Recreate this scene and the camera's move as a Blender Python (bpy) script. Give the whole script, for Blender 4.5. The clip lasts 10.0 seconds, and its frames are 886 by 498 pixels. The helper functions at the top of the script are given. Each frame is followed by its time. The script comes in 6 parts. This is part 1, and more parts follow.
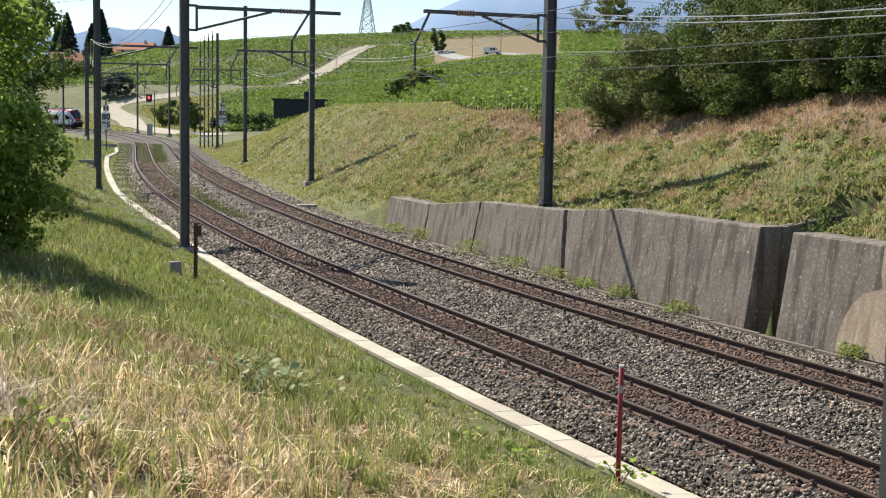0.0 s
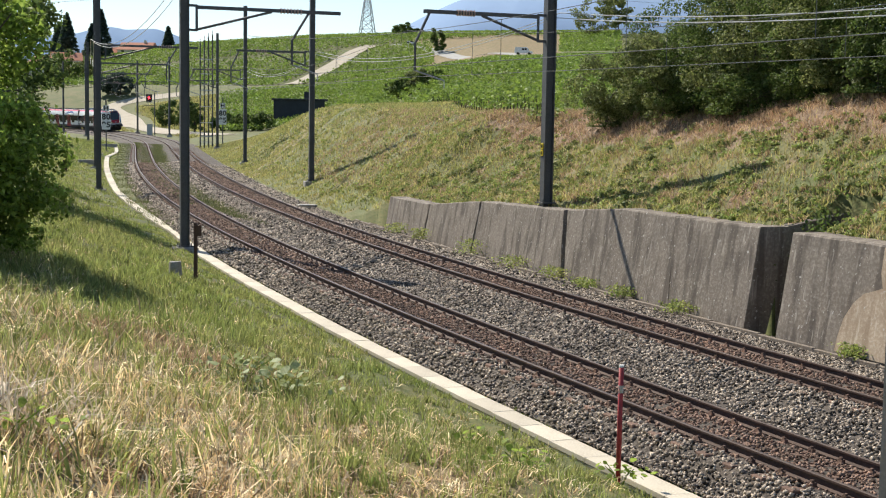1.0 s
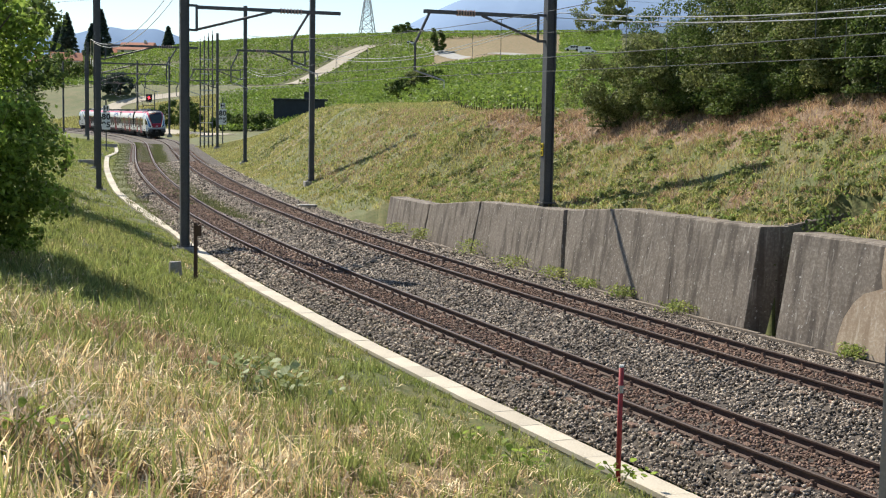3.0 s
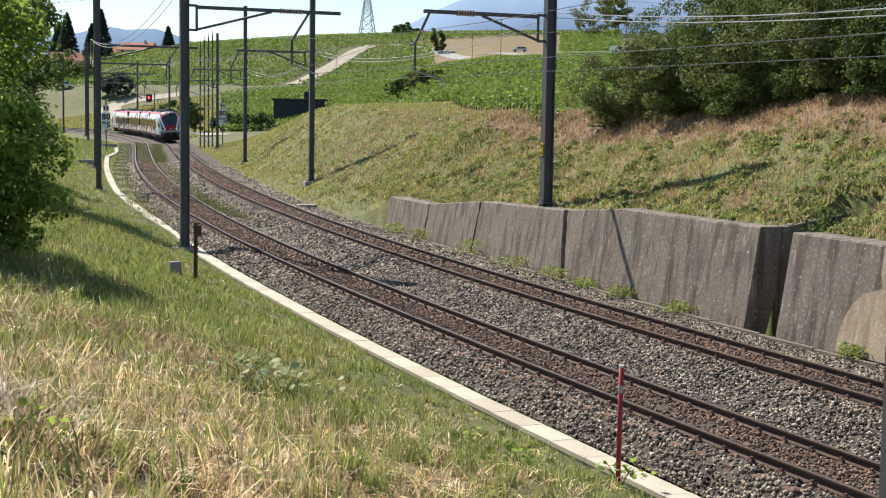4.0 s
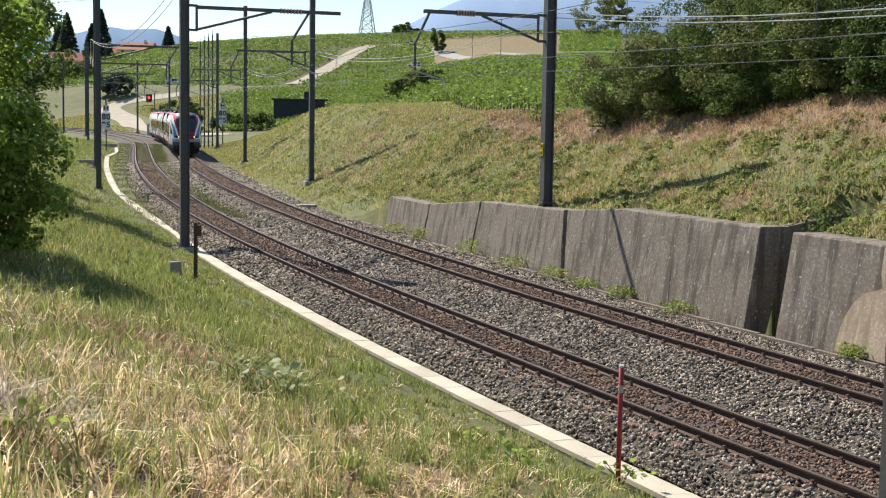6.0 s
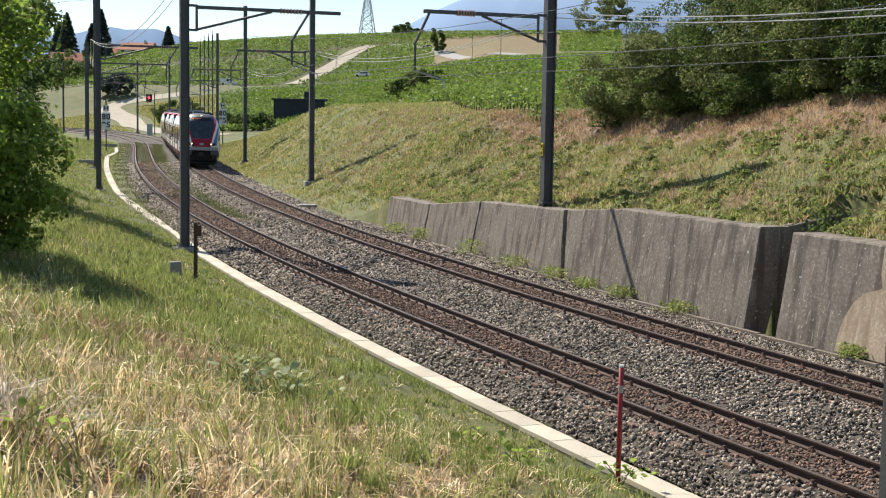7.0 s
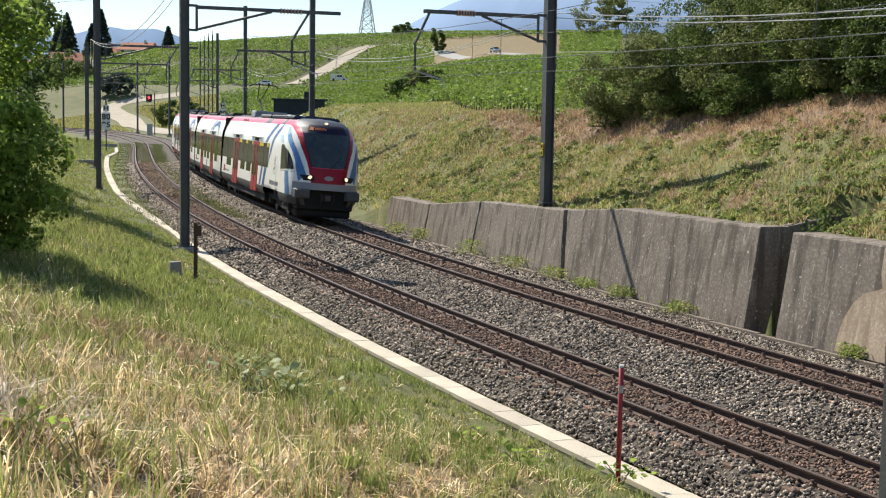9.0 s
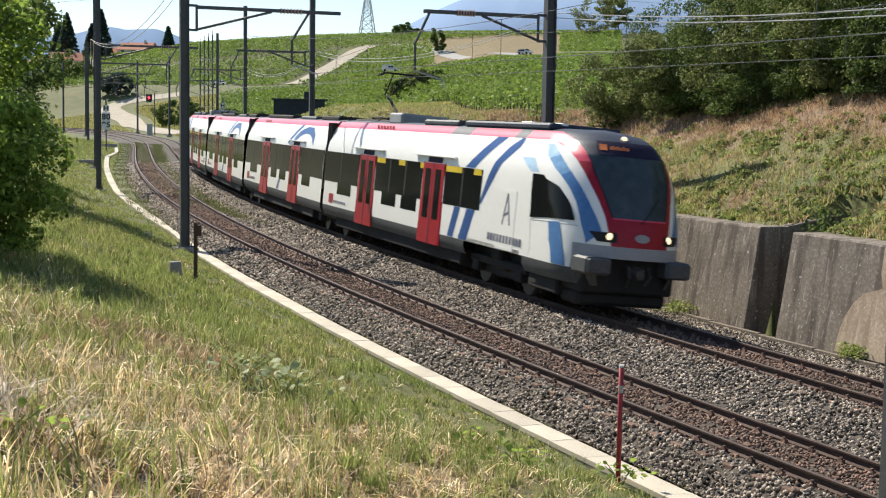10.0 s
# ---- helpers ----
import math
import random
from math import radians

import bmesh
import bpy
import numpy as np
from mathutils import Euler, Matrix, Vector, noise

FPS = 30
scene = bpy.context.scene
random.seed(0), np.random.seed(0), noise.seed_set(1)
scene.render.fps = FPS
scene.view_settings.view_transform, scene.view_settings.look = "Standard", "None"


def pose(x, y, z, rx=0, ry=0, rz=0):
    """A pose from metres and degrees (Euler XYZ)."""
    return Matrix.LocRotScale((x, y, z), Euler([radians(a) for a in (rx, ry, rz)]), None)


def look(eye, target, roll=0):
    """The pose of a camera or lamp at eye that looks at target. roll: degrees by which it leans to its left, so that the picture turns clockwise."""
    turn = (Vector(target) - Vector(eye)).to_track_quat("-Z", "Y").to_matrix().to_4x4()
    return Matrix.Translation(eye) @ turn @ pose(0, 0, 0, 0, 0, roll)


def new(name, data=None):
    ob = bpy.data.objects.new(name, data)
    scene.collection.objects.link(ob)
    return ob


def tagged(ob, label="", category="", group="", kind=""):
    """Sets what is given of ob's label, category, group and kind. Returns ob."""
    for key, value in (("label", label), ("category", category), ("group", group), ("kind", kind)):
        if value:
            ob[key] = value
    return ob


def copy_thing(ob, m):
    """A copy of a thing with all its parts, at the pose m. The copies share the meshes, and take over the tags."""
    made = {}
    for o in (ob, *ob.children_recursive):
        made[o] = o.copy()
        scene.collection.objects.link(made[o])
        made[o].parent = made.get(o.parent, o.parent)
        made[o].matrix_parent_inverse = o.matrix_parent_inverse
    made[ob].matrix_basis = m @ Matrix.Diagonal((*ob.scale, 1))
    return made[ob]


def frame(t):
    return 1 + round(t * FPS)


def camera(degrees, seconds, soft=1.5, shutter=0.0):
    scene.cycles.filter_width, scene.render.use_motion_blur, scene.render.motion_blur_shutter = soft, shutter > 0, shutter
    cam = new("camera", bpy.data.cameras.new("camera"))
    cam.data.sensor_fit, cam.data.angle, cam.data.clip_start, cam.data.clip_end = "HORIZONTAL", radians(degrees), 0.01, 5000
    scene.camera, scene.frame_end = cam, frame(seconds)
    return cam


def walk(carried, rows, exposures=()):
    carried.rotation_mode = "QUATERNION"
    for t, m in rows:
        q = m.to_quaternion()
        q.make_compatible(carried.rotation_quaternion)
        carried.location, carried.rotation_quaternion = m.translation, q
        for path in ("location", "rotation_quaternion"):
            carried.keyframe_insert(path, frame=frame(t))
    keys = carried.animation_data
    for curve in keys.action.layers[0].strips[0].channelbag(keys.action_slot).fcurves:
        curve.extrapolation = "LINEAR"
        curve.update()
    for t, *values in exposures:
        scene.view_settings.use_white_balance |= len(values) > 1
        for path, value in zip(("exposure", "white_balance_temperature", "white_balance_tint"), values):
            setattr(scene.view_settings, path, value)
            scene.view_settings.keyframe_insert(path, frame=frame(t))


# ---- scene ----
EYE = (0.0, 0.0, 4.089)
cam = camera(37.13, 10.0, 1.15, 0.14)
AIM = look(EYE, (0.0, math.cos(radians(5.106)), EYE[2] - math.sin(radians(5.106))), 0.92)
walk(cam, [(0.0, AIM), (10.0, AIM)], [(0.0, 0.60), (10.0, 0.60)])

# ---- light: high summer sun from behind and left of the hill ----
SUN_DIR = Vector((-0.62, 0.775, 1.0)).normalized()
world = bpy.data.worlds.new("sky")
scene.world = world
world.use_nodes = True
wn = world.node_tree.nodes
sky = wn.new("ShaderNodeTexSky")
sky.sky_type = "NISHITA"
sky.sun_disc = False
sky.sun_elevation = math.asin(SUN_DIR.z)
sky.sun_rotation = math.atan2(SUN_DIR.x, SUN_DIR.y)
sky.altitude = 450
sky.air_density = 1.0
sky.dust_density = 0.2
sky.ozone_density = 1.5
world.node_tree.links.new(sky.outputs["Color"], wn["Background"].inputs["Color"])
wn["Background"].inputs["Strength"].default_value = 0.095
sun = new("sun", bpy.data.lights.new("sun", "SUN"))
sun.data.energy, sun.data.angle, sun.data.color = 4.9, radians(0.53), (1.0, 0.93, 0.80)
sun.matrix_world = look(SUN_DIR * 100, (0, 0, 0))


# ---- materials ----
def material(name, base, second=None, third=None, scale=3.0, fine=40.0, rough=0.85, metal=0.0, bump=0.2, contrast=0.5, depth=0.01,
             spec=0.3, rand=0.0, glow=0.0, island=False):
    """Two-scale noise colour with fine relief, in metres of the object's own space."""
    m = bpy.data.materials.new(name)
    m.use_nodes = True
    nt = m.node_tree
    bs = nt.nodes["Principled BSDF"]
    second = second or tuple(c * 0.7 for c in base)
    third = third or tuple(min(1, c * 1.2) for c in base)
    co = nt.nodes.new("ShaderNodeTexCoord")

    def noise_at(s, detail):
        n = nt.nodes.new("ShaderNodeTexNoise")
        n.inputs["Scale"].default_value, n.inputs["Detail"].default_value = s, detail
        nt.links.new(co.outputs["Object"], n.inputs["Vector"])
        return n

    def mix(a, b, fac):
        x = nt.nodes.new("ShaderNodeMix")
        x.data_type = "RGBA"
        for sock, val in ((x.inputs[6], a), (x.inputs[7], b)):
            if isinstance(val, tuple):
                sock.default_value = (*val[:3], 1)
            else:
                nt.links.new(val, sock)
        nt.links.new(fac, x.inputs[0])
        return x.outputs[2]

    def ramp(src, lo, hi):
        r = nt.nodes.new("ShaderNodeMapRange")
        r.inputs["From Min"].default_value, r.inputs["From Max"].default_value = lo, hi
        nt.links.new(src, r.inputs["Value"])
        return r.outputs["Result"]

    big, small = noise_at(scale, 4), noise_at(fine, 3)
    c = mix(base, second, ramp(big.outputs["Fac"], 0.5 - contrast * 0.35, 0.5 + contrast * 0.35))
    c = mix(c, third, ramp(small.outputs["Fac"], 0.45, 0.75))
    if rand or island:
        if island:
            src = nt.nodes.new("ShaderNodeNewGeometry").outputs["Random Per Island"]
        else:
            src = nt.nodes.new("ShaderNodeObjectInfo").outputs["Random"]
        hsv = nt.nodes.new("ShaderNodeHueSaturation")
        r = nt.nodes.new("ShaderNodeMapRange")
        r.inputs["To Min"].default_value, r.inputs["To Max"].default_value = 1 - rand, 1 + rand
        nt.links.new(src, r.inputs["Value"])
        nt.links.new(r.outputs["Result"], hsv.inputs["Value"])
        nt.links.new(c, hsv.inputs["Color"])
        c = hsv.outputs["Color"]
    nt.links.new(c, bs.inputs["Base Color"])
    bs.inputs["Roughness"].default_value, bs.inputs["Metallic"].default_value = rough, metal
    bs.inputs["Specular IOR Level"].default_value = spec
    if bump:
        b = nt.nodes.new("ShaderNodeBump")
        b.inputs["Strength"].default_value, b.inputs["Distance"].default_value = bump, depth
        nt.links.new(small.outputs["Fac"], b.inputs["Height"])
        nt.links.new(b.outputs["Normal"], bs.inputs["Normal"])
    if glow:
        bs.inputs["Emission Color"].default_value = (*base, 1)
        bs.inputs["Emission Strength"].default_value = glow
    return m


def leafy(name, a, b, c, rand=0.35, scale=0.6, through_light=0.4):
    """Foliage: colour drifts over metres and from leaf to leaf, and light passes through."""
    m = material(name, a, b, c, scale=scale, fine=6, rough=0.6, bump=0, rand=rand, island=True, spec=0.25)
    nt = m.node_tree
    bs = nt.nodes["Principled BSDF"]
    tr = nt.nodes.new("ShaderNodeBsdfTranslucent")
    mx = nt.nodes.new("ShaderNodeMixShader")
    mx.inputs[0].default_value = through_light
    nt.links.new(bs.inputs["Base Color"].links[0].from_socket, tr.inputs["Color"])
    nt.links.new(bs.outputs[0], mx.inputs[1])
    nt.links.new(tr.outputs[0], mx.inputs[2])
    nt.links.new(mx.outputs[0], nt.nodes["Material Output"].inputs["Surface"])
    return m


M_GRASS = material("grass_ground", (0.095, 0.115, 0.033), (0.155, 0.14, 0.055), (0.065, 0.09, 0.024), scale=0.35, fine=9, bump=0.6, depth=0.04)


def tint_by(mat, key, colour, breakup=2.0):
    """Blends a second soil or straw colour in where the ground carries that attribute, with a ragged edge."""
    nt = mat.node_tree
    bs = nt.nodes["Principled BSDF"]
    src = bs.inputs["Base Color"].links[0].from_socket
    at_node = nt.nodes.new("ShaderNodeAttribute")
    at_node.attribute_name = key
    co = nt.nodes.new("ShaderNodeTexCoord")
    n = nt.nodes.new("ShaderNodeTexNoise")
    n.inputs["Scale"].default_value, n.inputs["Detail"].default_value = breakup, 5
    nt.links.new(co.outputs["Object"], n.inputs["Vector"])
    add = nt.nodes.new("ShaderNodeMath")
    add.operation = "ADD"
    nt.links.new(at_node.outputs["Fac"], add.inputs[0])
    nt.links.new(n.outputs["Fac"], add.inputs[1])
    r = nt.nodes.new("ShaderNodeMapRange")
    r.inputs["From Min"].default_value, r.inputs["From Max"].default_value = 0.78, 1.15
    nt.links.new(add.outputs[0], r.inputs["Value"])
    x = nt.nodes.new("ShaderNodeMix")
    x.data_type = "RGBA"
    nt.links.new(r.outputs["Result"], x.inputs[0])
    nt.links.new(src, x.inputs[6])
    x.inputs[7].default_value = (*colour, 1)
    nt.links.new(x.outputs[2], bs.inputs["Base Color"])


tint_by(M_GRASS, "dry", (0.24, 0.17, 0.09), 1.2)
tint_by(M_GRASS, "soil", (0.205, 0.138, 0.088), 1.6)
# bed darker than its loose stones: shade in the gaps put into the colour
M_BALLAST = material("ballast", (0.085, 0.068, 0.054), (0.055, 0.043, 0.034), (0.14, 0.12, 0.105), scale=0.8, fine=22, bump=1.0, depth=0.04)
M_STONE = material("ballast_stone", (0.275, 0.225, 0.175), (0.115, 0.09, 0.07), (0.52, 0.455, 0.38), scale=1.2, fine=60, bump=0.3, rand=0.95, island=True)
M_STONE_RUST = material("ballast_stone_rusty", (0.20, 0.125, 0.09), (0.12, 0.076, 0.056), (0.30, 0.205, 0.155), scale=1.2, fine=60, bump=0.3, rand=0.75, island=True)
M_RAIL = material("rail_rust", (0.075, 0.045, 0.035), (0.05, 0.032, 0.027), (0.11, 0.065, 0.05), scale=2, fine=30, rough=0.7, bump=0.2)
M_RAILTOP = material("rail_head", (0.16, 0.12, 0.105), (0.11, 0.08, 0.07), scale=1, fine=40, rough=0.45, metal=0.6, bump=0)
M_SLEEPER = material("sleeper_rusty", (0.18, 0.108, 0.08), (0.125, 0.08, 0.06), (0.24, 0.155, 0.115), scale=2, fine=25, rand=0.25, bump=0.4)
M_DUCT = material("duct_concrete", (0.56, 0.50, 0.40), (0.44, 0.39, 0.31), (0.62, 0.57, 0.47), scale=1.5, fine=30, bump=0.15, rand=0.12)
M_WALL = material("wall_concrete", (0.235, 0.20, 0.165), (0.135, 0.112, 0.092), (0.31, 0.27, 0.225), scale=0.7, fine=14, bump=0.5, contrast=0.9)


def weather(mat, dark, spots):
    """Streaks that run down the face, and pale lichen spots."""
    nt = mat.node_tree
    bs = nt.nodes["Principled BSDF"]
    src = bs.inputs["Base Color"].links[0].from_socket
    co = nt.nodes.new("ShaderNodeTexCoord")
    mp = nt.nodes.new("ShaderNodeMapping")
    mp.inputs["Scale"].default_value = (2.4, 2.4, 0.22)
    nt.links.new(co.outputs["Object"], mp.inputs["Vector"])
    for scale, lo, hi, col, vec in ((1.3, 0.50, 0.62, dark, mp.outputs[0]), (4.5, 0.60, 0.72, spots, mp.outputs[0]), (11.0, 0.66, 0.70, (0.55, 0.53, 0.49), co.outputs["Object"])):
        n = nt.nodes.new("ShaderNodeTexNoise")
        n.inputs["Scale"].default_value, n.inputs["Detail"].default_value = scale, 6
        nt.links.new(vec, n.inputs["Vector"])
        r = nt.nodes.new("ShaderNodeMapRange")
        r.inputs["From Min"].default_value, r.inputs["From Max"].default_value, r.inputs["To Max"].default_value = lo, hi, 0.75
        nt.links.new(n.outputs["Fac"], r.inputs["Value"])
        x = nt.nodes.new("ShaderNodeMix")
        x.data_type = "RGBA"
        nt.links.new(r.outputs["Result"], x.inputs[0])
        nt.links.new(src, x.inputs[6])
        x.inputs[7].default_value = (*col, 1)
        src = x.outputs[2]
    nt.links.new(src, bs.inputs["Base Color"])


weather(M_WALL, (0.085, 0.07, 0.058), (0.40, 0.36, 0.31))
M_PATCH = material("wall_patch", (0.47, 0.37, 0.27), (0.35, 0.265, 0.19), (0.56, 0.47, 0.36), scale=1.6, fine=16, bump=0.5, contrast=0.8)
weather(M_PATCH, (0.30, 0.22, 0.15), (0.60, 0.53, 0.43))
M_STEEL = material("mast_steel", (0.115, 0.116, 0.118), (0.09, 0.091, 0.093), (0.145, 0.146, 0.148), scale=1.5, fine=30, rough=0.55, metal=0.2, bump=0.05)
M_GALV = material("galvanised", (0.42, 0.43, 0.43), (0.34, 0.35, 0.35), scale=3, fine=30, rough=0.5, metal=0.4, bump=0.05)
M_WIRE = material("wire", (0.16, 0.16, 0.15), rough=0.5, metal=0.3, bump=0)
M_CABLE = material("cable_pale", (0.55, 0.55, 0.53), rough=0.5, bump=0)
M_EDGE = material("edging_concrete", (0.20, 0.165, 0.13), (0.13, 0.105, 0.085), (0.27, 0.23, 0.19), scale=1.2, fine=20, bump=0.4, contrast=0.8)
M_CONC = material("footing_concrete", (0.36, 0.34, 0.31), (0.27, 0.25, 0.23), scale=2, fine=25, bump=0.4)


# ---- the line of the railway ----
KNOTS = (-14, 10, 30, 50, 70, 90, 110, 125, 140, 155, 170, 190, 220, 340)
BENDS = (-0.00295, -0.00253, -0.00271, -0.00146, -0.00094, -0.00073, 0.00005, -0.00020, 0.00136, 0.00219, 0.00169, 0.0014, 0.0042, 0.01715)
SS = np.arange(-80.0, 341.0, 1.0)
KK = np.interp(SS, KNOTS, BENDS)
TH = np.concatenate([[0], np.cumsum((KK[1:] + KK[:-1]) / 2)])
TH = TH - TH[80] + 1.96873
TX = np.concatenate([[0], np.cumsum((np.cos(TH)[1:] + np.cos(TH)[:-1]) / 2)])
TY = np.concatenate([[0], np.cumsum((np.sin(TH)[1:] + np.sin(TH)[:-1]) / 2)])
TX, TY = TX - TX[80] + 1.07661, TY - TY[80] + 26.17133
TZ = 0.01291 * SS
CANT = 0.147 * np.clip(KK / 0.003, -1, 1)
FAR_TRACK = 3.69 + 0.00223 * SS


def at(s, off=0.0, dz=0.0):
    """World place of a point s metres along the line, off metres to its right (seen going away), dz above the rails."""
    th = np.interp(s, SS, TH)
    return Vector((float(np.interp(s, SS, TX) + math.sin(th) * off), float(np.interp(s, SS, TY) - math.cos(th) * off), float(np.interp(s, SS, TZ) + dz)))


def heading(s):
    return float(np.interp(s, SS, TH))


def smooth(x):
    x = np.clip(x, 0, 1)
    return x * x * (3 - 2 * x)


def line_coords(x, y):
    """Nearest s, the offset to the right and the rail height for arrays of places."""
    s_out, o_out, z_out = np.empty(len(x)), np.empty(len(x)), np.empty(len(x))
    for a in range(0, len(x), 20000):
        xs, ys = x[a:a + 20000, None], y[a:a + 20000, None]
        i = ((xs - TX[None]) ** 2 + (ys - TY[None]) ** 2).argmin(1)
        dx, dy = xs[:, 0] - TX[i], ys[:, 0] - TY[i]
        along = np.clip(dx * np.cos(TH[i]) + dy * np.sin(TH[i]), -1, 1)
        s_out[a:a + 20000] = SS[i] + along
        o_out[a:a + 20000] = dx * np.sin(TH[i]) - dy * np.cos(TH[i])
        z_out[a:a + 20000] = TZ[i] + 0.01291 * along
    return s_out, o_out, z_out


def hill(x, y):
    d = np.hypot(x, y)
    th = np.arctan2(x, np.maximum(y, 1e-3))
    th = np.where(y <= 0, np.sign(x) * 1.5, th)
    slope = np.interp(th, (-0.30, -0.13, -0.085, 0.035, 0.3), (0.026, 0.030, 0.034, 0.064, 0.074))
    top = np.interp(th, (-0.30, -0.233, -0.19, -0.10, 0.0, 0.3), (0.045, 0.0505, 0.0590, 0.0668, 0.0712, 0.0755)) * 520 + 4.1
    low = 5.3 + slope * (np.minimum(d, 385) - 75 - 28 * smooth((d - 75) / 60))
    low = low + slope * 28 * smooth((d - 150) / 150)
    low = low + 1.7 * smooth((d - 352) / 24)
    z = low + (top - low) * smooth((d - 385) / 135)
    return z - np.maximum(0, d - 540) * 0.02


def wall_top(s):
    return np.interp(s, (-30, 1.2, 2.2, 6.0, 9.0, 10.7, 12.45, 14.85, 19.75, 25.3, 31), (1.96, 1.92, 1.92, 1.88, 1.87, 1.72, 1.57, 1.49, 1.36, 0.86, 0.81))


WALL_END = 31.0
DUCT_S = (-40, 0, 20, 28, 53, 94, 112, 125, 141, 170)
DUCT_O = (-1.95, -1.98, -2.0, -1.75, -2.6, -3.25, -3.5, -2.75, -3.0, -3.2)


def ground_z(x, y):
    s, off, zt = line_coords(x, y)
    dist = np.hypot(x, y)
    z = zt - 0.55
    # left bank, rising to where the camera stands
    rise = np.interp(s, (-40, 20, 60, 120, 200), (0.30, 0.27, 0.20, 0.12, 0.05))
    edge = np.interp(s, DUCT_S, DUCT_O)
    left = -off + edge - 0.32
    up = -0.45 + rise * np.maximum(0, left) - np.maximum(0, left - 12) * rise * 0.8
    z = np.where(off < edge - 0.3, zt + up, z)
    # right bank and the vineyard hill behind
    w = smooth((WALL_END + 3.2 - s) / 3.2)
    start = 6.7 + 1.65 * w
    foot = -0.4 + (wall_top(s) - 0.05 + 0.4) * w
    width = np.interp(s, (-20, 10, 60, 95, 130, 170), (7.0, 7.0, 8.0, 9.0, 11.0, 14.0))
    f = np.clip((off - start) / width, 0, 1)
    f = np.where(s < 70, f * 0.45 + smooth(f) * 0.55, smooth(f))
    h = hill(x, y)
    h = np.where(dist < 75, 5.0 + 0.62 * np.clip((15 - s) / 10, 0, 2.6) + 0.012 * (off - 15), h)
    h = np.where((dist >= 75) & (dist < 95) & (s > 5), 5.0 + (h - 5.0) * (dist - 75) / 20, h)
    cap = np.interp(s, (40, 60, 80, 100, 125, 150, 200, 260), (6.2, 6.2, 6.2, 5.5, 4.4, 3.3, 2.9, 3.8))
    near = np.where(s > 35, np.minimum(h, cap), h)
    h = near + (h - near) * smooth((off - 26) / 50)
    right = zt + foot + (np.maximum(h, zt + foot) - zt - foot) * f
    right = np.where((np.abs(s - 1.45) < 0.85) & (off < 10.3), zt - 0.72, right)
    z = np.where(off > start, right, np.where(off > 5.2, zt - 0.72, z))
    # far off the line everything follows the hill
    far = smooth((dist - 330) / 60)
    z = z + (h - z) * np.where(off < 0, far, smooth((dist - 250) / 120))
    bumps = 0.10 * np.sin(x * 0.7 + 1.3) * np.sin(y * 0.55) + 0.05 * np.sin(x * 1.9) * np.cos(y * 1.7 + 2)
    open_ground = ((off < edge - 0.8) | (off > start + 0.5)) & (dist < 200)
    return z + np.where(open_ground, bumps, 0)


def gz(x, y):
    return float(ground_z(np.array([float(x)]), np.array([float(y)]))[0])


def mesh_from(name, verts, faces, mats=(), idx=None, smooth_faces=False):
    me = bpy.data.meshes.new(name)
    me.from_pydata([tuple(v) for v in verts] if not isinstance(verts, list) else verts, [], faces if isinstance(faces, list) else [tuple(f) for f in faces])
    for m in mats:
        me.materials.append(m)
    if idx is not None:
        me.polygons.foreach_set("material_index", np.asarray(idx, dtype=np.int32))
    if smooth_faces:
        me.polygons.foreach_set("use_smooth", np.ones(len(me.polygons), dtype=bool))
    me.update()
    return me


def fast_mesh(name, verts, tris, mat, per=3):
    """Mesh straight from arrays: verts (n, 3), faces (m, per)."""
    me = bpy.data.meshes.new(name)
    verts, tris = np.asarray(verts, np.float32), np.asarray(tris, np.int32)
    me.vertices.add(len(verts))
    me.vertices.foreach_set("co", verts.ravel())
    me.loops.add(tris.size)
    me.loops.foreach_set("vertex_index", tris.ravel())
    me.polygons.add(len(tris))
    me.polygons.foreach_set("loop_start", np.arange(len(tris), dtype=np.int32) * per)
    me.update(calc_edges=True)
    me.materials.append(mat)
    return me


def part(name, bm, mat, parent=None, label="", smooth_faces=False):
    """Links a bmesh (or a mesh) as one object, under a thing or a part when parent is given."""
    if isinstance(bm, bmesh.types.BMesh):
        me = bpy.data.meshes.new(name)
        bm.to_mesh(me)
        bm.free()
        me.materials.append(mat)
    else:
        me = bm
    if smooth_faces:
        me.polygons.foreach_set("use_smooth", np.ones(len(me.polygons), dtype=bool))
    ob = new(name, me)
    if parent:
        ob.parent = parent
    return tagged(ob, label) if label else ob


def box(bm, x0, x1, y0, y1, z0, z1, m=None, bevel=0.0):
    vs = [bm.verts.new(Vector(c) if m is None else m @ Vector(c)) for c in
          ((x0, y0, z0), (x1, y0, z0), (x1, y1, z0), (x0, y1, z0), (x0, y0, z1), (x1, y0, z1), (x1, y1, z1), (x0, y1, z1))]
    fs = [bm.faces.new([vs[i] for i in f]) for f in ((3, 2, 1, 0), (4, 5, 6, 7), (0, 1, 5, 4), (1, 2, 6, 5), (2, 3, 7, 6), (3, 0, 4, 7))]
    if bevel:
        bmesh.ops.bevel(bm, geom=list({e for f in fs for e in f.edges}), offset=bevel, segments=1, affect="EDGES", profile=0.7)
    return bm


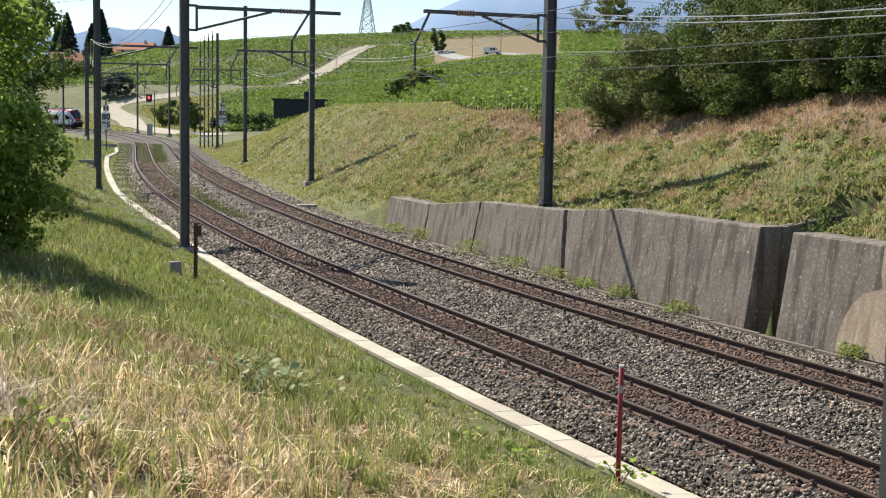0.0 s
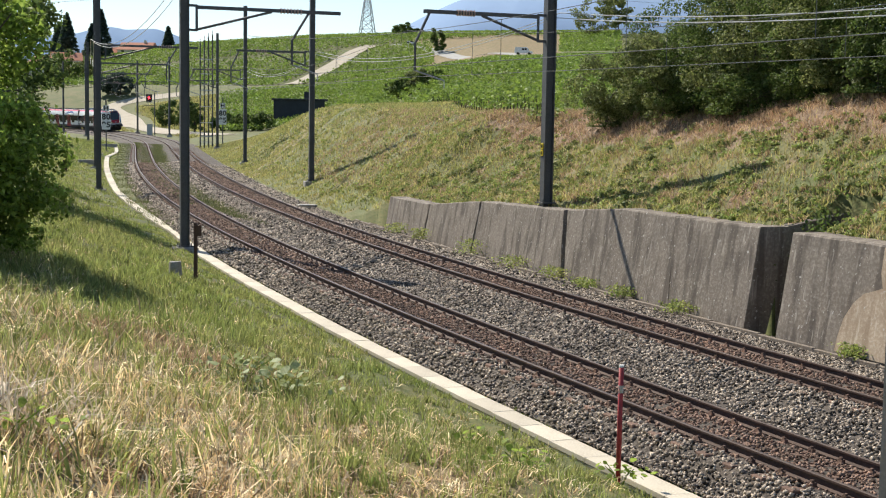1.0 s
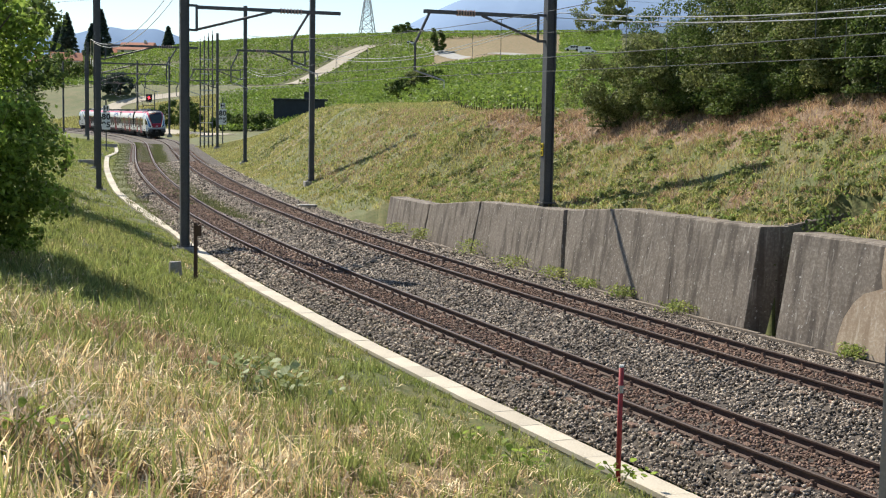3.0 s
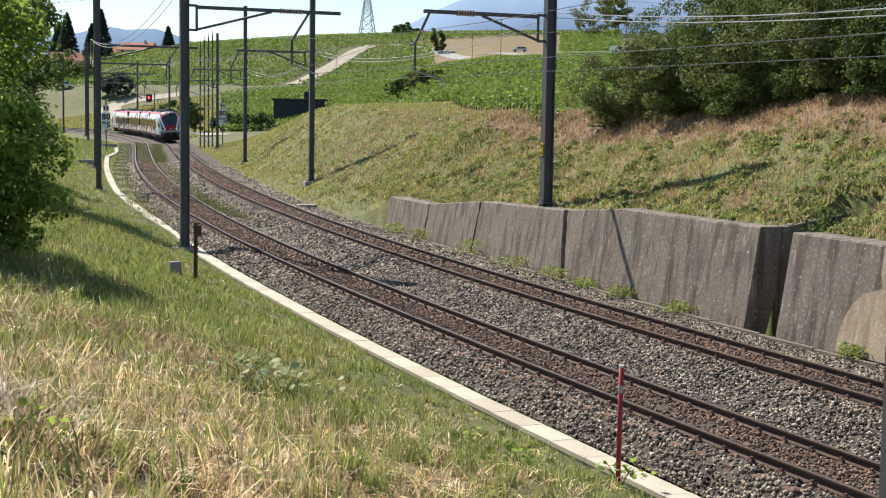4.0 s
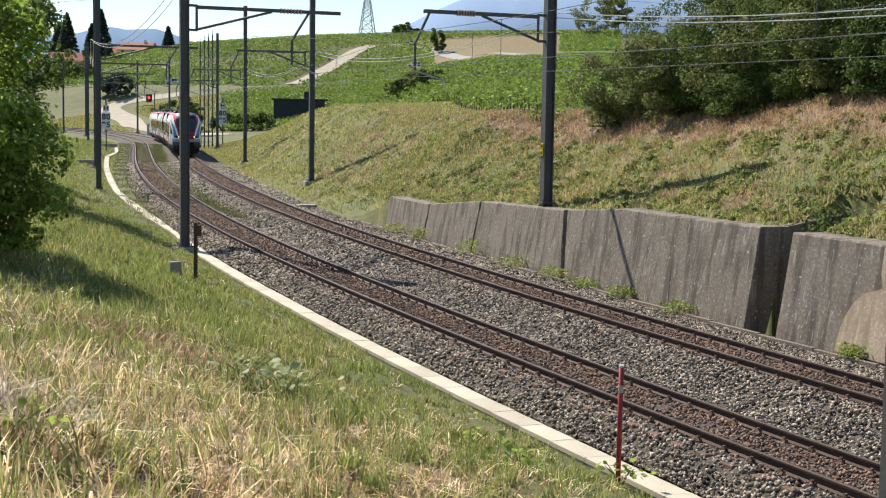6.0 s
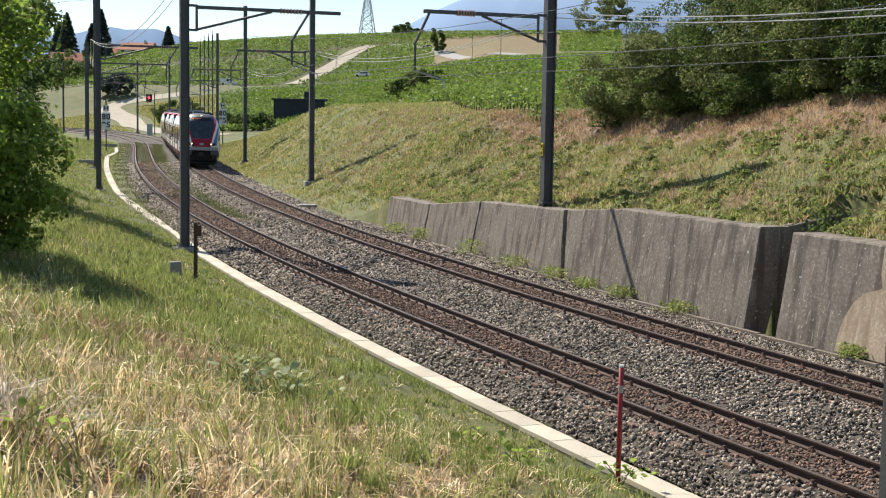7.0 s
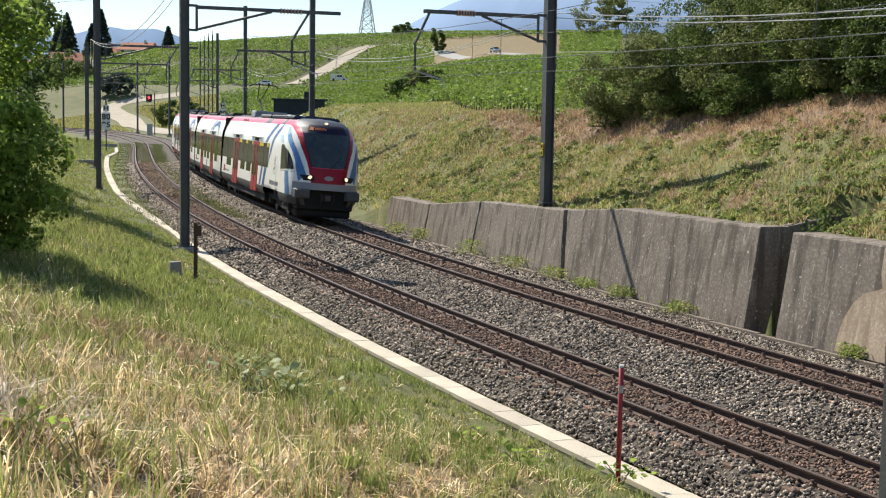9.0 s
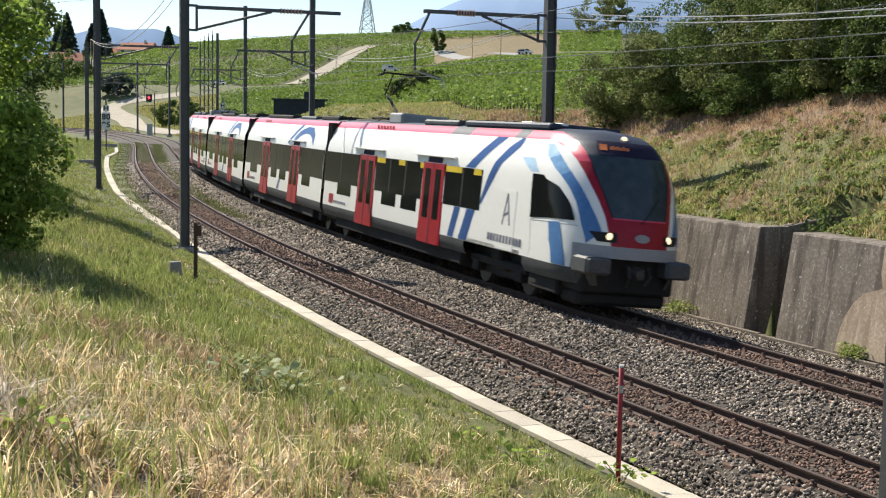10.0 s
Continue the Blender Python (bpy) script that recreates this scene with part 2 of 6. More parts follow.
def tube(bm, pts, r, n=6, r_end=None, caps=True):
    """A round bar along points."""
    pts = [Vector(p) for p in pts]
    rings = []
    for i, p in enumerate(pts):
        d = (pts[min(i + 1, len(pts) - 1)] - pts[max(i - 1, 0)]).normalized()
        side = d.cross(Vector((0, 0, 1)))
        side = side.normalized() if side.length > 1e-3 else Vector((1, 0, 0))
        up = side.cross(d).normalized()
        rr = r if r_end is None else r + (r_end - r) * i / (len(pts) - 1)
        rings.append([bm.verts.new(p + (side * math.cos(a) + up * math.sin(a)) * rr) for a in [2 * math.pi * k / n for k in range(n)]])
    for a, b in zip(rings, rings[1:]):
        for k in range(n):
            bm.faces.new((a[k], a[(k + 1) % n], b[(k + 1) % n], b[k]))
    if caps:
        bm.faces.new(rings[0][::-1])
        bm.faces.new(rings[-1])
    return bm


def far_off(s):
    return 3.69 + 0.00223 * s


def bed_tilt(o):
    """How far the ballast follows the tilt of the track that it lies under."""
    return np.interp(o, (-9, -1.25, 1.25, 2.45, 4.95, 9), (-1.25, -1.25, 1.25, -1.24, 1.25, 1.25))


def ribbon(profile, s_list, base_off=None, mat=None, name="ribbon", canted=0.0, tilt_about=0.0):
    """Sweeps a closed or open profile of (off, dz) along the line."""
    verts, faces = [], []
    n = len(profile)
    for s in s_list:
        bo = 0.0 if base_off is None else base_off(s)
        ca = float(np.interp(s, SS, CANT)) * canted
        for o, dz in profile:
            oo = float(bed_tilt(o)) if tilt_about == "both" else o
            verts.append(at(s, bo + o, dz + ca * oo / 1.505))
    for i in range(len(s_list) - 1):
        for k in range(n - 1):
            a = i * n + k
            faces.append((a, a + 1, a + n + 1, a + n))
    return mesh_from(name, verts, faces, [mat])


def drift(x, y, size):
    """Slow uneven field between -1 and 1 for patches of growth, about size metres across."""
    u, v = x * 3.3 / size, y * 3.3 / size
    a = np.sin(u + 1.7 * np.sin(0.63 * v + 0.4)) * np.sin(0.9 * v + 1.4 * np.sin(0.71 * u + 2.1))
    b = np.sin(2.3 * u - 1.1 * v + 1.3 * np.sin(1.2 * v)) * np.sin(1.7 * v + 0.8 * u + 0.9)
    return 0.68 * a + 0.42 * b


def bare(s, o):
    """Brown earth and dead brush along the crest of the right bank, with tongues running down."""
    crest = np.interp(s, (-30, 3, 12, 20, 60), (13.4, 13.6, 13.8, 13.6, 14.8))
    half = np.interp(s, (-30, 3, 16, 25, 60), (2.0, 1.6, 0.8, 1.0, 1.0))
    a = smooth(1.35 - np.abs(o - crest) / half + 0.45 * drift(s, o * 0.6, 4.0)) * smooth((46 - s) / 16)
    a = np.maximum(a, 0.9 * smooth(1.3 - np.hypot((s - 27) / 7, (o - 14.6) / 2.4)))
    return np.maximum(a, 0.6 * smooth((drift(s + 3, o * 0.7, 3.1) - 0.45) * 3) * (o > 8.6) * smooth((60 - s) / 25))


# ---- ground: one sheet out to the horizon ----
ang_in = np.radians(np.linspace(-26, 26, 360))
ang_out = np.radians(np.linspace(26, 334, 120))[1:-1]
angs = np.concatenate([ang_in, ang_out])
rads = np.concatenate([[0.02], 2.0 * np.exp(np.arange(0, 500) * 0.01137), np.geomspace(600, 4500, 20)])
AA, RR = np.meshgrid(angs, rads)
gx, gy = (RR * np.sin(AA)).ravel(), (RR * np.cos(AA)).ravel() - 1.0
gzz = ground_z(gx, gy)
na, nr = len(angs), len(rads)
ii, jj = np.meshgrid(np.arange(nr - 1), np.arange(na), indexing="ij")
a = (ii * na + jj).ravel()
b = (ii * na + (jj + 1) % na).ravel()
ground_faces = np.stack([a, b, b + na, a + na], 1)
me = fast_mesh("ground", np.stack([gx, gy, gzz], 1), ground_faces, M_GRASS, 4)
me.polygons.foreach_set("use_smooth", np.ones(len(me.polygons), dtype=bool))
g_s, g_o, g_z = line_coords(gx, gy)
dry = np.where(g_o < -2, smooth((9.5 - np.abs(g_o + 11.5)) / 7.0) * smooth((-1 - g_s) / 14), 0.0)
dry = np.maximum(dry, np.where(g_o > 7, np.where(RR.ravel() < 130, 0.22, 0.05) + 0.18 * np.sin(gx * 0.21 + 1) * np.sin(gy * 0.17), 0.0))
soil = np.where(g_o > 9, bare(g_s, g_o), 0.0)
mead = np.abs(np.arctan2(gx, np.maximum(gy, 1)) - 0.03) < 0.055
dry = np.where(mead & (RR.ravel() > 300) & (RR.ravel() < 500), 0.55, dry)
for key, vals in (("dry", dry), ("soil", soil)):
    me.attributes.new(key, "FLOAT", "POINT").data.foreach_set("value", vals.astype(np.float32))
ground = tagged(new("ground", me), "grassy railway banks with dry straw and green tufts", "ground", kind="structure")


# ---- the two tracks ----
def track_step():
    return list(np.concatenate([np.arange(-40, 60, 1.0), np.arange(60, 310, 2.0)]))


STEPS = track_step()
# one ballast bed carries both tracks; small noise breaks up its surface
BED = [(-1.75, -0.50), (-1.5, -0.42), (-1.25, -0.22), (-0.95, -0.15), (-0.7525, -0.165), (-0.4, -0.17), (0.0, -0.175), (0.4, -0.17), (0.7525, -0.165), (0.95, -0.15), (1.3, -0.17), (1.6, -0.19),
       (2.0, -0.17), (2.4, -0.10), (2.75, -0.06), (2.95, -0.075), (3.3, -0.08), (3.7, -0.085), (4.1, -0.08), (4.45, -0.075), (4.65, -0.06), (4.95, -0.09), (5.5, -0.30), (6.3, -0.40), (7.0, -0.405), (7.55, -0.41)]
ballast = tagged(new("ballast", ribbon(BED, list(np.arange(-40, 60, 0.25)) + list(range(60, 310, 1)), None, M_BALLAST, "ballast", 1.0, "both")),
                 "bed of grey crushed stone ballast under two tracks", "ballast", kind="structure")
for v in ballast.data.vertices:
    c = v.co
    v.co.z += 0.035 * noise.noise(Vector((c.x * 3, c.y * 3, 0))) + 0.03 * noise.noise(Vector((c.x * 9, c.y * 9, 5)))

RAIL_SECTION = [(-0.070, -0.148), (-0.070, -0.138), (-0.012, -0.115), (-0.010, -0.045), (-0.035, -0.035), (-0.036, -0.008), (-0.026, 0.0),
                (0.026, 0.0), (0.036, -0.008), (0.035, -0.035), (0.010, -0.045), (0.012, -0.115), (0.070, -0.138), (0.070, -0.148), (-0.070, -0.148)]


def rail(side, base, parent, lift):
    prof = [(o + side * 0.7525, z + lift) for o, z in RAIL_SECTION]
    me = ribbon(prof, STEPS, base, M_RAIL, "rail", 1.0, 0.0)
    me.materials.append(M_RAILTOP)
    n = len(RAIL_SECTION) - 1
    me.polygons.foreach_set("material_index", np.array([1 if i % n == 6 else 0 for i in range(len(me.polygons))], dtype=np.int32))
    ob = part("rail", me, None, parent, "rust-brown steel rail with worn head")
    return ob


def sleeper_mesh():
    """A worn sleeper with a rib plate and clips under each rail."""
    bm = bmesh.new()
    box(bm, -0.12, 0.12, -1.25, 1.25, -0.32, -0.165, bevel=0.015)
    for y in (-0.7525, 0.7525):
        box(bm, -0.10, 0.10, y - 0.19, y + 0.19, -0.165, -0.148)
        for q in (-1, 1):
            box(bm, -0.045, 0.045, y + q * 0.105 - 0.03, y + q * 0.105 + 0.03, -0.149, -0.095)
            box(bm, -0.02, 0.02, y + q * 0.115 - 0.02, y + q * 0.115 + 0.02, -0.097, -0.065)
    me = bpy.data.meshes.new("sleeper")
    bm.to_mesh(me)
    bm.free()
    me.materials.append(M_SLEEPER)
    return me


SLEEPER = sleeper_mesh()


def railway_track(base, lift, label):
    tr = tagged(new("railway_track"), label, "railway track", "tracks", "structure")
    for side in (-1, 1):
        rail(side, base, tr, lift)
    rng = random.Random(7)
    for i in range(290):
        s = 3.64 + (i - 42) * 0.6
        p = at(s, base(s), lift + rng.uniform(-0.008, 0.004))
        ca = float(np.interp(s, SS, CANT))
        ob = new("sleeper", SLEEPER)
        ob.parent = tr
        ob.matrix_local = Matrix.Translation(p) @ Matrix.Rotation(heading(s) + rng.uniform(-0.012, 0.012), 4, "Z") @ Matrix.Rotation(-math.asin(ca / 1.505), 4, "X")
    return tr


def near_off(s):
    return 0.0


railway_track(near_off, 0.0, "rusty railway track on brown sleepers in grey ballast")
railway_track(far_off, 0.09, "rusty railway track on brown sleepers beside the retaining wall")

# ---- pale cable duct along the left edge ----
duct = tagged(new("cable_duct"), "pale sunlit concrete cable duct lids beside the track", "cable duct", kind="structure")


def duct_off(s):
    return float(np.interp(s, DUCT_S, DUCT_O))


def duct_mesh():
    bm = bmesh.new()
    box(bm, -0.4975, 0.4975, -0.205, 0.205, -0.08, 0.0, bevel=0.006)
    box(bm, -0.5, 0.5, -0.19, 0.19, -0.4, -0.10)
    me = bpy.data.meshes.new("lid")
    bm.to_mesh(me)
    bm.free()
    me.materials.append(M_DUCT)
    return me


LID = duct_mesh()
rng = random.Random(3)
for i in range(190):
    s = -30 + i
    p, q = at(s - 0.5, duct_off(s - 0.5)), at(s + 0.5, duct_off(s + 0.5))
    ob = new("lid", LID)
    ob.parent = duct
    mid = (p + q) / 2
    d = q - p
    ob.matrix_local = Matrix.LocRotScale((mid.x, mid.y, mid.z - 0.40 + rng.uniform(-0.006, 0.005)),
                                         Euler((0, -math.asin(d.z / d.length), math.atan2(d.y, d.x) + rng.uniform(-0.012, 0.012))), (d.length, 1, 1))


# ---- retaining walls ----
def retaining_wall(s0, s1, off0, off1, joints, label, batter=0.16, thick=0.75):
    """Leaning concrete wall in cast panels; joints: (place at the foot, place at the top, open width, set-back of the next panel)."""
    w = tagged(new("retaining_wall"), label, "retaining wall", "retaining walls", "structure")
    edges = [(s0, s0, 0.0, 0.0), *joints, (s1, s1, 0.0, 0.0)]
    rng = random.Random(5)
    for (a0, a1, ga, shift), (b0, b1, gb, _) in zip(edges, edges[1:]):
        n = max(2, int((b0 - a0) / 0.3))
        bm = bmesh.new()
        rings = []
        for k in range(n + 1):
            f = k / n
            low = a0 + ga / 2 + (b0 - gb / 2 - a0 - ga / 2) * f
            high = a1 + ga / 2 + (b1 - gb / 2 - a1 - ga / 2) * f
            top = float(wall_top(high)) + rng.uniform(-0.014, 0.014)
            h = top + 0.6
            ring = []
            for q in (0.0, 0.15, 0.35, 0.55, 0.75, 0.9, 0.985, 1.0):
                s = low + (high - low) * q
                o = off0 + (off1 - off0) * (s - s0) / (s1 - s0) + shift + batter * h * q + (0.02 if q == 1.0 else rng.uniform(-0.008, 0.008))
                ring.append(at(s, o, -0.6 + h * q))
            o = off0 + (off1 - off0) * (high - s0) / (s1 - s0) + batter * h + thick
            ring += [at(high, o - 0.03, top), at(high, o, top - 0.03), at(low, o, -0.65)]
            rings.append([bm.verts.new(v) for v in ring])
        m = len(rings[0])
        for p, q in zip(rings, rings[1:]):
            for j in range(m):
                bm.faces.new((p[j], p[(j + 1) % m], q[(j + 1) % m], q[j]))
        bm.faces.new(rings[0][::-1])
        bm.faces.new(rings[-1])
        bmesh.ops.recalc_face_normals(bm, faces=bm.faces)
        part("panel", bm, M_WALL, w)
    return w


retaining_wall(2.15, 31.0, 7.45, 7.62, ((5.6, 5.98, 0.02, 0.0), (9.14, 8.95, 0.035, 0.02), (11.95, 12.47, 0.16, -0.04), (15.02, 14.8, 0.07, 0.03), (19.9, 19.7, 0.02, 0.0), (25.42, 25.25, 0.04, -0.02)),
               "weathered dark concrete retaining wall with leaning panels and lichen")
for s_a, s_b in ((2.17, 2.6), (0.3, 0.73)):
    bm = bmesh.new()
    vs = [[bm.verts.new(at(s, o, z)) for o, z in ((7.95, -0.65), (8.3, 1.86), (10.9, 2.3), (10.9, -0.65))] for s in (s_a, s_b)]
    for k in range(4):
        bm.faces.new((vs[0][k], vs[0][(k + 1) % 4], vs[1][(k + 1) % 4], vs[1][k]))
    bm.faces.new(vs[0][::-1])
    bm.faces.new(vs[1])
    bmesh.ops.recalc_face_normals(bm, faces=bm.faces)
    tagged(part("return_wall", bm, M_WALL), "shaded concrete return wall running into the bank", "retaining wall", "return walls", "structure")
retaining_wall(-24.0, 0.75, 7.6, 7.35, ((-9.0, -9.0, 0.03, 0.0), (-3.0, -3.0, 0.03, 0.0)), "dark concrete retaining wall with a pale repaired patch")


# ---- the train: four cars of an articulated unit ----
M_WHITE = material("train_white", (0.87, 0.85, 0.80), (0.83, 0.81, 0.76), (0.88, 0.86, 0.82), scale=0.6, fine=8, rough=0.32, bump=0.02, spec=0.5)
M_RED = material("train_red", (0.34, 0.008, 0.024), (0.30, 0.007, 0.02), (0.37, 0.014, 0.03), scale=0.8, fine=8, rough=0.35, bump=0.02, spec=0.3)
M_PINK = material("train_roof_red", (0.72, 0.045, 0.115), (0.66, 0.04, 0.10), (0.75, 0.06, 0.13), scale=0.8, fine=8, rough=0.35, bump=0.02, spec=0.5)
M_BLUE = material("train_blue", (0.028, 0.085, 0.27), (0.024, 0.075, 0.24), (0.035, 0.10, 0.29), scale=0.8, fine=8, rough=0.3, bump=0.02, spec=0.5)
M_MIDBLUE = material("train_mid_blue", (0.17, 0.33, 0.54), (0.15, 0.30, 0.50), scale=0.8, fine=8, rough=0.3, bump=0.02, spec=0.5)
M_BAND = material("train_band_blue", (0.065, 0.18, 0.40), (0.055, 0.16, 0.37), scale=0.8, fine=8, rough=0.3, bump=0.02, spec=0.5)
M_BLACK_SEAL = material("screen_seal", (0.012, 0.012, 0.013), rough=0.4, bump=0)
M_PALEBLUE = material("train_pale_blue", (0.42, 0.58, 0.72), (0.38, 0.54, 0.69), scale=0.8, fine=8, rough=0.3, bump=0.02, spec=0.5)
M_SKIRT = material("train_skirt", (0.085, 0.088, 0.09), (0.065, 0.066, 0.068), scale=1.5, fine=12, rough=0.5, bump=0.05)
M_ROOF = material("train_roof", (0.032, 0.042, 0.066), (0.025, 0.032, 0.05), (0.05, 0.058, 0.08), scale=1.2, fine=12, rough=0.55, bump=0.05)
M_UNDER = material("train_under", (0.018, 0.017, 0.017), (0.03, 0.027, 0.025), scale=3, fine=20, rough=0.8, bump=0.2)
M_TGLASS = material("train_glass", (0.008, 0.009, 0.010), (0.012, 0.012, 0.012), scale=1, fine=5, rough=0.1, bump=0, spec=0.05)
M_SCREEN = material("windscreen", (0.045, 0.06, 0.068), (0.03, 0.04, 0.046), (0.06, 0.075, 0.085), scale=1.2, fine=4, rough=0.12, bump=0, spec=0.5)
M_YELLOW = material("train_yellow", (0.72, 0.52, 0.03), rough=0.4, bump=0)
M_GREYP = material("train_grey", (0.33, 0.33, 0.34), (0.28, 0.28, 0.29), rough=0.4, bump=0.02)
M_LAMP = material("headlamp", (1.0, 0.80, 0.50), rough=0.2, bump=0, glow=0.8)
M_AMBER = material("display_amber", (0.55, 0.16, 0.05), rough=0.5, bump=0, glow=0.12)
M_DISPLAY = material("display_dark", (0.03, 0.025, 0.05), rough=0.6, bump=0, spec=0.1)
M_WHEEL = material("wheel_steel", (0.10, 0.09, 0.085), (0.06, 0.055, 0.05), rough=0.5, metal=0.5, bump=0.1)
M_LETTER = material("lettering_grey", (0.20, 0.20, 0.235), rough=0.5, bump=0)

# half cross-section from skirt to roof: (half width, height)
SECTION = [(1.34, 0.66), (1.43, 0.84), (1.44, 1.0), (1.44, 1.4), (1.44, 1.83), (1.44, 2.3), (1.43, 2.86), (1.40, 3.10), (1.30, 3.42), (1.17, 3.72), (0.98, 3.93), (0.6, 4.02), (0.0, 4.05)]


def row_mat(z0, z1):
    m = (z0 + z1) / 2
    return 2 if m < 1.0 else 0 if m < 3.72 else 1 if m < 3.93 else 3


def shell(length, cols=None, paint=None, x_front=0.0):
    """Body shell along -x from the front edge."""
    verts, faces, idx = [], [], []
    prof = [(-w, z) for w, z in SECTION] + [(w, z) for w, z in SECTION[-2::-1]]
    cols = cols or [i * length / 24 for i in range(25)]
    for d in cols:
        for y, z in prof:
            verts.append((x_front - d, y, z))
    m = len(prof)
    for i in range(len(cols) - 1):
        for k in range(m - 1):
            a = i * m + k
            faces.append((a, a + 1, a + m + 1, a + m))
            z0, z1 = prof[k][1], prof[k + 1][1]
            mi = row_mat(z0, z1)
            if paint:
                mi = paint((cols[i] + cols[i + 1]) / 2, (z0 + z1) / 2, mi)
                if mi < 0:
                    faces.pop()
                    continue
            idx.append(mi)
    me = mesh_from("body", verts, faces, [M_WHITE, M_PINK, M_SKIRT, M_ROOF, M_RED, M_BLUE, M_PALEBLUE, M_UNDER], idx)
    sm = np.ones(len(me.polygons), dtype=bool)
    me.polygons.foreach_set("use_smooth", sm)
    return me


def panel(parent, name, pts, mat, side=-1, proud=0.006, label="", y=None, thick=0.02):
    """Flat panel on a car's side from (x, z) corners, following the side's lean."""
    bm = bmesh.new()
    outer, inner = [], []
    for x, z in pts:
        w = (1.44 if z < 2.9 else float(np.interp(z, [p[1] for p in SECTION], [p[0] for p in SECTION]))) if y is None else y(x, z)
        outer.append(bm.verts.new((x, side * (w + proud), z)))
        inner.append(bm.verts.new((x, side * (w + proud - thick), z)))
    bm.faces.new(outer if side < 0 else outer[::-1])
    n = len(pts)
    for i in range(n):
        bm.faces.new((outer[i], inner[i], inner[(i + 1) % n], outer[(i + 1) % n]))
    bmesh.ops.recalc_face_normals(bm, faces=bm.faces)
    return part(name, bm, mat, parent, label)


def body_y(z):
    """Half width of the body's surface at a height."""
    return float(np.interp(z, [q[1] for q in SECTION], [q[0] for q in SECTION]))


def swoosh(car, name, left, right, mat, side, proud=0.007, label="", n=16, m=3):
    """Painted band between two edge lines of (x, z), laid on the curved body side."""
    bm = bmesh.new()

    def along(line, f):
        k = [i / (len(line) - 1) for i in range(len(line))]
        return float(np.interp(f, k, [q[0] for q in line])), float(np.interp(f, k, [q[1] for q in line]))
    rows = []
    for i in range(n + 1):
        a, b = along(left, i / n), along(right, i / n)
        row = []
        for j in range(m + 1):
            x, z = a[0] + (b[0] - a[0]) * j / m, a[1] + (b[1] - a[1]) * j / m
            row.append(bm.verts.new((x, side * (body_y(z) + proud), z)))
        rows.append(row)
    for p, q in zip(rows, rows[1:]):
        for j in range(m):
            bm.faces.new((p[j], p[j + 1], q[j + 1], q[j]))
    return part(name, bm, mat, car, label, True)


def quad(x0, x1, z0, z1):
    return [(x0, z0), (x1, z0), (x1, z1), (x0, z1)]


def train_door(car, xc, side):
    """Double-leaf red door with two slim panes, a display and a ledge over it."""
    d = panel(car, "door", quad(xc - 0.82, xc + 0.82, 0.67, 2.88), M_RED, side, 0.016, "red double sliding door")
    for k in (-0.40, 0.40):
        panel(d, "pane", quad(xc + k - 0.21, xc + k + 0.21, 1.36, 2.72), M_TGLASS, side, 0.024)
    panel(d, "seam", quad(xc - 0.015, xc + 0.015, 0.68, 2.86), M_SKIRT, side, 0.026)
    panel(d, "frame", quad(xc - 0.9, xc - 0.82, 0.67, 2.9), M_RED, side, 0.008)
    panel(d, "frame", quad(xc + 0.82, xc + 0.9, 0.67, 2.9), M_RED, side, 0.008)
    panel(d, "display", quad(xc - 0.55, xc + 0.55, 2.90, 3.05), M_DISPLAY, side, 0.012, "dark purple display")
    bm = bmesh.new()
    box(bm, xc - 1.6, xc + 1.6, -0.06, 0.06, -0.02, 0.02, bevel=0.006)
    o = part("ledge", bm, M_WHITE, d)
    o.location = (0, side * 1.45, 3.08)
    return d


def side_windows(car, x_from, x_to, doors, dips, side, yellow=()):
    """Dark window band between doors, with deeper panes dipping under it."""
    edges = sorted([x_from, x_to, *[v for d in doors for v in (d - 0.9, d + 0.9)]])
    for a, b in zip(edges[::2], edges[1::2]):
        w = panel(car, "window_band", quad(a, b, 1.83, 2.86), M_TGLASS, side, 0.006, "dark tinted window band")
        n = max(1, round((b - a) / 1.7))
        for i in range(1, n):
            x = a + (b - a) * i / n
            panel(w, "mullion", quad(x - 0.04, x + 0.04, 1.84, 2.85), M_UNDER, side, 0.009)
    for a, b in dips:
        panel(car, "window", quad(a, b, 1.45, 1.84), M_TGLASS, side, 0.006, "low dark window pane")
    for a, b in yellow:
        panel(car, "class_band", quad(a, b, 2.70, 2.855), M_YELLOW, side, 0.011, "yellow first class band")


def bogie(car, xc, half=0.0):
    b = new("bogie")
    b.parent = car
    b.location = (xc, 0, 0)
    tagged(b, "dark motor bogie with steel wheels")
    for x in (-1.35, 1.35):
        for y in (-0.75, 0.75):
            bm = bmesh.new()
            bmesh.ops.create_cone(bm, cap_ends=True, segments=28, radius1=0.43, radius2=0.43, depth=0.12)
            bmesh.ops.create_cone(bm, cap_ends=True, segments=20, radius1=0.16, radius2=0.14, depth=0.26)
            bmesh.ops.rotate(bm, verts=bm.verts, cent=(0, 0, 0), matrix=Matrix.Rotation(radians(90), 3, "X"))
            w = part("wheel", bm, M_WHEEL, b)
            w.location = (x, y, 0.43)
    for y in (-1.02, 1.02):
        bm = bmesh.new()
        box(bm, -1.75, 1.75, y - 0.09, y + 0.09, 0.52, 0.72, bevel=0.03)
        for x in (-1.35, 1.35):
            box(bm, x - 0.2, x + 0.2, y - 0.12, y + 0.12, 0.3, 0.6, bevel=0.03)
        box(bm, -0.3, 0.3, y - 0.15, y + 0.15, 0.7, 1.0, bevel=0.05)
        part("bogie_frame", bm, M_UNDER, b)
    bm = bmesh.new()
    box(bm, -0.4, 0.4, -1.0, 1.0, 0.45, 0.8, bevel=0.03)
    part("bolster", bm, M_UNDER, b)
    return b


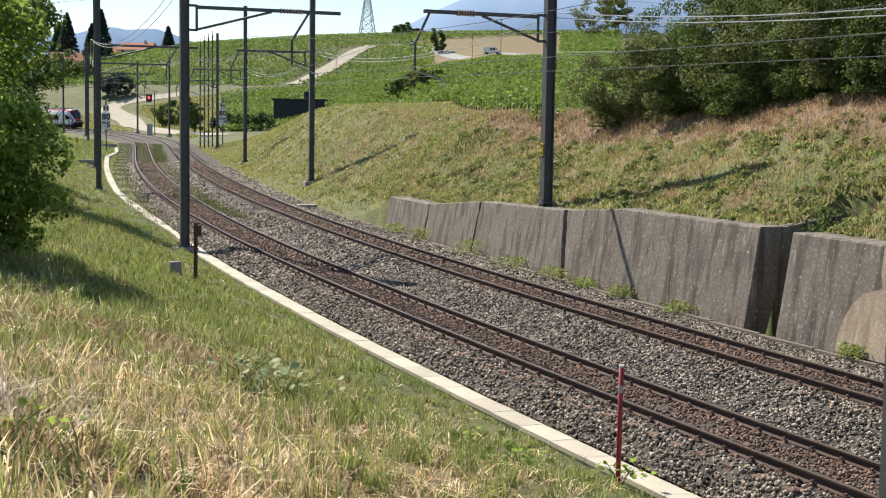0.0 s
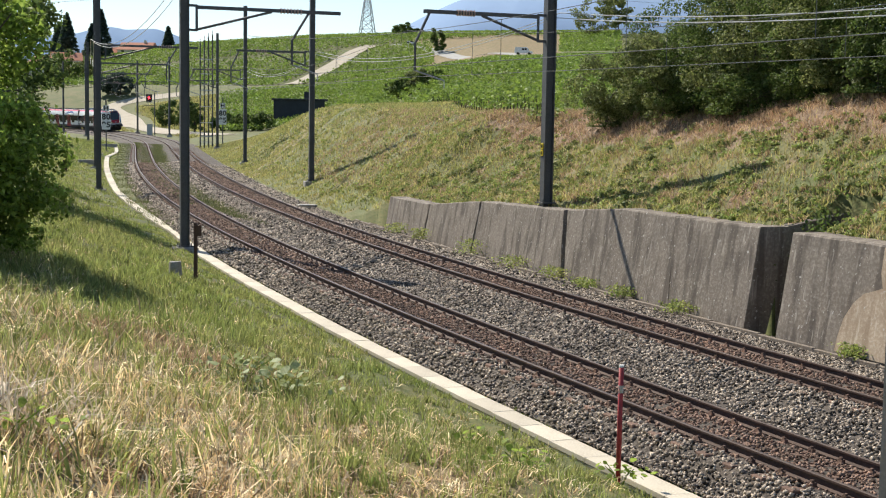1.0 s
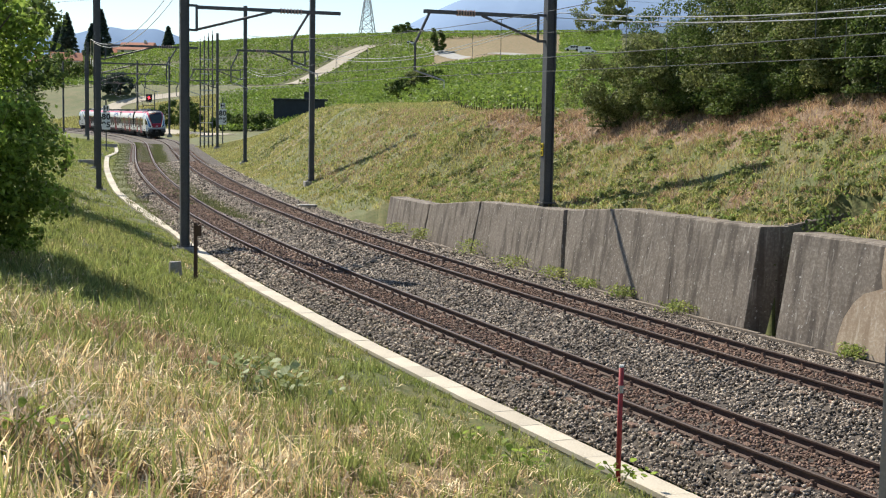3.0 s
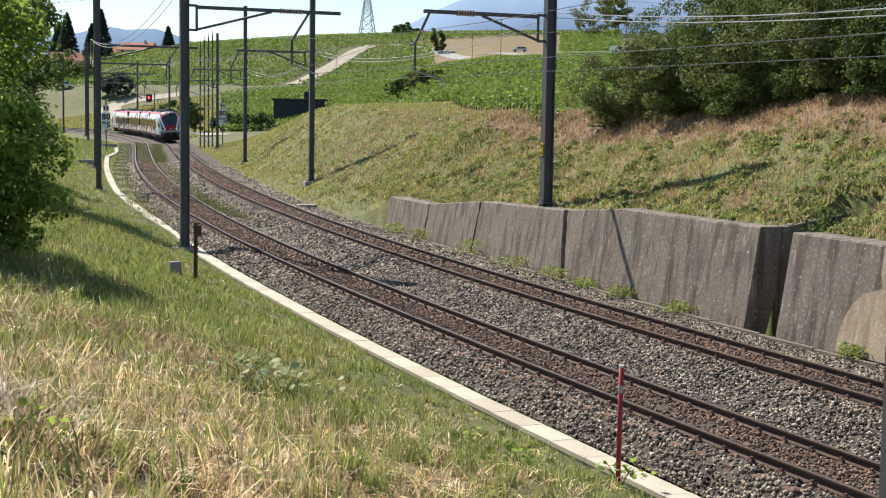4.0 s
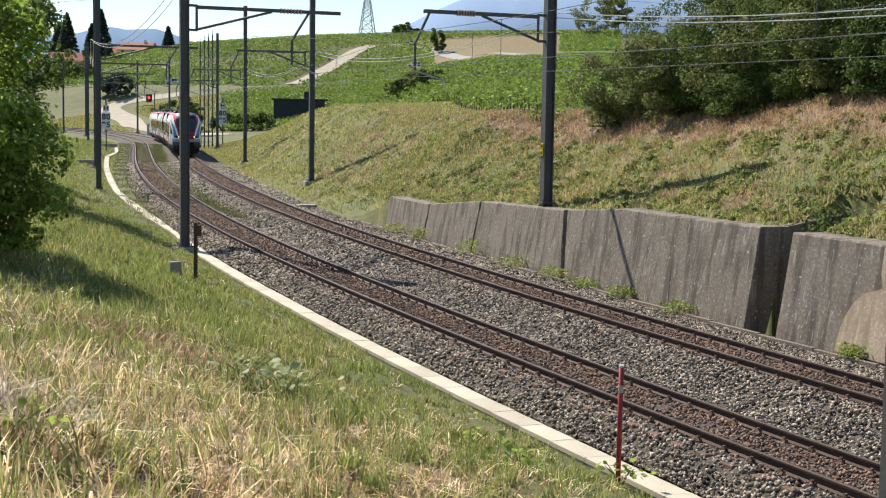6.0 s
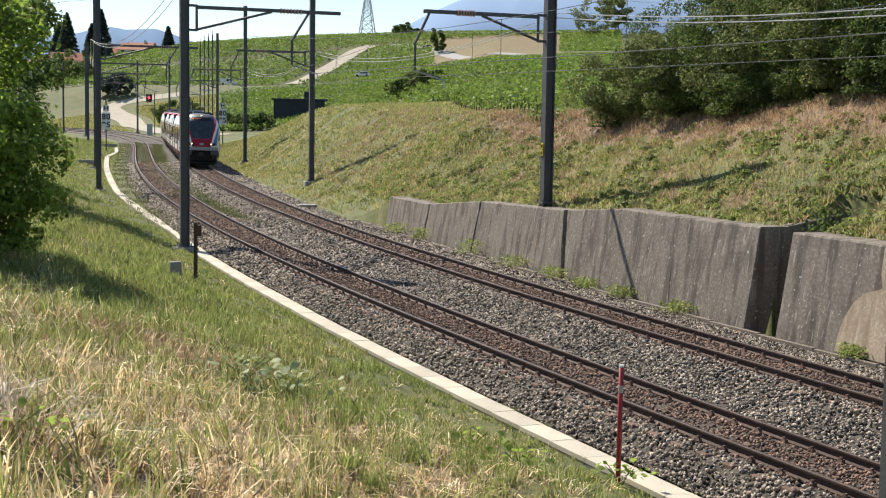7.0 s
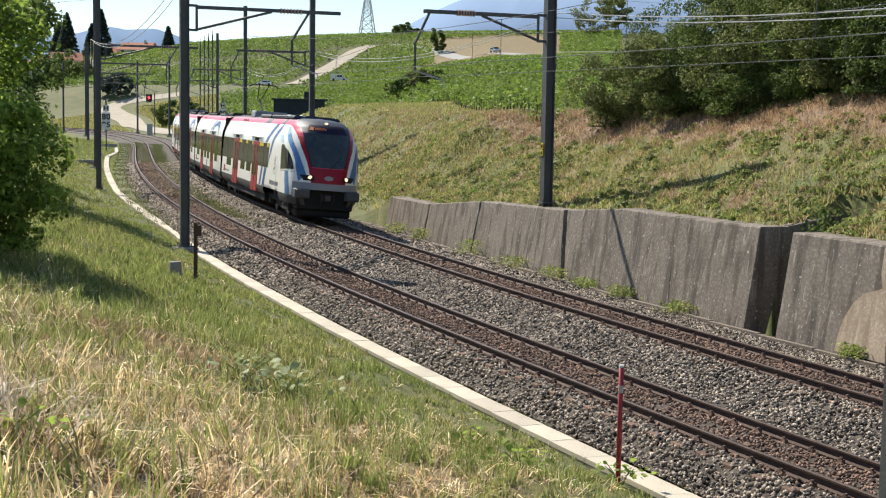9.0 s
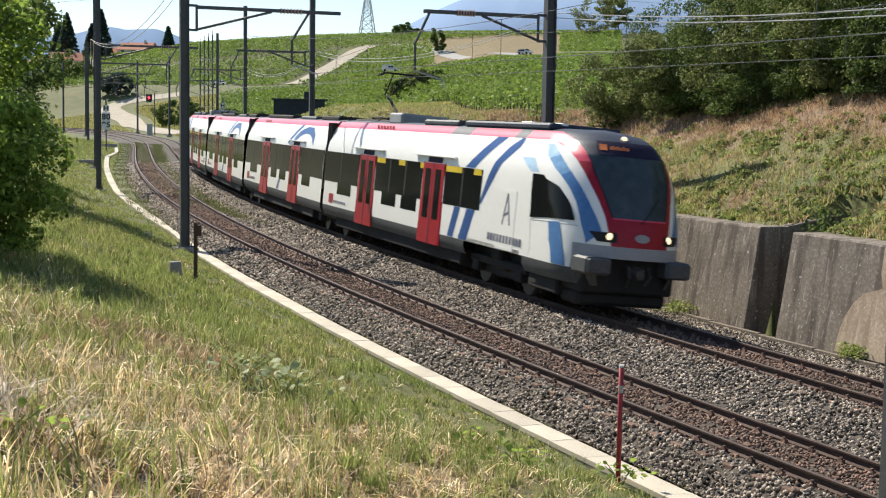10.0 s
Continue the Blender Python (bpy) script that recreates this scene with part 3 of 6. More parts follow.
def bellows(car, x):
    bm = bmesh.new()
    for i in range(5):
        box(bm, x - 0.24 + i * 0.1, x - 0.16 + i * 0.1, -1.36 + 0.04 * (i % 2), 1.36 - 0.04 * (i % 2), 0.75, 3.86 - 0.03 * (i % 2), bevel=0.02)
    part("bellows", bm, M_UNDER, car, "black rubber gangway bellows")


def roof_unit(car, x0, x1, w, h, mat, label=""):
    bm = bmesh.new()
    box(bm, x0, x1, -w, w, 3.95, 4.02 + h, bevel=0.05)
    unit_ob = part("roof_unit", bm, mat, car, label)
    n = int((x1 - x0) / 0.6)
    for i in range(1, n):
        x = x0 + (x1 - x0) * i / n
        bm = bmesh.new()
        box(bm, x - 0.02, x + 0.02, -w * 0.9, w * 0.9, 4.0 + h, 4.045 + h)
        part("rib", bm, mat, unit_ob)


def fairing(car, x0, x1, side):
    """Under-floor equipment hidden behind the skirt."""
    bm = bmesh.new()
    box(bm, x0, x1, -1.25, 1.25, 0.32, 0.75, bevel=0.04)
    part("underframe", bm, M_UNDER, car)


def arrow_mark(car, x, side, s=1.0):
    """Outlined arrow-head sign on the cab side."""
    bm = bmesh.new()
    for (xa, za), (xb, zb) in (((-0.22, 0), (0.0, 0.75)), ((0.0, 0.75), (0.22, 0)), ((-0.14, 0.22), (0.1, 0.30))):
        d = Vector((xb - xa, 0, zb - za))
        n = Vector((-d.z, 0, d.x)).normalized() * 0.035
        vs = [Vector((xa, 0, za)) + n, Vector((xb, 0, zb)) + n, Vector((xb, 0, zb)) - n, Vector((xa, 0, za)) - n]
        bm.faces.new([bm.verts.new(v * s) for v in vs])
    o = part("arrow_sign", bm, M_LETTER, car, "grey arrow-shaped emblem")
    o.location = (x, side * 1.452, 1.62)
    return o


def bars(car, name, x0, x1, z0, z1, n, mat, side, y=None):
    bm = bmesh.new()
    for i in range(n):
        a = x0 + (x1 - x0) * i / n
        b = a + (x1 - x0) / n * 0.72
        yy = side * ((y or 1.44) + 0.008)
        bm.faces.new([bm.verts.new(v) for v in ((a, yy, z0), (b, yy, z0), (b, yy, z1), (a, yy, z1))])
    return part(name, bm, mat, car)


LEN_END, LEN_MID = 20.5, 16.5


# profile of the nose on the car's middle line, and how far back its flanks reach full width
TIP_Z = (0.66, 0.95, 1.3, 1.7, 2.15, 2.8, 3.46, 3.75, 3.95, 4.05)
TIP_X = (-0.12, -0.05, 0.0, -0.03, -0.15, -0.42, -0.78, -1.05, -1.5, -2.2)
NOSE_DEPTH = 1.6


def nose_at(u, z):
    """Point of the nose: u runs from 0 at the middle to 1 on the flank, then in metres along the side; negative u is the other flank."""
    w = body_y(z)
    th = min(abs(u), 1.0) * math.pi / 2
    x = float(np.interp(z, TIP_Z, TIP_X)) - NOSE_DEPTH * (1 - max(0.0, math.cos(th)) ** 0.8) - max(0.0, abs(u) - 1.0)
    return Vector((x, math.copysign(w * math.sin(th) ** 0.8, u), z))


def nose_patch(car, name, left, right, mat, proud=0.008, label="", n=14, m=6):
    """A piece laid on the curved nose between two edge lines of (u, z)."""
    bm = bmesh.new()

    def along(line, f):
        k = [i / (len(line) - 1) for i in range(len(line))]
        return np.array([np.interp(f, k, [q[0] for q in line]), np.interp(f, k, [q[1] for q in line])])
    rows = []
    for i in range(n + 1):
        a, b = along(left, i / n), along(right, i / n)
        row = []
        for j in range(m + 1):
            u, z = a + (b - a) * j / m
            c = nose_at(u, z)
            out = (nose_at(u + 0.02, z) - nose_at(u - 0.02, z)).cross(nose_at(u, z + 0.02) - nose_at(u, z - 0.02)).normalized()
            if out.dot(c - Vector((-3.0, 0, 2.0))) < 0:
                out = -out
            row.append(bm.verts.new(c + out * proud))
        rows.append(row)
    for p, q in zip(rows, rows[1:]):
        for j in range(m):
            bm.faces.new((p[j], p[j + 1], q[j + 1], q[j]))
    return part(name, bm, mat, car, label, True)


def glass_edge(z):
    return float(np.interp(z, (1.5, 2.14, 2.3, 2.69, 3.29, 3.55, 3.73, 3.93, 3.99), (0.24, 0.245, 0.27, 0.32, 0.43, 0.51, 0.60, 0.82, 0.97)))


def pillar_edge(z):
    return float(np.interp(z, (1.5, 1.6, 1.97, 2.19, 2.56, 3.10, 3.34, 3.48, 3.64, 3.72), (0.25, 0.26, 0.295, 0.315, 0.38, 0.51, 0.61, 0.70, 0.86, 1.0)))


def nose_shell():
    """The rounded cab nose back to x = -4, in rows by height and columns round the front."""
    rows = [0.66, 0.84, 1.0, 1.15, 1.29, 1.42, 1.55, 1.7, 1.86, 2.0, 2.14, 2.3, 2.5, 2.7, 2.86, 3.0, 3.1, 3.2, 3.3, 3.4, 3.46, 3.53, 3.59, 3.65, 3.72, 3.79, 3.86, 3.93, 3.97, 4.0, 4.02, 4.04, 4.05]
    verts, faces, idx = [], [], []
    for z in rows:
        g, r = glass_edge(z), pillar_edge(z)
        r = max(r, g + 0.01)
        back = float(np.interp(z, TIP_Z, TIP_X)) - NOSE_DEPTH
        us = [g * k / 6 for k in range(7)] + [g + (r - g) * 0.5, r] + [r + (max(1.0, r + 0.01) - r) * k / 7 for k in range(1, 8)]
        us += [1.0 + max(0.03, (back + x_end) if back > -x_end else 0.03) for x_end in (2.95, 4.0)]
        us[-1] = 1.0 + (back + 4.0)
        us[-2] = min(max(us[-2], 1.02), us[-1] - 0.01)
        for u in [-v for v in us[:0:-1]] + us:
            verts.append(nose_at(u, z))
    m = 2 * len(us) - 1
    c = len(us) - 1
    for i in range(len(rows) - 1):
        zc = (rows[i] + rows[i + 1]) / 2
        for k in range(m - 1):
            j = min(abs(k - c), abs(k + 1 - c))
            if zc < 1.29 and j < 9 or zc < 1.0 and j == len(us) - 2:
                continue
            if zc > 3.93:
                mi = 3
            elif zc > 3.72:
                mi = 3 if j < 6 else 1
            elif j < 8 and zc > 1.55:
                mi = 2 if zc < 2.14 else (4 if zc < 3.46 else 3) if j < 6 else 1 if zc > 3.3 else 2
            elif zc < 1.0:
                mi = 5
            elif zc < 1.55 and j < 12:
                mi = 6
            else:
                mi = 0
            a = i * m + k
            faces.append((a, a + 1, a + m + 1, a + m))
            idx.append(mi)
    return mesh_from("nose", verts, faces, [M_WHITE, M_PINK, M_RED, M_ROOF, M_SCREEN, M_SKIRT, M_GREYP], idx, True)


def end_car():
    """Driving car; the tip of the nose is at x = 0 and the car runs back along -x."""
    car = tagged(new("train_car"), "white driving car with red doors, blue stripes and a red front", "train car", "train cars")
    cols = [4.0, 4.35, 4.7, 5.3, 6, 6.65, 7.2, 7.6, 9.0, 9.6, 11, 13, 15, 17, 19, 20.25]

    def paint(d, z, mi):
        d += 4.0
        if z < 1.0:
            return -1 if d < 6.65 else 2
        if 3.72 < z < 3.93:
            return 3 if d < 4.7 or 7.6 < d < 9.0 else 1
        return mi
    part("body", shell(16.25, [c - 4.0 for c in cols], paint, -4.0), None, car)
    part("nose", nose_shell(), None, car, "rounded white cab nose with a red front and a tall raked windscreen")
    # windscreen, destination display, wiper, emblem
    o = nose_patch(car, "display", [(-0.36, 3.48), (-0.36, 3.78)], [(0.36, 3.48), (0.36, 3.78)], M_DISPLAY, 0.010, "dark destination display", 4, 12)
    nose_patch(o, "display_text", [(-0.33, 3.57), (-0.33, 3.70)], [(-0.24, 3.57), (-0.24, 3.70)], M_AMBER, 0.018, "", 1, 3)
    for i in range(7):
        u = -0.21 + i * 0.029
        nose_patch(o, "display_text", [(u, 3.595), (u, 3.66 + 0.02 * (i % 2))], [(u + 0.02, 3.595), (u + 0.02, 3.66 + 0.02 * (i % 2))], M_AMBER, 0.018, "", 1, 1)
    for e in (-1, 1):
        nose_patch(car, "screen_seal", [(e * (glass_edge(2.14) - 0.016), 2.14), (e * (glass_edge(2.7) - 0.014), 2.7), (e * (glass_edge(3.3) - 0.014), 3.3), (e * (glass_edge(3.46) - 0.012), 3.46)],
                   [(e * glass_edge(2.14), 2.14), (e * glass_edge(2.7), 2.7), (e * glass_edge(3.3), 3.3), (e * glass_edge(3.46), 3.46)], M_BLACK_SEAL, 0.010, "", 14, 1)
    nose_patch(car, "sill", [(-0.24, 2.12), (-0.24, 2.15)], [(0.24, 2.12), (0.24, 2.15)], M_PINK, 0.012, "", 1, 12)
    bm = bmesh.new()
    tube(bm, [nose_at(0.0, 2.08) + Vector((0.03, 0, 0)), nose_at(0.06, 2.3) + Vector((0.04, 0, 0)), nose_at(0.17, 2.62) + Vector((0.05, 0, 0))], 0.013)
    part("wiper", bm, M_UNDER, car)
    bm = bmesh.new()
    bmesh.ops.create_circle(bm, cap_ends=True, segments=20, radius=0.18)
    bmesh.ops.scale(bm, verts=bm.verts, vec=(0.5, 1.0, 1))
    e = part("emblem", bm, M_GREYP, car, "small grey oval emblem")
    e.matrix_local = pose(-0.02, 0, 1.76, 0, 82, 0)
    # lamps in dark housings that wrap round the corners
    for e in (-1, 1):
        h = nose_patch(car, "lamp_housing", [(e * 0.195, 1.63), (e * 0.2, 1.84)], [(e * 0.40, 1.63), (e * 0.49, 1.83)], M_UNDER, 0.012, "dark wrap-round lamp housing", 4, 10)
        bm = bmesh.new()
        bmesh.ops.create_uvsphere(bm, u_segments=14, v_segments=8, radius=0.085)
        bmesh.ops.scale(bm, verts=bm.verts, vec=(0.5, 1, 1))
        l = part("headlight", bm, M_LAMP, h, "glowing warm headlight", True)
        l.location = nose_at(e * 0.27, 1.75)
    bm = bmesh.new()
    bmesh.ops.create_uvsphere(bm, u_segments=12, v_segments=8, radius=0.07)
    l = part("headlight", bm, M_LAMP, car, "glowing top headlight", True)
    l.location = nose_at(0.0, 3.86)
    # recess under the belt with buffers, coupler and snow plough
    # near-black box closes the opening, its colour holding the recess's shade
    bm = bmesh.new()
    box(bm, -2.6, -0.42, -1.12, 1.12, 0.5, 1.4, bevel=0.05)
    part("bumper", bm, M_UNDER, car)
    for y in (-0.98, 0.98):
        bm = bmesh.new()
        box(bm, -0.75, -0.02, y - 0.30, y + 0.30, 0.92, 1.30, bevel=0.05)
        box(bm, -0.04, 0.06, y - 0.27, y + 0.27, 0.95, 1.27, bevel=0.03)
        part("buffer", bm, M_SKIRT, car, "dark grey impact buffer")
    bm = bmesh.new()
    box(bm, -0.5, -0.02, -0.17, 0.17, 0.86, 1.14, bevel=0.05)
    bmesh.ops.create_cone(bm, cap_ends=True, segments=14, radius1=0.12, radius2=0.10, depth=0.2, matrix=pose(0.06, -0.05, 1.0, 0, 90, 0))
    tube(bm, [(-0.05, -0.25, 1.15), (0.05, -0.25, 0.9), (-0.1, -0.22, 0.7)], 0.025)
    tube(bm, [(-0.05, 0.25, 1.15), (0.04, 0.27, 0.95), (-0.1, 0.22, 0.75)], 0.022)
    part("coupler", bm, M_WHEEL, car, "dark steel automatic coupler")
    bm = bmesh.new()
    box(bm, -1.5, -0.62, -1.1, 1.1, 0.2, 0.52, bevel=0.08)
    part("snow_plough", bm, M_UNDER, car)
    bm = bmesh.new()
    box(bm, -20.3, -2.0, -1.2, 1.2, 0.95, 1.05)
    part("floor", bm, M_UNDER, car)
    for side in (-1, 1):
        side_windows(car, -20.35, -5.8, (-15.4, -9.3), ((-18.6, -17.0), (-13.7, -12.35), (-11.85, -10.5)), side,
                     ((-14.4, -13.6), (-12.3, -11.75), (-10.4, -9.9), (-8.35, -7.2), (-6.35, -5.85)))
        for x in (-15.4, -9.3):
            train_door(car, x, side)
        # slanted blue stripes over roof edge, side and skirt
        swoosh(car, "stripe", [(-7.0, 2.88), (-6.3, 3.30), (-5.65, 3.72)], [(-6.36, 2.88), (-5.7, 3.32), (-5.0, 3.72)], M_BLUE, side)
        swoosh(car, "stripe", [(-5.80, 2.05), (-5.5, 2.6), (-5.15, 3.07), (-4.6, 3.5), (-4.15, 3.72)], [(-5.74, 2.0), (-5.15, 2.6), (-4.72, 3.07), (-4.02, 3.5), (-3.95, 3.72)], M_BLUE, side)
        swoosh(car, "stripe", [(-7.85, 1.02), (-7.5, 1.82)], [(-7.45, 1.02), (-7.1, 1.82)], M_BLUE, side)
        swoosh(car, "stripe", [(-7.05, 1.02), (-6.62, 1.82)], [(-6.5, 1.02), (-6.08, 1.82)], M_BLUE, side)
        # curved bands round the cab window
        e = side
        nose_patch(car, "band", [(e * 0.94, 1.01), (e * 1.0, 1.5), (e * 1.04, 1.9)], [(e * 0.74, 1.01), (e * 0.82, 1.5), (e * 0.86, 1.94)], M_BAND, label="blue band under the cab window")
        nose_patch(car, "band", [(e * 0.52, 1.56), (e * 0.585, 2.02), (e * 0.62, 2.4), (e * 0.70, 2.72), (e * 0.80, 2.95)], [(e * 0.35, 1.84), (e * 0.40, 2.1), (e * 0.475, 2.45), (e * 0.56, 2.78), (e * 0.66, 3.05)], M_BAND, label="blue band")
        nose_patch(car, "band", [(e * 0.80, 2.95), (e * 0.90, 3.12), (e * 0.98, 3.30)], [(e * 0.66, 3.05), (e * 0.74, 3.22), (e * 0.83, 3.40)], M_MIDBLUE, label="lighter blue band")
        nose_patch(car, "band", [(e * 0.98, 3.30), (e * 1.04, 3.46), (e * 1.06, 3.62)], [(e * 0.83, 3.40), (e * 0.88, 3.50), (e * 0.93, 3.62)], M_PALEBLUE, label="pale blue band")
        nose_patch(car, "band", [(e * 1.85, 2.96), (e * 2.38, 3.27)], [(e * 1.38, 2.96), (e * 1.68, 3.27)], M_PALEBLUE, label="pale blue band")
        nose_patch(car, "cab_window", [(e * 2.02, 1.92), (e * 1.93, 2.3), (e * 1.83, 2.65), (e * 1.72, 2.92)], [(e * 0.65, 2.01), (e * 0.70, 2.39), (e * 0.83, 2.70), (e * 1.12, 2.91)], M_TGLASS, 0.014, "dark curved cab side window", 16, 14)
        nose_patch(car, "seam", [(e * 1.98, 1.05), (e * 2.02, 1.88)], [(e * 1.965, 1.05), (e * 2.005, 1.88)], M_GREYP, 0.006, "", 4, 1)
        nose_patch(car, "seam", [(e * 2.0, 1.86), (e * 2.0, 1.875)], [(e * 0.62, 1.90), (e * 0.62, 1.915)], M_GREYP, 0.006, "", 1, 12)
        panel(car, "cab_door", quad(-4.6, -3.55, 1.02, 2.45), M_WHITE, side, 0.007, "flush white cab door")
        arrow_mark(car, -4.05, side)
        bars(car, "lettering", -5.1, -3.0, 1.18, 1.36, 11, M_LETTER, side, 1.444)
        panel(car, "sign_red", quad(-19.5, -19.0, 1.1, 1.42), M_RED, side, 0.008, "small red square sign")
        bars(car, "lettering", -18.9, -17.4, 1.14, 1.22, 6, M_LETTER, side, 1.446)
        bars(car, "roof_lettering", -15.6, -13.8, 3.75, 3.86, 6, M_RED, side, 1.15)
    bogie(car, -5.1)
    bm = bmesh.new()
    box(bm, -7.1, -3.2, -0.9, 0.9, 0.28, 1.08)
    part("bogie_well", bm, M_UNDER, car)
    for side in (-1, 1):
        bm = bmesh.new()
        box(bm, -7.05, -3.15, side * 1.42 - 0.02, side * 1.42 + 0.012, 1.0, 1.09)
        part("arch_trim", bm, M_UNDER, car)
    fairing(car, -19.0, -7.2, 1)
    fairing(car, -2.9, -1.4, 1)
    bellows(car, -20.45)
    roof_unit(car, -12.0, -9.2, 0.9, 0.10, M_SKIRT)
    roof_unit(car, -8.6, -3.2, 0.95, 0.10, M_ROOF, "dark ribbed roof unit")
    roof_unit(car, -15.6, -14.4, 0.8, 0.28, M_GREYP)
    roof_unit(car, -20.0, -16.0, 0.6, 0.06, M_UNDER)
    for x, y in ((-3.5, -0.55), (-4.6, -0.85), (-5.6, -0.5)):
        bm = bmesh.new()
        box(bm, x - 0.3, x + 0.3, y - 0.08, y + 0.08, 4.06, 4.14, bevel=0.02)
        part("roof_rib", bm, M_WHITE, car)
    return car


def pantograph(car, x, up):
    """Single-arm current collector."""
    p = new("pantograph")
    p.parent = car
    p.location = (x, 0, 4.1)
    tagged(p, "dark single-arm pantograph")
    head = 1.55 if up else 0.28
    knee = (-0.85, 0, 0.85) if up else (-1.2, 0, 0.2)
    bm = bmesh.new()
    for y in (-0.45, 0.45):
        tube(bm, [(-0.9, y, 0.05), (0.9, y, 0.05)], 0.035)
        for xx in (-0.8, 0.8):
            tube(bm, [(xx, y, -0.12), (xx, y, 0.05)], 0.05)
    tube(bm, [(0.75, -0.45, 0.05), (0.75, 0.45, 0.05)], 0.035)
    part("base_frame", bm, M_UNDER, p)
    bm = bmesh.new()
    tube(bm, [(0.7, 0, 0.08), knee], 0.05)
    part("lower_arm", bm, M_UNDER, p)
    bm = bmesh.new()
    for y in (-0.25, 0.25):
        tube(bm, [(knee[0], y * 0.4, knee[2]), (0.35, y, head)], 0.025)
    part("upper_arm", bm, M_UNDER, p)
    bm = bmesh.new()
    for xx in (0.2, 0.5):
        tube(bm, [(xx, -0.75, head - 0.12), (xx, -0.55, head), (xx, 0.55, head), (xx, 0.75, head - 0.12)], 0.025)
    part("collector_head", bm, M_UNDER, p)
    return p


def middle_car(arc):
    car = tagged(new("train_car"), "white middle car with red doors and a dark window band", "train car", "train cars")
    part("body", shell(LEN_MID - 0.5, None, None, LEN_MID / 2 - 0.25), None, car)
    bm = bmesh.new()
    box(bm, -8.0, 8.0, -1.2, 1.2, 0.95, 1.05)
    part("floor", bm, M_UNDER, car)
    for side in (-1, 1):
        side_windows(car, -7.95, 7.95, (-3.05, 3.05), ((-6.6, -4.9), (-1.6, -0.35), (0.2, 1.5), (4.6, 6.0)), side)
        for x in (-3.05, 3.05):
            train_door(car, x, side)
        panel(car, "sign_red", quad(-7.2, -6.7, 1.1, 1.42), M_RED, side, 0.008, "small red square sign")
        bars(car, "lettering", -6.6, -5.2, 1.14, 1.24, 6, M_LETTER, side, 1.446)
        bars(car, "roof_lettering", -5.2, -3.8, 3.75, 3.86, 6, M_RED, side, 1.15)
        if arc:
            swoosh(car, "arc_mark", [(1.25, 2.95), (2.0, 3.35), (2.75, 3.72)], [(1.55, 2.95), (2.4, 3.35), (3.15, 3.72)], M_BLUE, side)
            swoosh(car, "arc_mark", [(2.1, 3.0), (2.9, 3.45), (3.9, 3.66), (5.0, 3.64), (5.75, 3.35), (5.95, 3.0)], [(2.6, 3.0), (3.3, 3.28), (4.1, 3.40), (4.9, 3.36), (5.5, 3.2), (5.9, 2.98)], M_BLUE, side, n=24)
            panel(car, "stripe", [(-0.2, 1.02), (0.2, 1.02), (0.55, 1.44), (0.2, 1.44)], M_BLUE, side, 0.0045, "", None, 0.012)
    bogie(car, LEN_MID / 2)
    fairing(car, -6.2, 6.2, 1)
    bellows(car, -LEN_MID / 2)
    roof_unit(car, -6.5, -1.0, 0.85, 0.10, M_UNDER)
    roof_unit(car, 0.5, 3.2, 0.8, 0.08, M_SKIRT)
    roof_unit(car, 4.2, 7.0, 0.8, 0.12, M_UNDER)
    return car


CAR_A = end_car()
CAR_B = middle_car(True)
CAR_C = copy_thing(CAR_B, Matrix())
CAR_D = copy_thing(CAR_A, Matrix())
pantograph(CAR_A, -17.6, True)
pantograph(CAR_D, -17.6, False)


def nose_s(t):
    q = t - 10
    return 0.65 - 24.763 * q + 0.12141 * q * q + 0.00483 * q ** 3


def car_pose(s_front, s_rear, origin):
    """Pose of a car whose pivots stand at two places on the far track; origin: where along the chord its zero lies, from the front pivot."""
    a, b = at(s_front, far_off(s_front), 0.09), at(s_rear, far_off(s_rear), 0.09)
    d = (a - b)
    yaw, pitch = math.atan2(d.y, d.x), -math.asin(d.z / d.length)
    sm = (s_front + s_rear) / 2
    tilt = float(np.interp(sm, SS, CANT)) / 1.505
    return Matrix.LocRotScale(a + d.normalized() * origin, Euler((tilt, pitch, yaw)), None)


def motions():
    rows_a, rows_b, rows_c, rows_d = [], [], [], []
    for i in range(41):
        t = i * 0.25
        n = nose_s(t)
        rows_a.append((t, car_pose(n + 5.1, n + 20.5, 5.1)))
        rows_b.append((t, car_pose(n + 20.5, n + 37.0, -8.25)))
        rows_c.append((t, car_pose(n + 37.0, n + 53.5, -8.25)))
        end = car_pose(n + 53.5, n + 68.9, -(20.5))
        rows_d.append((t, end @ Matrix.Rotation(math.pi, 4, "Z")))
    walk(CAR_A, rows_a)
    walk(CAR_B, rows_b)
    walk(CAR_C, rows_c)
    walk(CAR_D, rows_d)
    drives()


# ---- overhead line masts ----
def h_beam(bm, w, d, z0, z1, t=0.022):
    """One rolled H section standing upright."""
    x, y, k = d / 2, w / 2, t / 2
    out = [(-x, -y), (-x + t, -y), (-x + t, -k), (x - t, -k), (x - t, -y), (x, -y), (x, y), (x - t, y), (x - t, k), (-x + t, k), (-x + t, y), (-x, y)]
    lo = [bm.verts.new((a, b, z0)) for a, b in out]
    hi = [bm.verts.new((a, b, z1)) for a, b in out]
    bm.faces.new(lo[::-1])
    bm.faces.new(hi)
    for i in range(12):
        bm.faces.new((lo[i], lo[(i + 1) % 12], hi[(i + 1) % 12], hi[i]))


def insulator(bm, p, q, r=0.075, n=7):
    p, q = Vector(p), Vector(q)
    tube(bm, [p, q], r * 0.5, 8)
    for i in range(n):
        c = p.lerp(q, (i + 0.5) / n)
        d = (q - p).normalized() * 0.018
        tube(bm, [c - d, c + d], r, 10)


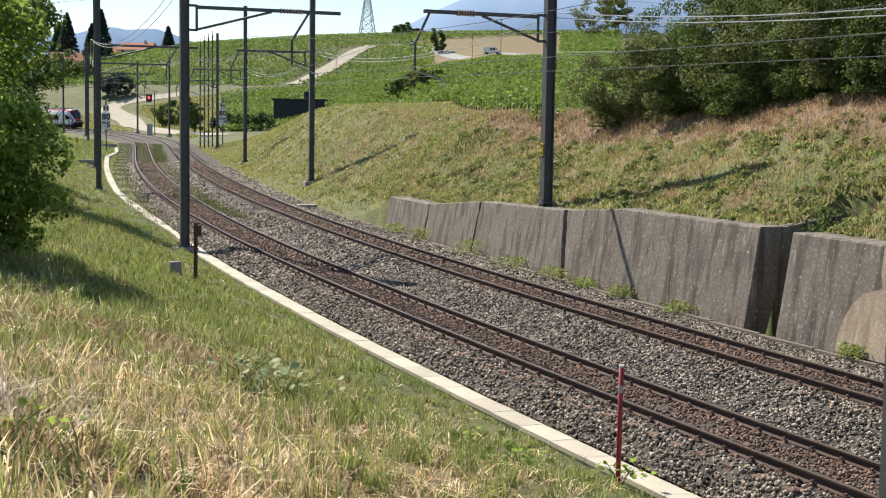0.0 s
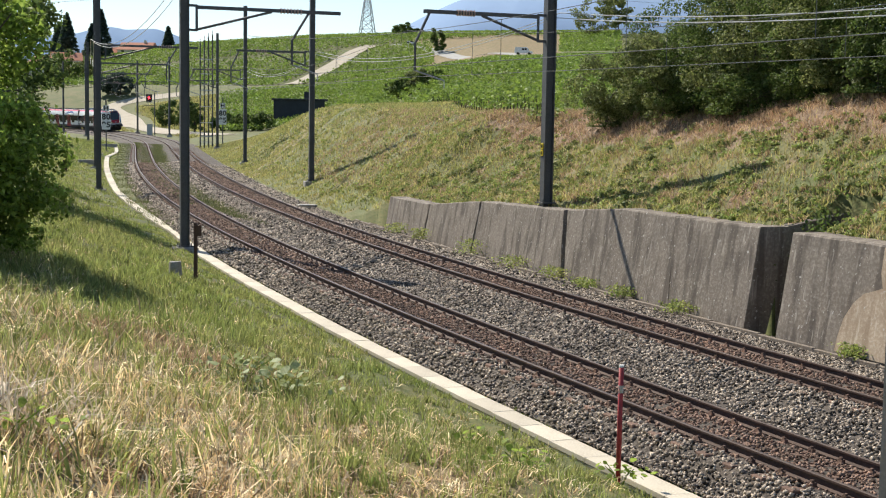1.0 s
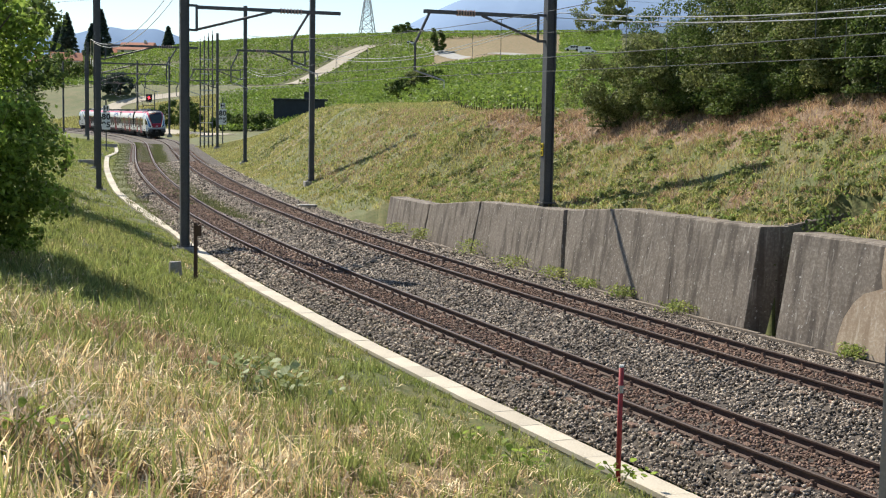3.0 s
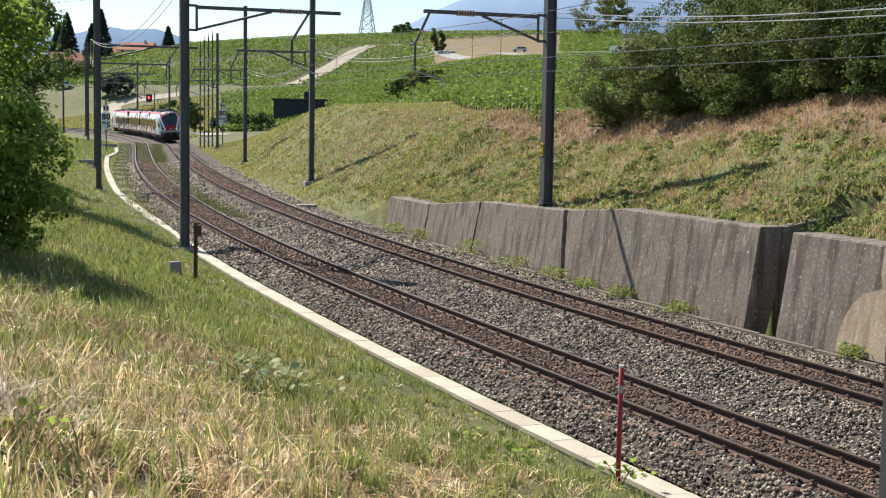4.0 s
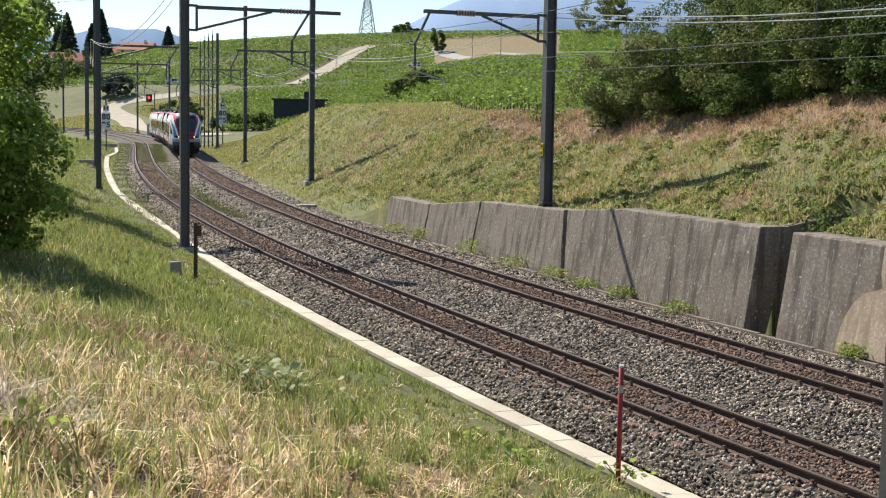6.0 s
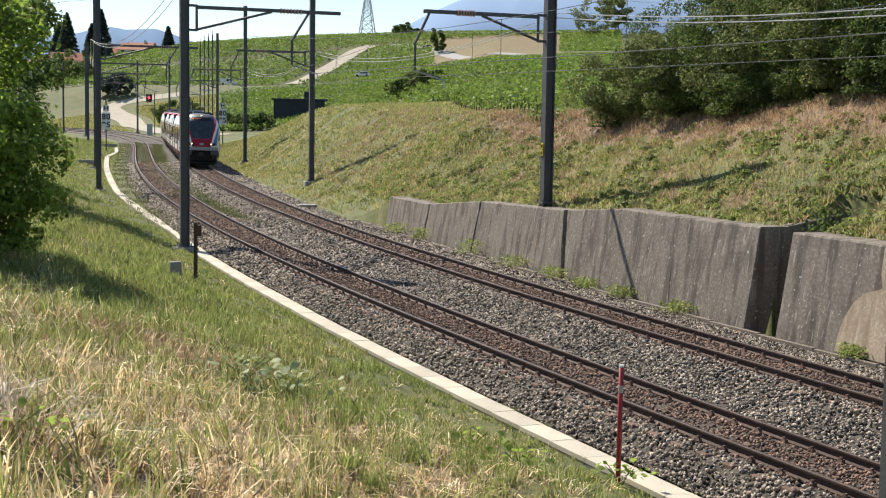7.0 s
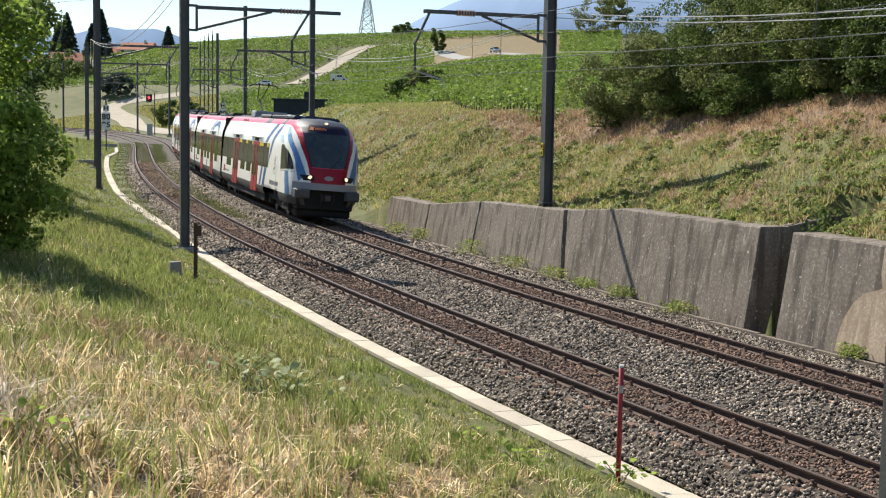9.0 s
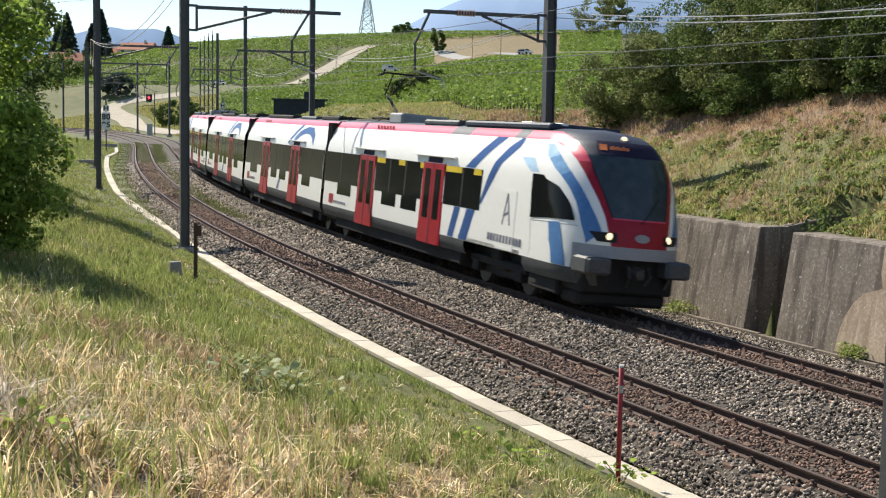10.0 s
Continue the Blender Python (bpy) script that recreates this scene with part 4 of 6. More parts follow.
M_INSUL = material("insulator", (0.42, 0.30, 0.27), (0.36, 0.25, 0.22), rough=0.35, bump=0)
MAST_H = 13.3


def catenary_mast(s, off, base, side, arm=None, height=MAST_H, w=0.30, label="dark steel H-section mast with an overhead line arm", foot=True):
    """side: +1 for an arm towards larger offsets. arm: reach, drop start, drop end, and arm height over the rails."""
    p = at(s, off, base)
    p.z = max(p.z, gz(p.x, p.y) - 0.02) if base < 1 else p.z
    m = tagged(new("catenary_mast"), label, "mast", "overhead line masts")
    th = heading(s) - math.pi / 2
    m.matrix_world = Matrix.Translation(p) @ Matrix.Rotation(th if side > 0 else th + math.pi, 4, "Z")
    bm = bmesh.new()
    h_beam(bm, w, w, 0.0, height)
    part("column", bm, M_STEEL, m)
    if foot:
        bm = bmesh.new()
        box(bm, -0.42, 0.42, -0.42, 0.42, -0.7, 0.10, bevel=0.03)
        part("footing", bm, M_CONC, m, "square concrete footing")
    bm = bmesh.new()
    box(bm, -0.27, 0.27, -0.27, 0.27, 0.10, 0.14)
    for x in (-0.2, 0.2):
        for y in (-0.2, 0.2):
            tube(bm, [(x, y, 0.13), (x, y, 0.24)], 0.022, 6)
    part("base_plate", bm, M_STEEL, m)
    if not arm:
        return m
    reach, d0, d1, z_arm = arm
    z = z_arm + at(s).z - p.z
    bm = bmesh.new()
    tube(bm, [(0.42, 0, z + 0.08), (0.42, 0, z - 0.80)], 0.045, 8)
    for zz in (z + 0.05, z - 0.78):
        box(bm, 0.14, 0.44, -0.04, 0.04, zz - 0.04, zz + 0.04)
    part("bracket", bm, M_STEEL, m)
    bm = bmesh.new()
    box(bm, 0.42, reach, -0.05, 0.05, z - 0.06, z + 0.06, bevel=0.012)
    part("arm", bm, M_STEEL, m)
    bm = bmesh.new()
    tube(bm, [(0.45, 0, z - 0.75), (min(reach * 0.55, 3.2), 0, z - 0.05)], 0.045, 8)
    part("brace", bm, M_STEEL, m)
    bm = bmesh.new()
    insulator(bm, (reach * 0.60, 0, z), (reach * 0.75, 0, z), 0.10)
    part("insulator", bm, M_INSUL, m, "ribbed brown insulator")
    bm = bmesh.new()
    tube(bm, [(d0, 0, z - 0.03), (d1, 0, z - 1.0), (d1, 0, z - 1.85)], 0.045, 8)
    part("drop_tube", bm, M_STEEL, m)
    bm = bmesh.new()
    sgn = 1 if d1 < d0 else -1
    tube(bm, [(d1, 0, z - 1.85), (d1 + sgn * 0.95, 0.1, z - 2.15)], 0.028, 6)
    tube(bm, [(d1 + sgn * 0.95, 0.1, z - 2.15), (d1 + sgn * 0.95, 0.1, z - 2.4)], 0.018, 6)
    part("steady_arm", bm, M_GALV, m, "pale steady arm")
    return m


LEFT_MASTS = ((21.6, -2.36, -0.42, (5.5, 4.35, 3.75, 7.9)), (53.0, -3.72, -0.3, (5.6, 4.4, 3.8, 7.95)), (82.5, -3.9, -0.3, (5.6, 4.4, 3.8, 7.9)),
              (113.0, -4.4, -0.3, (5.4, 4.3, 3.7, 7.9)), (161.0, -6.4, -0.3, (5.4, 4.3, 3.7, 7.9)), (205.0, -4.5, -0.3, None), (239.0, -3.4, -0.3, None), (-14.0, -2.6, -0.4, (5.5, 4.35, 3.75, 7.9)))
RIGHT_MASTS = ((52.0, 8.35, -0.2, (4.4, 4.25, 4.7, 7.85)), (88.8, 8.3, -0.1, (4.4, 4.25, 4.7, 7.8)), (132.0, 8.6, 0.0, (4.4, 4.25, 4.7, 7.8)),
               (205.0, 9.3, 0.0, (5.0, 4.8, 4.2, 9.0)), (229.0, 8.2, 0.0, (5.0, 4.8, 4.2, 9.0)))
for s, o, b, arm in LEFT_MASTS:
    catenary_mast(s, o, b, 1, arm)
for s, o, b, arm in RIGHT_MASTS:
    catenary_mast(s, o, b, -1, arm)
wall_mast = catenary_mast(15.2, 8.42, 1.49, -1, (4.35, 4.15, 4.62, 7.62), 10.5, 0.32, "grey steel mast standing on the retaining wall", False)
# small yellow plate on the wall mast, with plain bars for its number
for dz in (0.0, 0.22):
    bm = bmesh.new()
    box(bm, -0.085, 0.085, -0.012, 0.012, -0.1, 0.1)
    pl = part("number_plate", bm, M_YELLOW, wall_mast, "small yellow plate")
    pl.matrix_local = pose(0.175, -0.02, 1.75 + dz, 0, 0, 90)
    bm = bmesh.new()
    for k in (-0.04, 0.0, 0.04):
        box(bm, k - 0.012, k + 0.012, -0.0165, 0.0165, -0.05, 0.05)
    part("bar", bm, M_UNDER, pl)

# four slim lattice-tied posts of an anchor frame
frame_th = heading(132.0) - math.pi / 2
anchor = tagged(new("anchor_frame"), "row of four slim steel posts tied by cross bars", "mast")
fp = at(142.0, 7.9, 0)
anchor.matrix_world = Matrix.Translation((fp.x, fp.y, gz(fp.x, fp.y))) @ Matrix.Rotation(frame_th, 4, "Z")
for i in range(4):
    bm = bmesh.new()
    h_beam(bm, 0.16, 0.16, 0, 13.0 + 0.35 * i)
    tube(bm, [(0, 0, 13.0 + 0.35 * i), (0, 0, 13.5 + 0.35 * i)], 0.03)
    po = part("post", bm, M_STEEL, anchor)
    po.location = (-0.75 + i * 0.5, 0, 0)
for z in (0.8, 1.5, 3.2, 5.2, 7.2, 9.2, 11.0):
    bm = bmesh.new()
    box(bm, -0.75, 0.75, -0.1, -0.06, z - 0.05, z + 0.05)
    part("cross_bar", bm, M_GALV, anchor)


# ---- wires ----
def wire(pts, r, mat, label, name="overhead_wire", cat="wire", sag=0.0, n=14):
    bm = bmesh.new()
    line = []
    for p, q in zip(pts, pts[1:]):
        for i in range(n):
            f = i / n
            v = Vector(p).lerp(Vector(q), f)
            v.z -= sag * 4 * f * (1 - f)
            line.append(v)
    line.append(Vector(pts[-1]))
    tube(bm, line, r, 5, caps=False)
    ob = part(name, bm, mat)
    return tagged(ob, label, cat, "overhead wires")


SUPPORT_N = (-45, -14, 21.6, 53, 82.5, 113, 161, 205, 240)
SUPPORT_F = (-55, -20, 15.2, 52, 88.8, 132, 170, 205, 229)
for sup, base in ((SUPPORT_N, near_off), (SUPPORT_F, far_off)):
    for zc, sag, r in ((5.55, 0.02, 0.008), (7.0, 0.65, 0.007)):
        wire([at(s, base(s) + (0.2 if i % 2 else -0.2), zc) for i, s in enumerate(sup)], r, M_WIRE, "thin dark overhead wire above the track", sag=sag)
    bm = bmesh.new()
    for i in range(len(sup) - 1):
        for f in (0.14, 0.28, 0.42, 0.58, 0.72, 0.86):
            a, b = at(sup[i], base(sup[i]) + (0.2 if i % 2 else -0.2), 0), at(sup[i + 1], base(sup[i + 1]) + (-0.2 if i % 2 else 0.2), 0)
            v = a.lerp(b, f)
            tube(bm, [(v.x, v.y, v.z + 5.54), (v.x, v.y, v.z + 7.0 - 0.65 * 4 * f * (1 - f))], 0.006, 4, caps=False)
    tagged(part("dropper_wire", bm, M_WIRE), "thin vertical dropper wires between the overhead wires", "wire", "overhead wires")
for k in (0.0, 0.16):
    wire([at(-22, 8.3, 7.55 + k), at(15.2, 8.62 + k, 7.62 + k), at(52, 8.6 + k, 7.75 + k), at(88.8, 8.5 + k, 7.75 + k), at(132, 8.8 + k, 7.75 + k)], 0.014, M_CABLE, "pale sagging feeder cable between the masts", "feeder_cable", sag=0.85)
    wire([at(-14, -2.9, 8.3 + k), at(21.6, -2.6 - k, 8.3 + k), at(53, -3.95 - k, 8.1 + k), at(82.5, -4.1 - k, 8.1 + k)], 0.014, M_CABLE, "pale sagging feeder cable between the masts", "feeder_cable", sag=0.9)
wire([at(-14, -2.5, 12.6), at(21.6, -2.4, 12.6), at(53, -3.7, 12.6), at(113, -4.4, 12.6)], 0.009, M_WIRE, "thin dark overhead wire above the track", sag=0.9)
for z, k in ((70, -250), (78, -235), (66, -242)):
    wire([(-700, 700 + k * 0.2, z - 10), (-36, 600 + k * 0.2, z), (600, 560 + k * 0.2, z - 6)], 0.06, M_WIRE, "distant power line over the hill", "power_line", sag=12, n=30)


# ---- speed signs, signal, posts, boxes ----
M_SIGN = material("sign_white", (0.74, 0.74, 0.72), (0.66, 0.66, 0.64), scale=4, fine=20, rough=0.5, bump=0.02)
M_BLACK = material("sign_black", (0.02, 0.02, 0.02), rough=0.5, bump=0)
M_REDLAMP = material("signal_red", (1.0, 0.02, 0.03), rough=0.3, bump=0, glow=6.0)


def lettering(text, size):
    cu = bpy.data.curves.new("text", "FONT")
    cu.body, cu.size, cu.align_x, cu.align_y, cu.offset = text, size, "CENTER", "CENTER", size * 0.03
    tmp = bpy.data.objects.new("text", cu)
    scene.collection.objects.link(tmp)
    me = bpy.data.meshes.new_from_object(tmp.evaluated_get(bpy.context.evaluated_depsgraph_get()))
    bpy.data.objects.remove(tmp)
    bpy.data.curves.remove(cu)
    me.materials.clear()
    me.materials.append(M_BLACK)
    return me


def speed_sign(s, off, post_h, label):
    p = at(s, off, 0)
    sg = tagged(new("speed_sign"), label, "sign", "speed signs")
    d = Vector((0, 0)) - Vector((p.x, p.y))
    sg.matrix_world = Matrix.Translation((p.x, p.y, gz(p.x, p.y))) @ Matrix.Rotation(math.atan2(d.y, d.x) + math.pi / 2, 4, "Z")
    bm = bmesh.new()
    h_beam(bm, 0.14, 0.14, 0, post_h + 1.4)
    part("post", bm, M_STEEL, sg)
    bm = bmesh.new()
    box(bm, -0.3, 0.3, -0.3, 0.3, -0.3, 0.12, bevel=0.03)
    part("footing", bm, M_CONC, sg)
    for text, w, z0, z1, sz in ((("H",), 0.62, 1.05, 1.72, 0.72), (("80", "95"), 0.92, -0.95, 0.95, 0.86)):
        zc = post_h - 1.0 + (z0 + z1) / 2
        bm = bmesh.new()
        box(bm, -w / 2, w / 2, -0.115, -0.09, zc - (z1 - z0) / 2, zc + (z1 - z0) / 2, bevel=0.008)
        b = part("panel", bm, M_SIGN, sg, "white sign panel")
        for r, line in enumerate(text):
            for k, ch in enumerate(line):
                o = part("letter" if ch.isalpha() else "digit", lettering(ch, sz), None, b)
                o.matrix_local = pose((k - (len(line) - 1) / 2) * sz * 0.55, -0.135, zc + ((len(text) - 1) / 2 - r) * sz, 90, 0, 0)


speed_sign(126.4, -3.9, 4.4, "white speed sign with 80 and 95 on a slim post")
speed_sign(142.0, 9.9, 4.6, "white speed sign with 80 and 95 beside the bank")

p = at(221.0, 9.6, 0)
sig = tagged(new("railway_signal"), "dark railway signal showing a red light", "signal")
sig.matrix_world = Matrix.Translation((p.x, p.y, gz(p.x, p.y))) @ Matrix.Rotation(math.atan2(p.y, p.x) + math.pi / 2, 4, "Z") @ Matrix.Rotation(math.pi, 4, "Z")
bm = bmesh.new()
tube(bm, [(0, 0, 0), (0, 0, 7.6)], 0.09, 10)
part("pole", bm, M_STEEL, sig)
bm = bmesh.new()
box(bm, -1.75, 0.1, -0.05, 0.05, 5.3, 5.42)
part("bracket", bm, M_STEEL, sig)
bm = bmesh.new()
box(bm, -1.55, -0.45, -0.15, 0.1, 5.9, 7.4, bevel=0.08)
part("signal_head", bm, M_BLACK, sig)
for sg_y in (-0.2, 0.14):
    bm = bmesh.new()
    bmesh.ops.create_uvsphere(bm, u_segments=14, v_segments=8, radius=0.2)
    o = part("lamp", bm, M_REDLAMP, sig, "glowing red lamp", True)
    o.location = (-1.0, sg_y, 6.75)
bm = bmesh.new()
box(bm, -0.5, 0.5, -0.4, 0.4, -0.2, 2.0, bevel=0.05)
o = part("cabinet", bm, M_GALV, sig, "grey equipment cabinet")
o.location = (-0.9, -0.6, 0)

# red and white marker post beside the duct, with a pale cap
M_POST = material("marker_red", (0.36, 0.04, 0.05), (0.28, 0.035, 0.04), (0.42, 0.06, 0.06), scale=4, fine=30, rough=0.5, bump=0.1)
p = at(-8.9, -2.5, 0)
mk = tagged(new("marker_post"), "thin weathered red marker post with a grey band", "post")
mk.location = (p.x, p.y, gz(p.x, p.y) - 0.05)
bm = bmesh.new()
tube(bm, [(0, 0, 0), (0.004, 0, 1.62)], 0.033, 10)
part("pole", bm, M_POST, mk, "", True)
bm = bmesh.new()
tube(bm, [(0.004, 0, 1.28), (0.004, 0, 1.38)], 0.0345, 10)
part("band", bm, M_GALV, mk)
bm = bmesh.new()
tube(bm, [(0.004, 0, 1.62), (0.004, 0, 1.65)], 0.034, 10)
part("cap", bm, M_SIGN, mk)

M_OLDWOOD = material("old_wood", (0.10, 0.06, 0.045), (0.07, 0.045, 0.035), scale=4, fine=40, bump=0.4)
p = at(9.2, -4.15, 0)
bp = tagged(new("rusty_post"), "slim rusty brown post in the grass", "post")
bp.location = (p.x, p.y, gz(p.x, p.y) - 0.1)
bm = bmesh.new()
box(bm, -0.045, 0.045, -0.045, 0.045, 0, 1.62, bevel=0.008)
part("pole", bm, M_OLDWOOD, bp)
bm = bmesh.new()
box(bm, -0.03, 0.16, -0.07, -0.045, 1.28, 1.56, bevel=0.01)
part("plate", bm, M_OLDWOOD, bp)
p = at(9.6, -4.6, 0)
bm = bmesh.new()
bmesh.ops.create_cone(bm, cap_ends=True, segments=10, radius1=0.20, radius2=0.16, depth=0.5)
for v in bm.verts:
    v.co += Vector((random.uniform(-0.02, 0.02), random.uniform(-0.02, 0.02), random.uniform(-0.02, 0.02)))
mstone = tagged(part("marker_stone", bm, M_CONC), "small grey boundary stone in the grass", "stone")
mstone.location = (p.x, p.y, gz(p.x, p.y) + 0.12)
for s, o, w, h, d in ((42.0, 6.3, 0.45, 0.34, 0.3), (88.0, -4.6, 0.8, 0.3, 0.3), (143, -3.8, 0.9, 0.35, 0.4)):
    p = at(s, o, 0)
    bm = bmesh.new()
    box(bm, -w, w, -d, d, -0.2, h, bevel=0.03)
    box(bm, -w - 0.03, w + 0.03, -d - 0.03, d + 0.03, h, h + 0.07, bevel=0.015)
    b = tagged(part("cable_box", bm, M_CONC), "low grey concrete cable box beside the track", "box", "cable boxes")
    b.matrix_world = Matrix.Translation((p.x, p.y, gz(p.x, p.y))) @ Matrix.Rotation(heading(s) - 1.5, 4, "Z")
p = at(69.1, -5.83, 0)
bm = bmesh.new()
bmesh.ops.create_cone(bm, cap_ends=True, segments=10, radius1=0.16, radius2=0.14, depth=0.9)
b = tagged(part("stub_post", bm, M_OLDWOOD), "short dark wooden stub in the grass", "post")
b.location = (p.x, p.y, gz(p.x, p.y) + 0.35)

# edging strip at the foot of the walls
edg = tagged(new("edging"), "narrow concrete edging strip at the foot of the wall", "kerb", kind="structure")
bm = bmesh.new()
box(bm, -0.985, 0.985, -0.05, 0.05, -0.3, 0.0, bevel=0.01)
edge_me = bpy.data.meshes.new("edging_block")
bm.to_mesh(edge_me)
bm.free()
edge_me.materials.append(M_EDGE)
for i in range(30):
    s = -22 + i * 2.0
    p = at(s, float(np.interp(s, (-22, 0, 10, 35), (7.25, 7.1, 7.2, 6.95))), -0.41)
    o = new("edging_block", edge_me)
    o.parent = edg
    o.matrix_local = Matrix.Translation(p) @ Matrix.Rotation(heading(s), 4, "Z")

# pale repair on the second wall: a rounded render patch and a lighter end panel
def wall_face(s, z, proud=0.012):
    o = 7.6 + (7.35 - 7.6) * (s + 24.0) / 24.75 + 0.16 * (z + 0.6) - proud
    return at(s, o, z)


bm = bmesh.new()
pts = [(-1.35, -0.42), (-1.38, -0.1), (-1.48, 0.3), (-1.7, 0.65), (-1.98, 0.88), (-2.3, 0.98), (-2.5, 1.05), (-2.38, 1.35), (-2.36, 1.88), (-3.0, 1.88), (-5.5, 1.9), (-5.5, -0.42)]
front = [bm.verts.new(wall_face(s, z, 0.065)) for s, z in pts]
back = [bm.verts.new(wall_face(s, z, -0.06)) for s, z in pts]
bm.faces.new(front)
for i in range(len(pts)):
    bm.faces.new((front[i], back[i], back[(i + 1) % len(pts)], front[(i + 1) % len(pts)]))
bmesh.ops.recalc_face_normals(bm, faces=bm.faces)
tagged(part("wall_repair", bm, M_PATCH), "pale rounded concrete repair on the wall", "wall patch", kind="structure")


# ---- plants ----
RNG = np.random.default_rng(11)
M_LEAF_NEAR = leafy("leaf_bright", (0.25, 0.345, 0.058), (0.15, 0.235, 0.04), (0.36, 0.43, 0.11), 0.5, 0.6, 0.62)
M_LEAF_DARK = leafy("leaf_dark", (0.105, 0.155, 0.038), (0.065, 0.105, 0.026), (0.17, 0.21, 0.06), 0.45, 0.6, 0.5)
M_LEAF_OLIVE = leafy("leaf_olive", (0.18, 0.215, 0.068), (0.115, 0.145, 0.045), (0.28, 0.285, 0.125), 0.45, 0.6, 0.48)
M_PALELEAF = leafy("leaf_pale", (0.32, 0.37, 0.17), (0.22, 0.27, 0.11), (0.42, 0.45, 0.25), 0.3, 0.9, 0.3)
M_VINE = leafy("leaf_vine", (0.20, 0.285, 0.05), (0.15, 0.235, 0.04), (0.28, 0.35, 0.085), 0.3, 0.12)
M_CONIFER = leafy("leaf_conifer", (0.075, 0.11, 0.08), (0.055, 0.08, 0.06), (0.11, 0.14, 0.10), 0.3, 0.5, 0.55)
M_BLADE = leafy("grass_blade", (0.28, 0.33, 0.095), (0.38, 0.36, 0.14), (0.20, 0.27, 0.07), 0.5, 0.5, 0.45)
M_STRAW = leafy("straw_blade", (0.82, 0.67, 0.39), (0.60, 0.41, 0.22), (0.90, 0.82, 0.60), 0.75, 0.9, 0.3)
M_PALESTRAW = leafy("bleached_straw", (0.72, 0.60, 0.43), (0.50, 0.38, 0.27), (0.84, 0.77, 0.62), 0.4, 0.9, 0.3)
M_WEED = leafy("weed_leaf", (0.27, 0.35, 0.085), (0.35, 0.34, 0.13), (0.19, 0.27, 0.06), 0.45, 0.9)
M_DRYBANK = leafy("dry_bank_blade", (0.46, 0.32, 0.20), (0.34, 0.215, 0.135), (0.58, 0.45, 0.29), 0.5, 0.9)
M_BANK = leafy("bank_blade", (0.37, 0.37, 0.12), (0.50, 0.42, 0.19), (0.28, 0.31, 0.09), 0.5, 0.7, 0.45)
M_TRACKWEED = leafy("track_weed", (0.14, 0.16, 0.06), (0.19, 0.19, 0.085), (0.10, 0.13, 0.045), 0.4, 0.8)
M_BARK = material("bark", (0.09, 0.07, 0.05), (0.06, 0.05, 0.04), (0.13, 0.11, 0.09), scale=3, fine=25, bump=0.7, depth=0.02)


def at_many(s, off):
    th = np.interp(s, SS, TH)
    return np.interp(s, SS, TX) + np.sin(th) * off, np.interp(s, SS, TY) - np.cos(th) * off


def unit(v):
    return v / np.maximum(np.linalg.norm(v, axis=1, keepdims=True), 1e-6)


def leaf_quads(c, size, up=0.35, long=1.5, out=None):
    """Small pointed leaves (two triangles, folded) at centres c, each turned its own way; out: the way they tend to face."""
    n = len(c)
    a = unit(RNG.normal(size=(n, 3)) + np.array([0, 0, -0.2]))
    nrm = unit(RNG.normal(size=(n, 3)) * (1.0 if out is None else 0.8) + np.array([0, 0, up * 2.2 if out is None else 0.35]) + (0 if out is None else out))
    b = unit(np.cross(a, nrm))
    a = unit(np.cross(nrm, b))
    sz = (size if np.ndim(size) else np.full(n, size)) * RNG.uniform(0.6, 1.35, n)
    sz = sz[:, None]
    p0, p2 = c - a * sz * long * 0.5, c + a * sz * long * 0.5
    p1, p3 = c + b * sz * 0.5 + nrm * sz * 0.12, c - b * sz * 0.5 + nrm * sz * 0.12
    v = np.stack([p0, p1, p2, p3], 1).reshape(-1, 3)
    i = np.arange(n)[:, None] * 4
    f = np.concatenate([i + np.array([0, 1, 2]), i + np.array([0, 2, 3])], 1).reshape(-1, 3)
    return v, f


def crown_points(n, centre, radii, clumps=40, spread=0.28, hollow=0.55):
    """Leaf places on the skins of many small uneven clumps, and the way each leaf faces."""
    radii = np.asarray(radii, float)
    d = unit(RNG.normal(size=(clumps, 3)))
    cl = d * (hollow + (1.0 - hollow) * RNG.uniform(0, 1, (clumps, 1)) ** 0.6) * RNG.uniform(0.8, 1.12, (clumps, 1))
    size = spread * RNG.uniform(0.55, 1.35, clumps) * radii.mean()
    pick = RNG.choice(clumps, n, p=size ** 2 / (size ** 2).sum())
    e = unit(RNG.normal(size=(n, 3)))
    ragged = RNG.uniform(0.55, 1.05, (n, 1)) + (RNG.uniform(0, 1, (n, 1)) < 0.08) * RNG.uniform(0, 0.5, (n, 1))
    pts = cl[pick] * radii + e * ragged * size[pick][:, None] * np.array([1.0, 1.0, 0.75])
    return np.asarray(centre) + pts, e


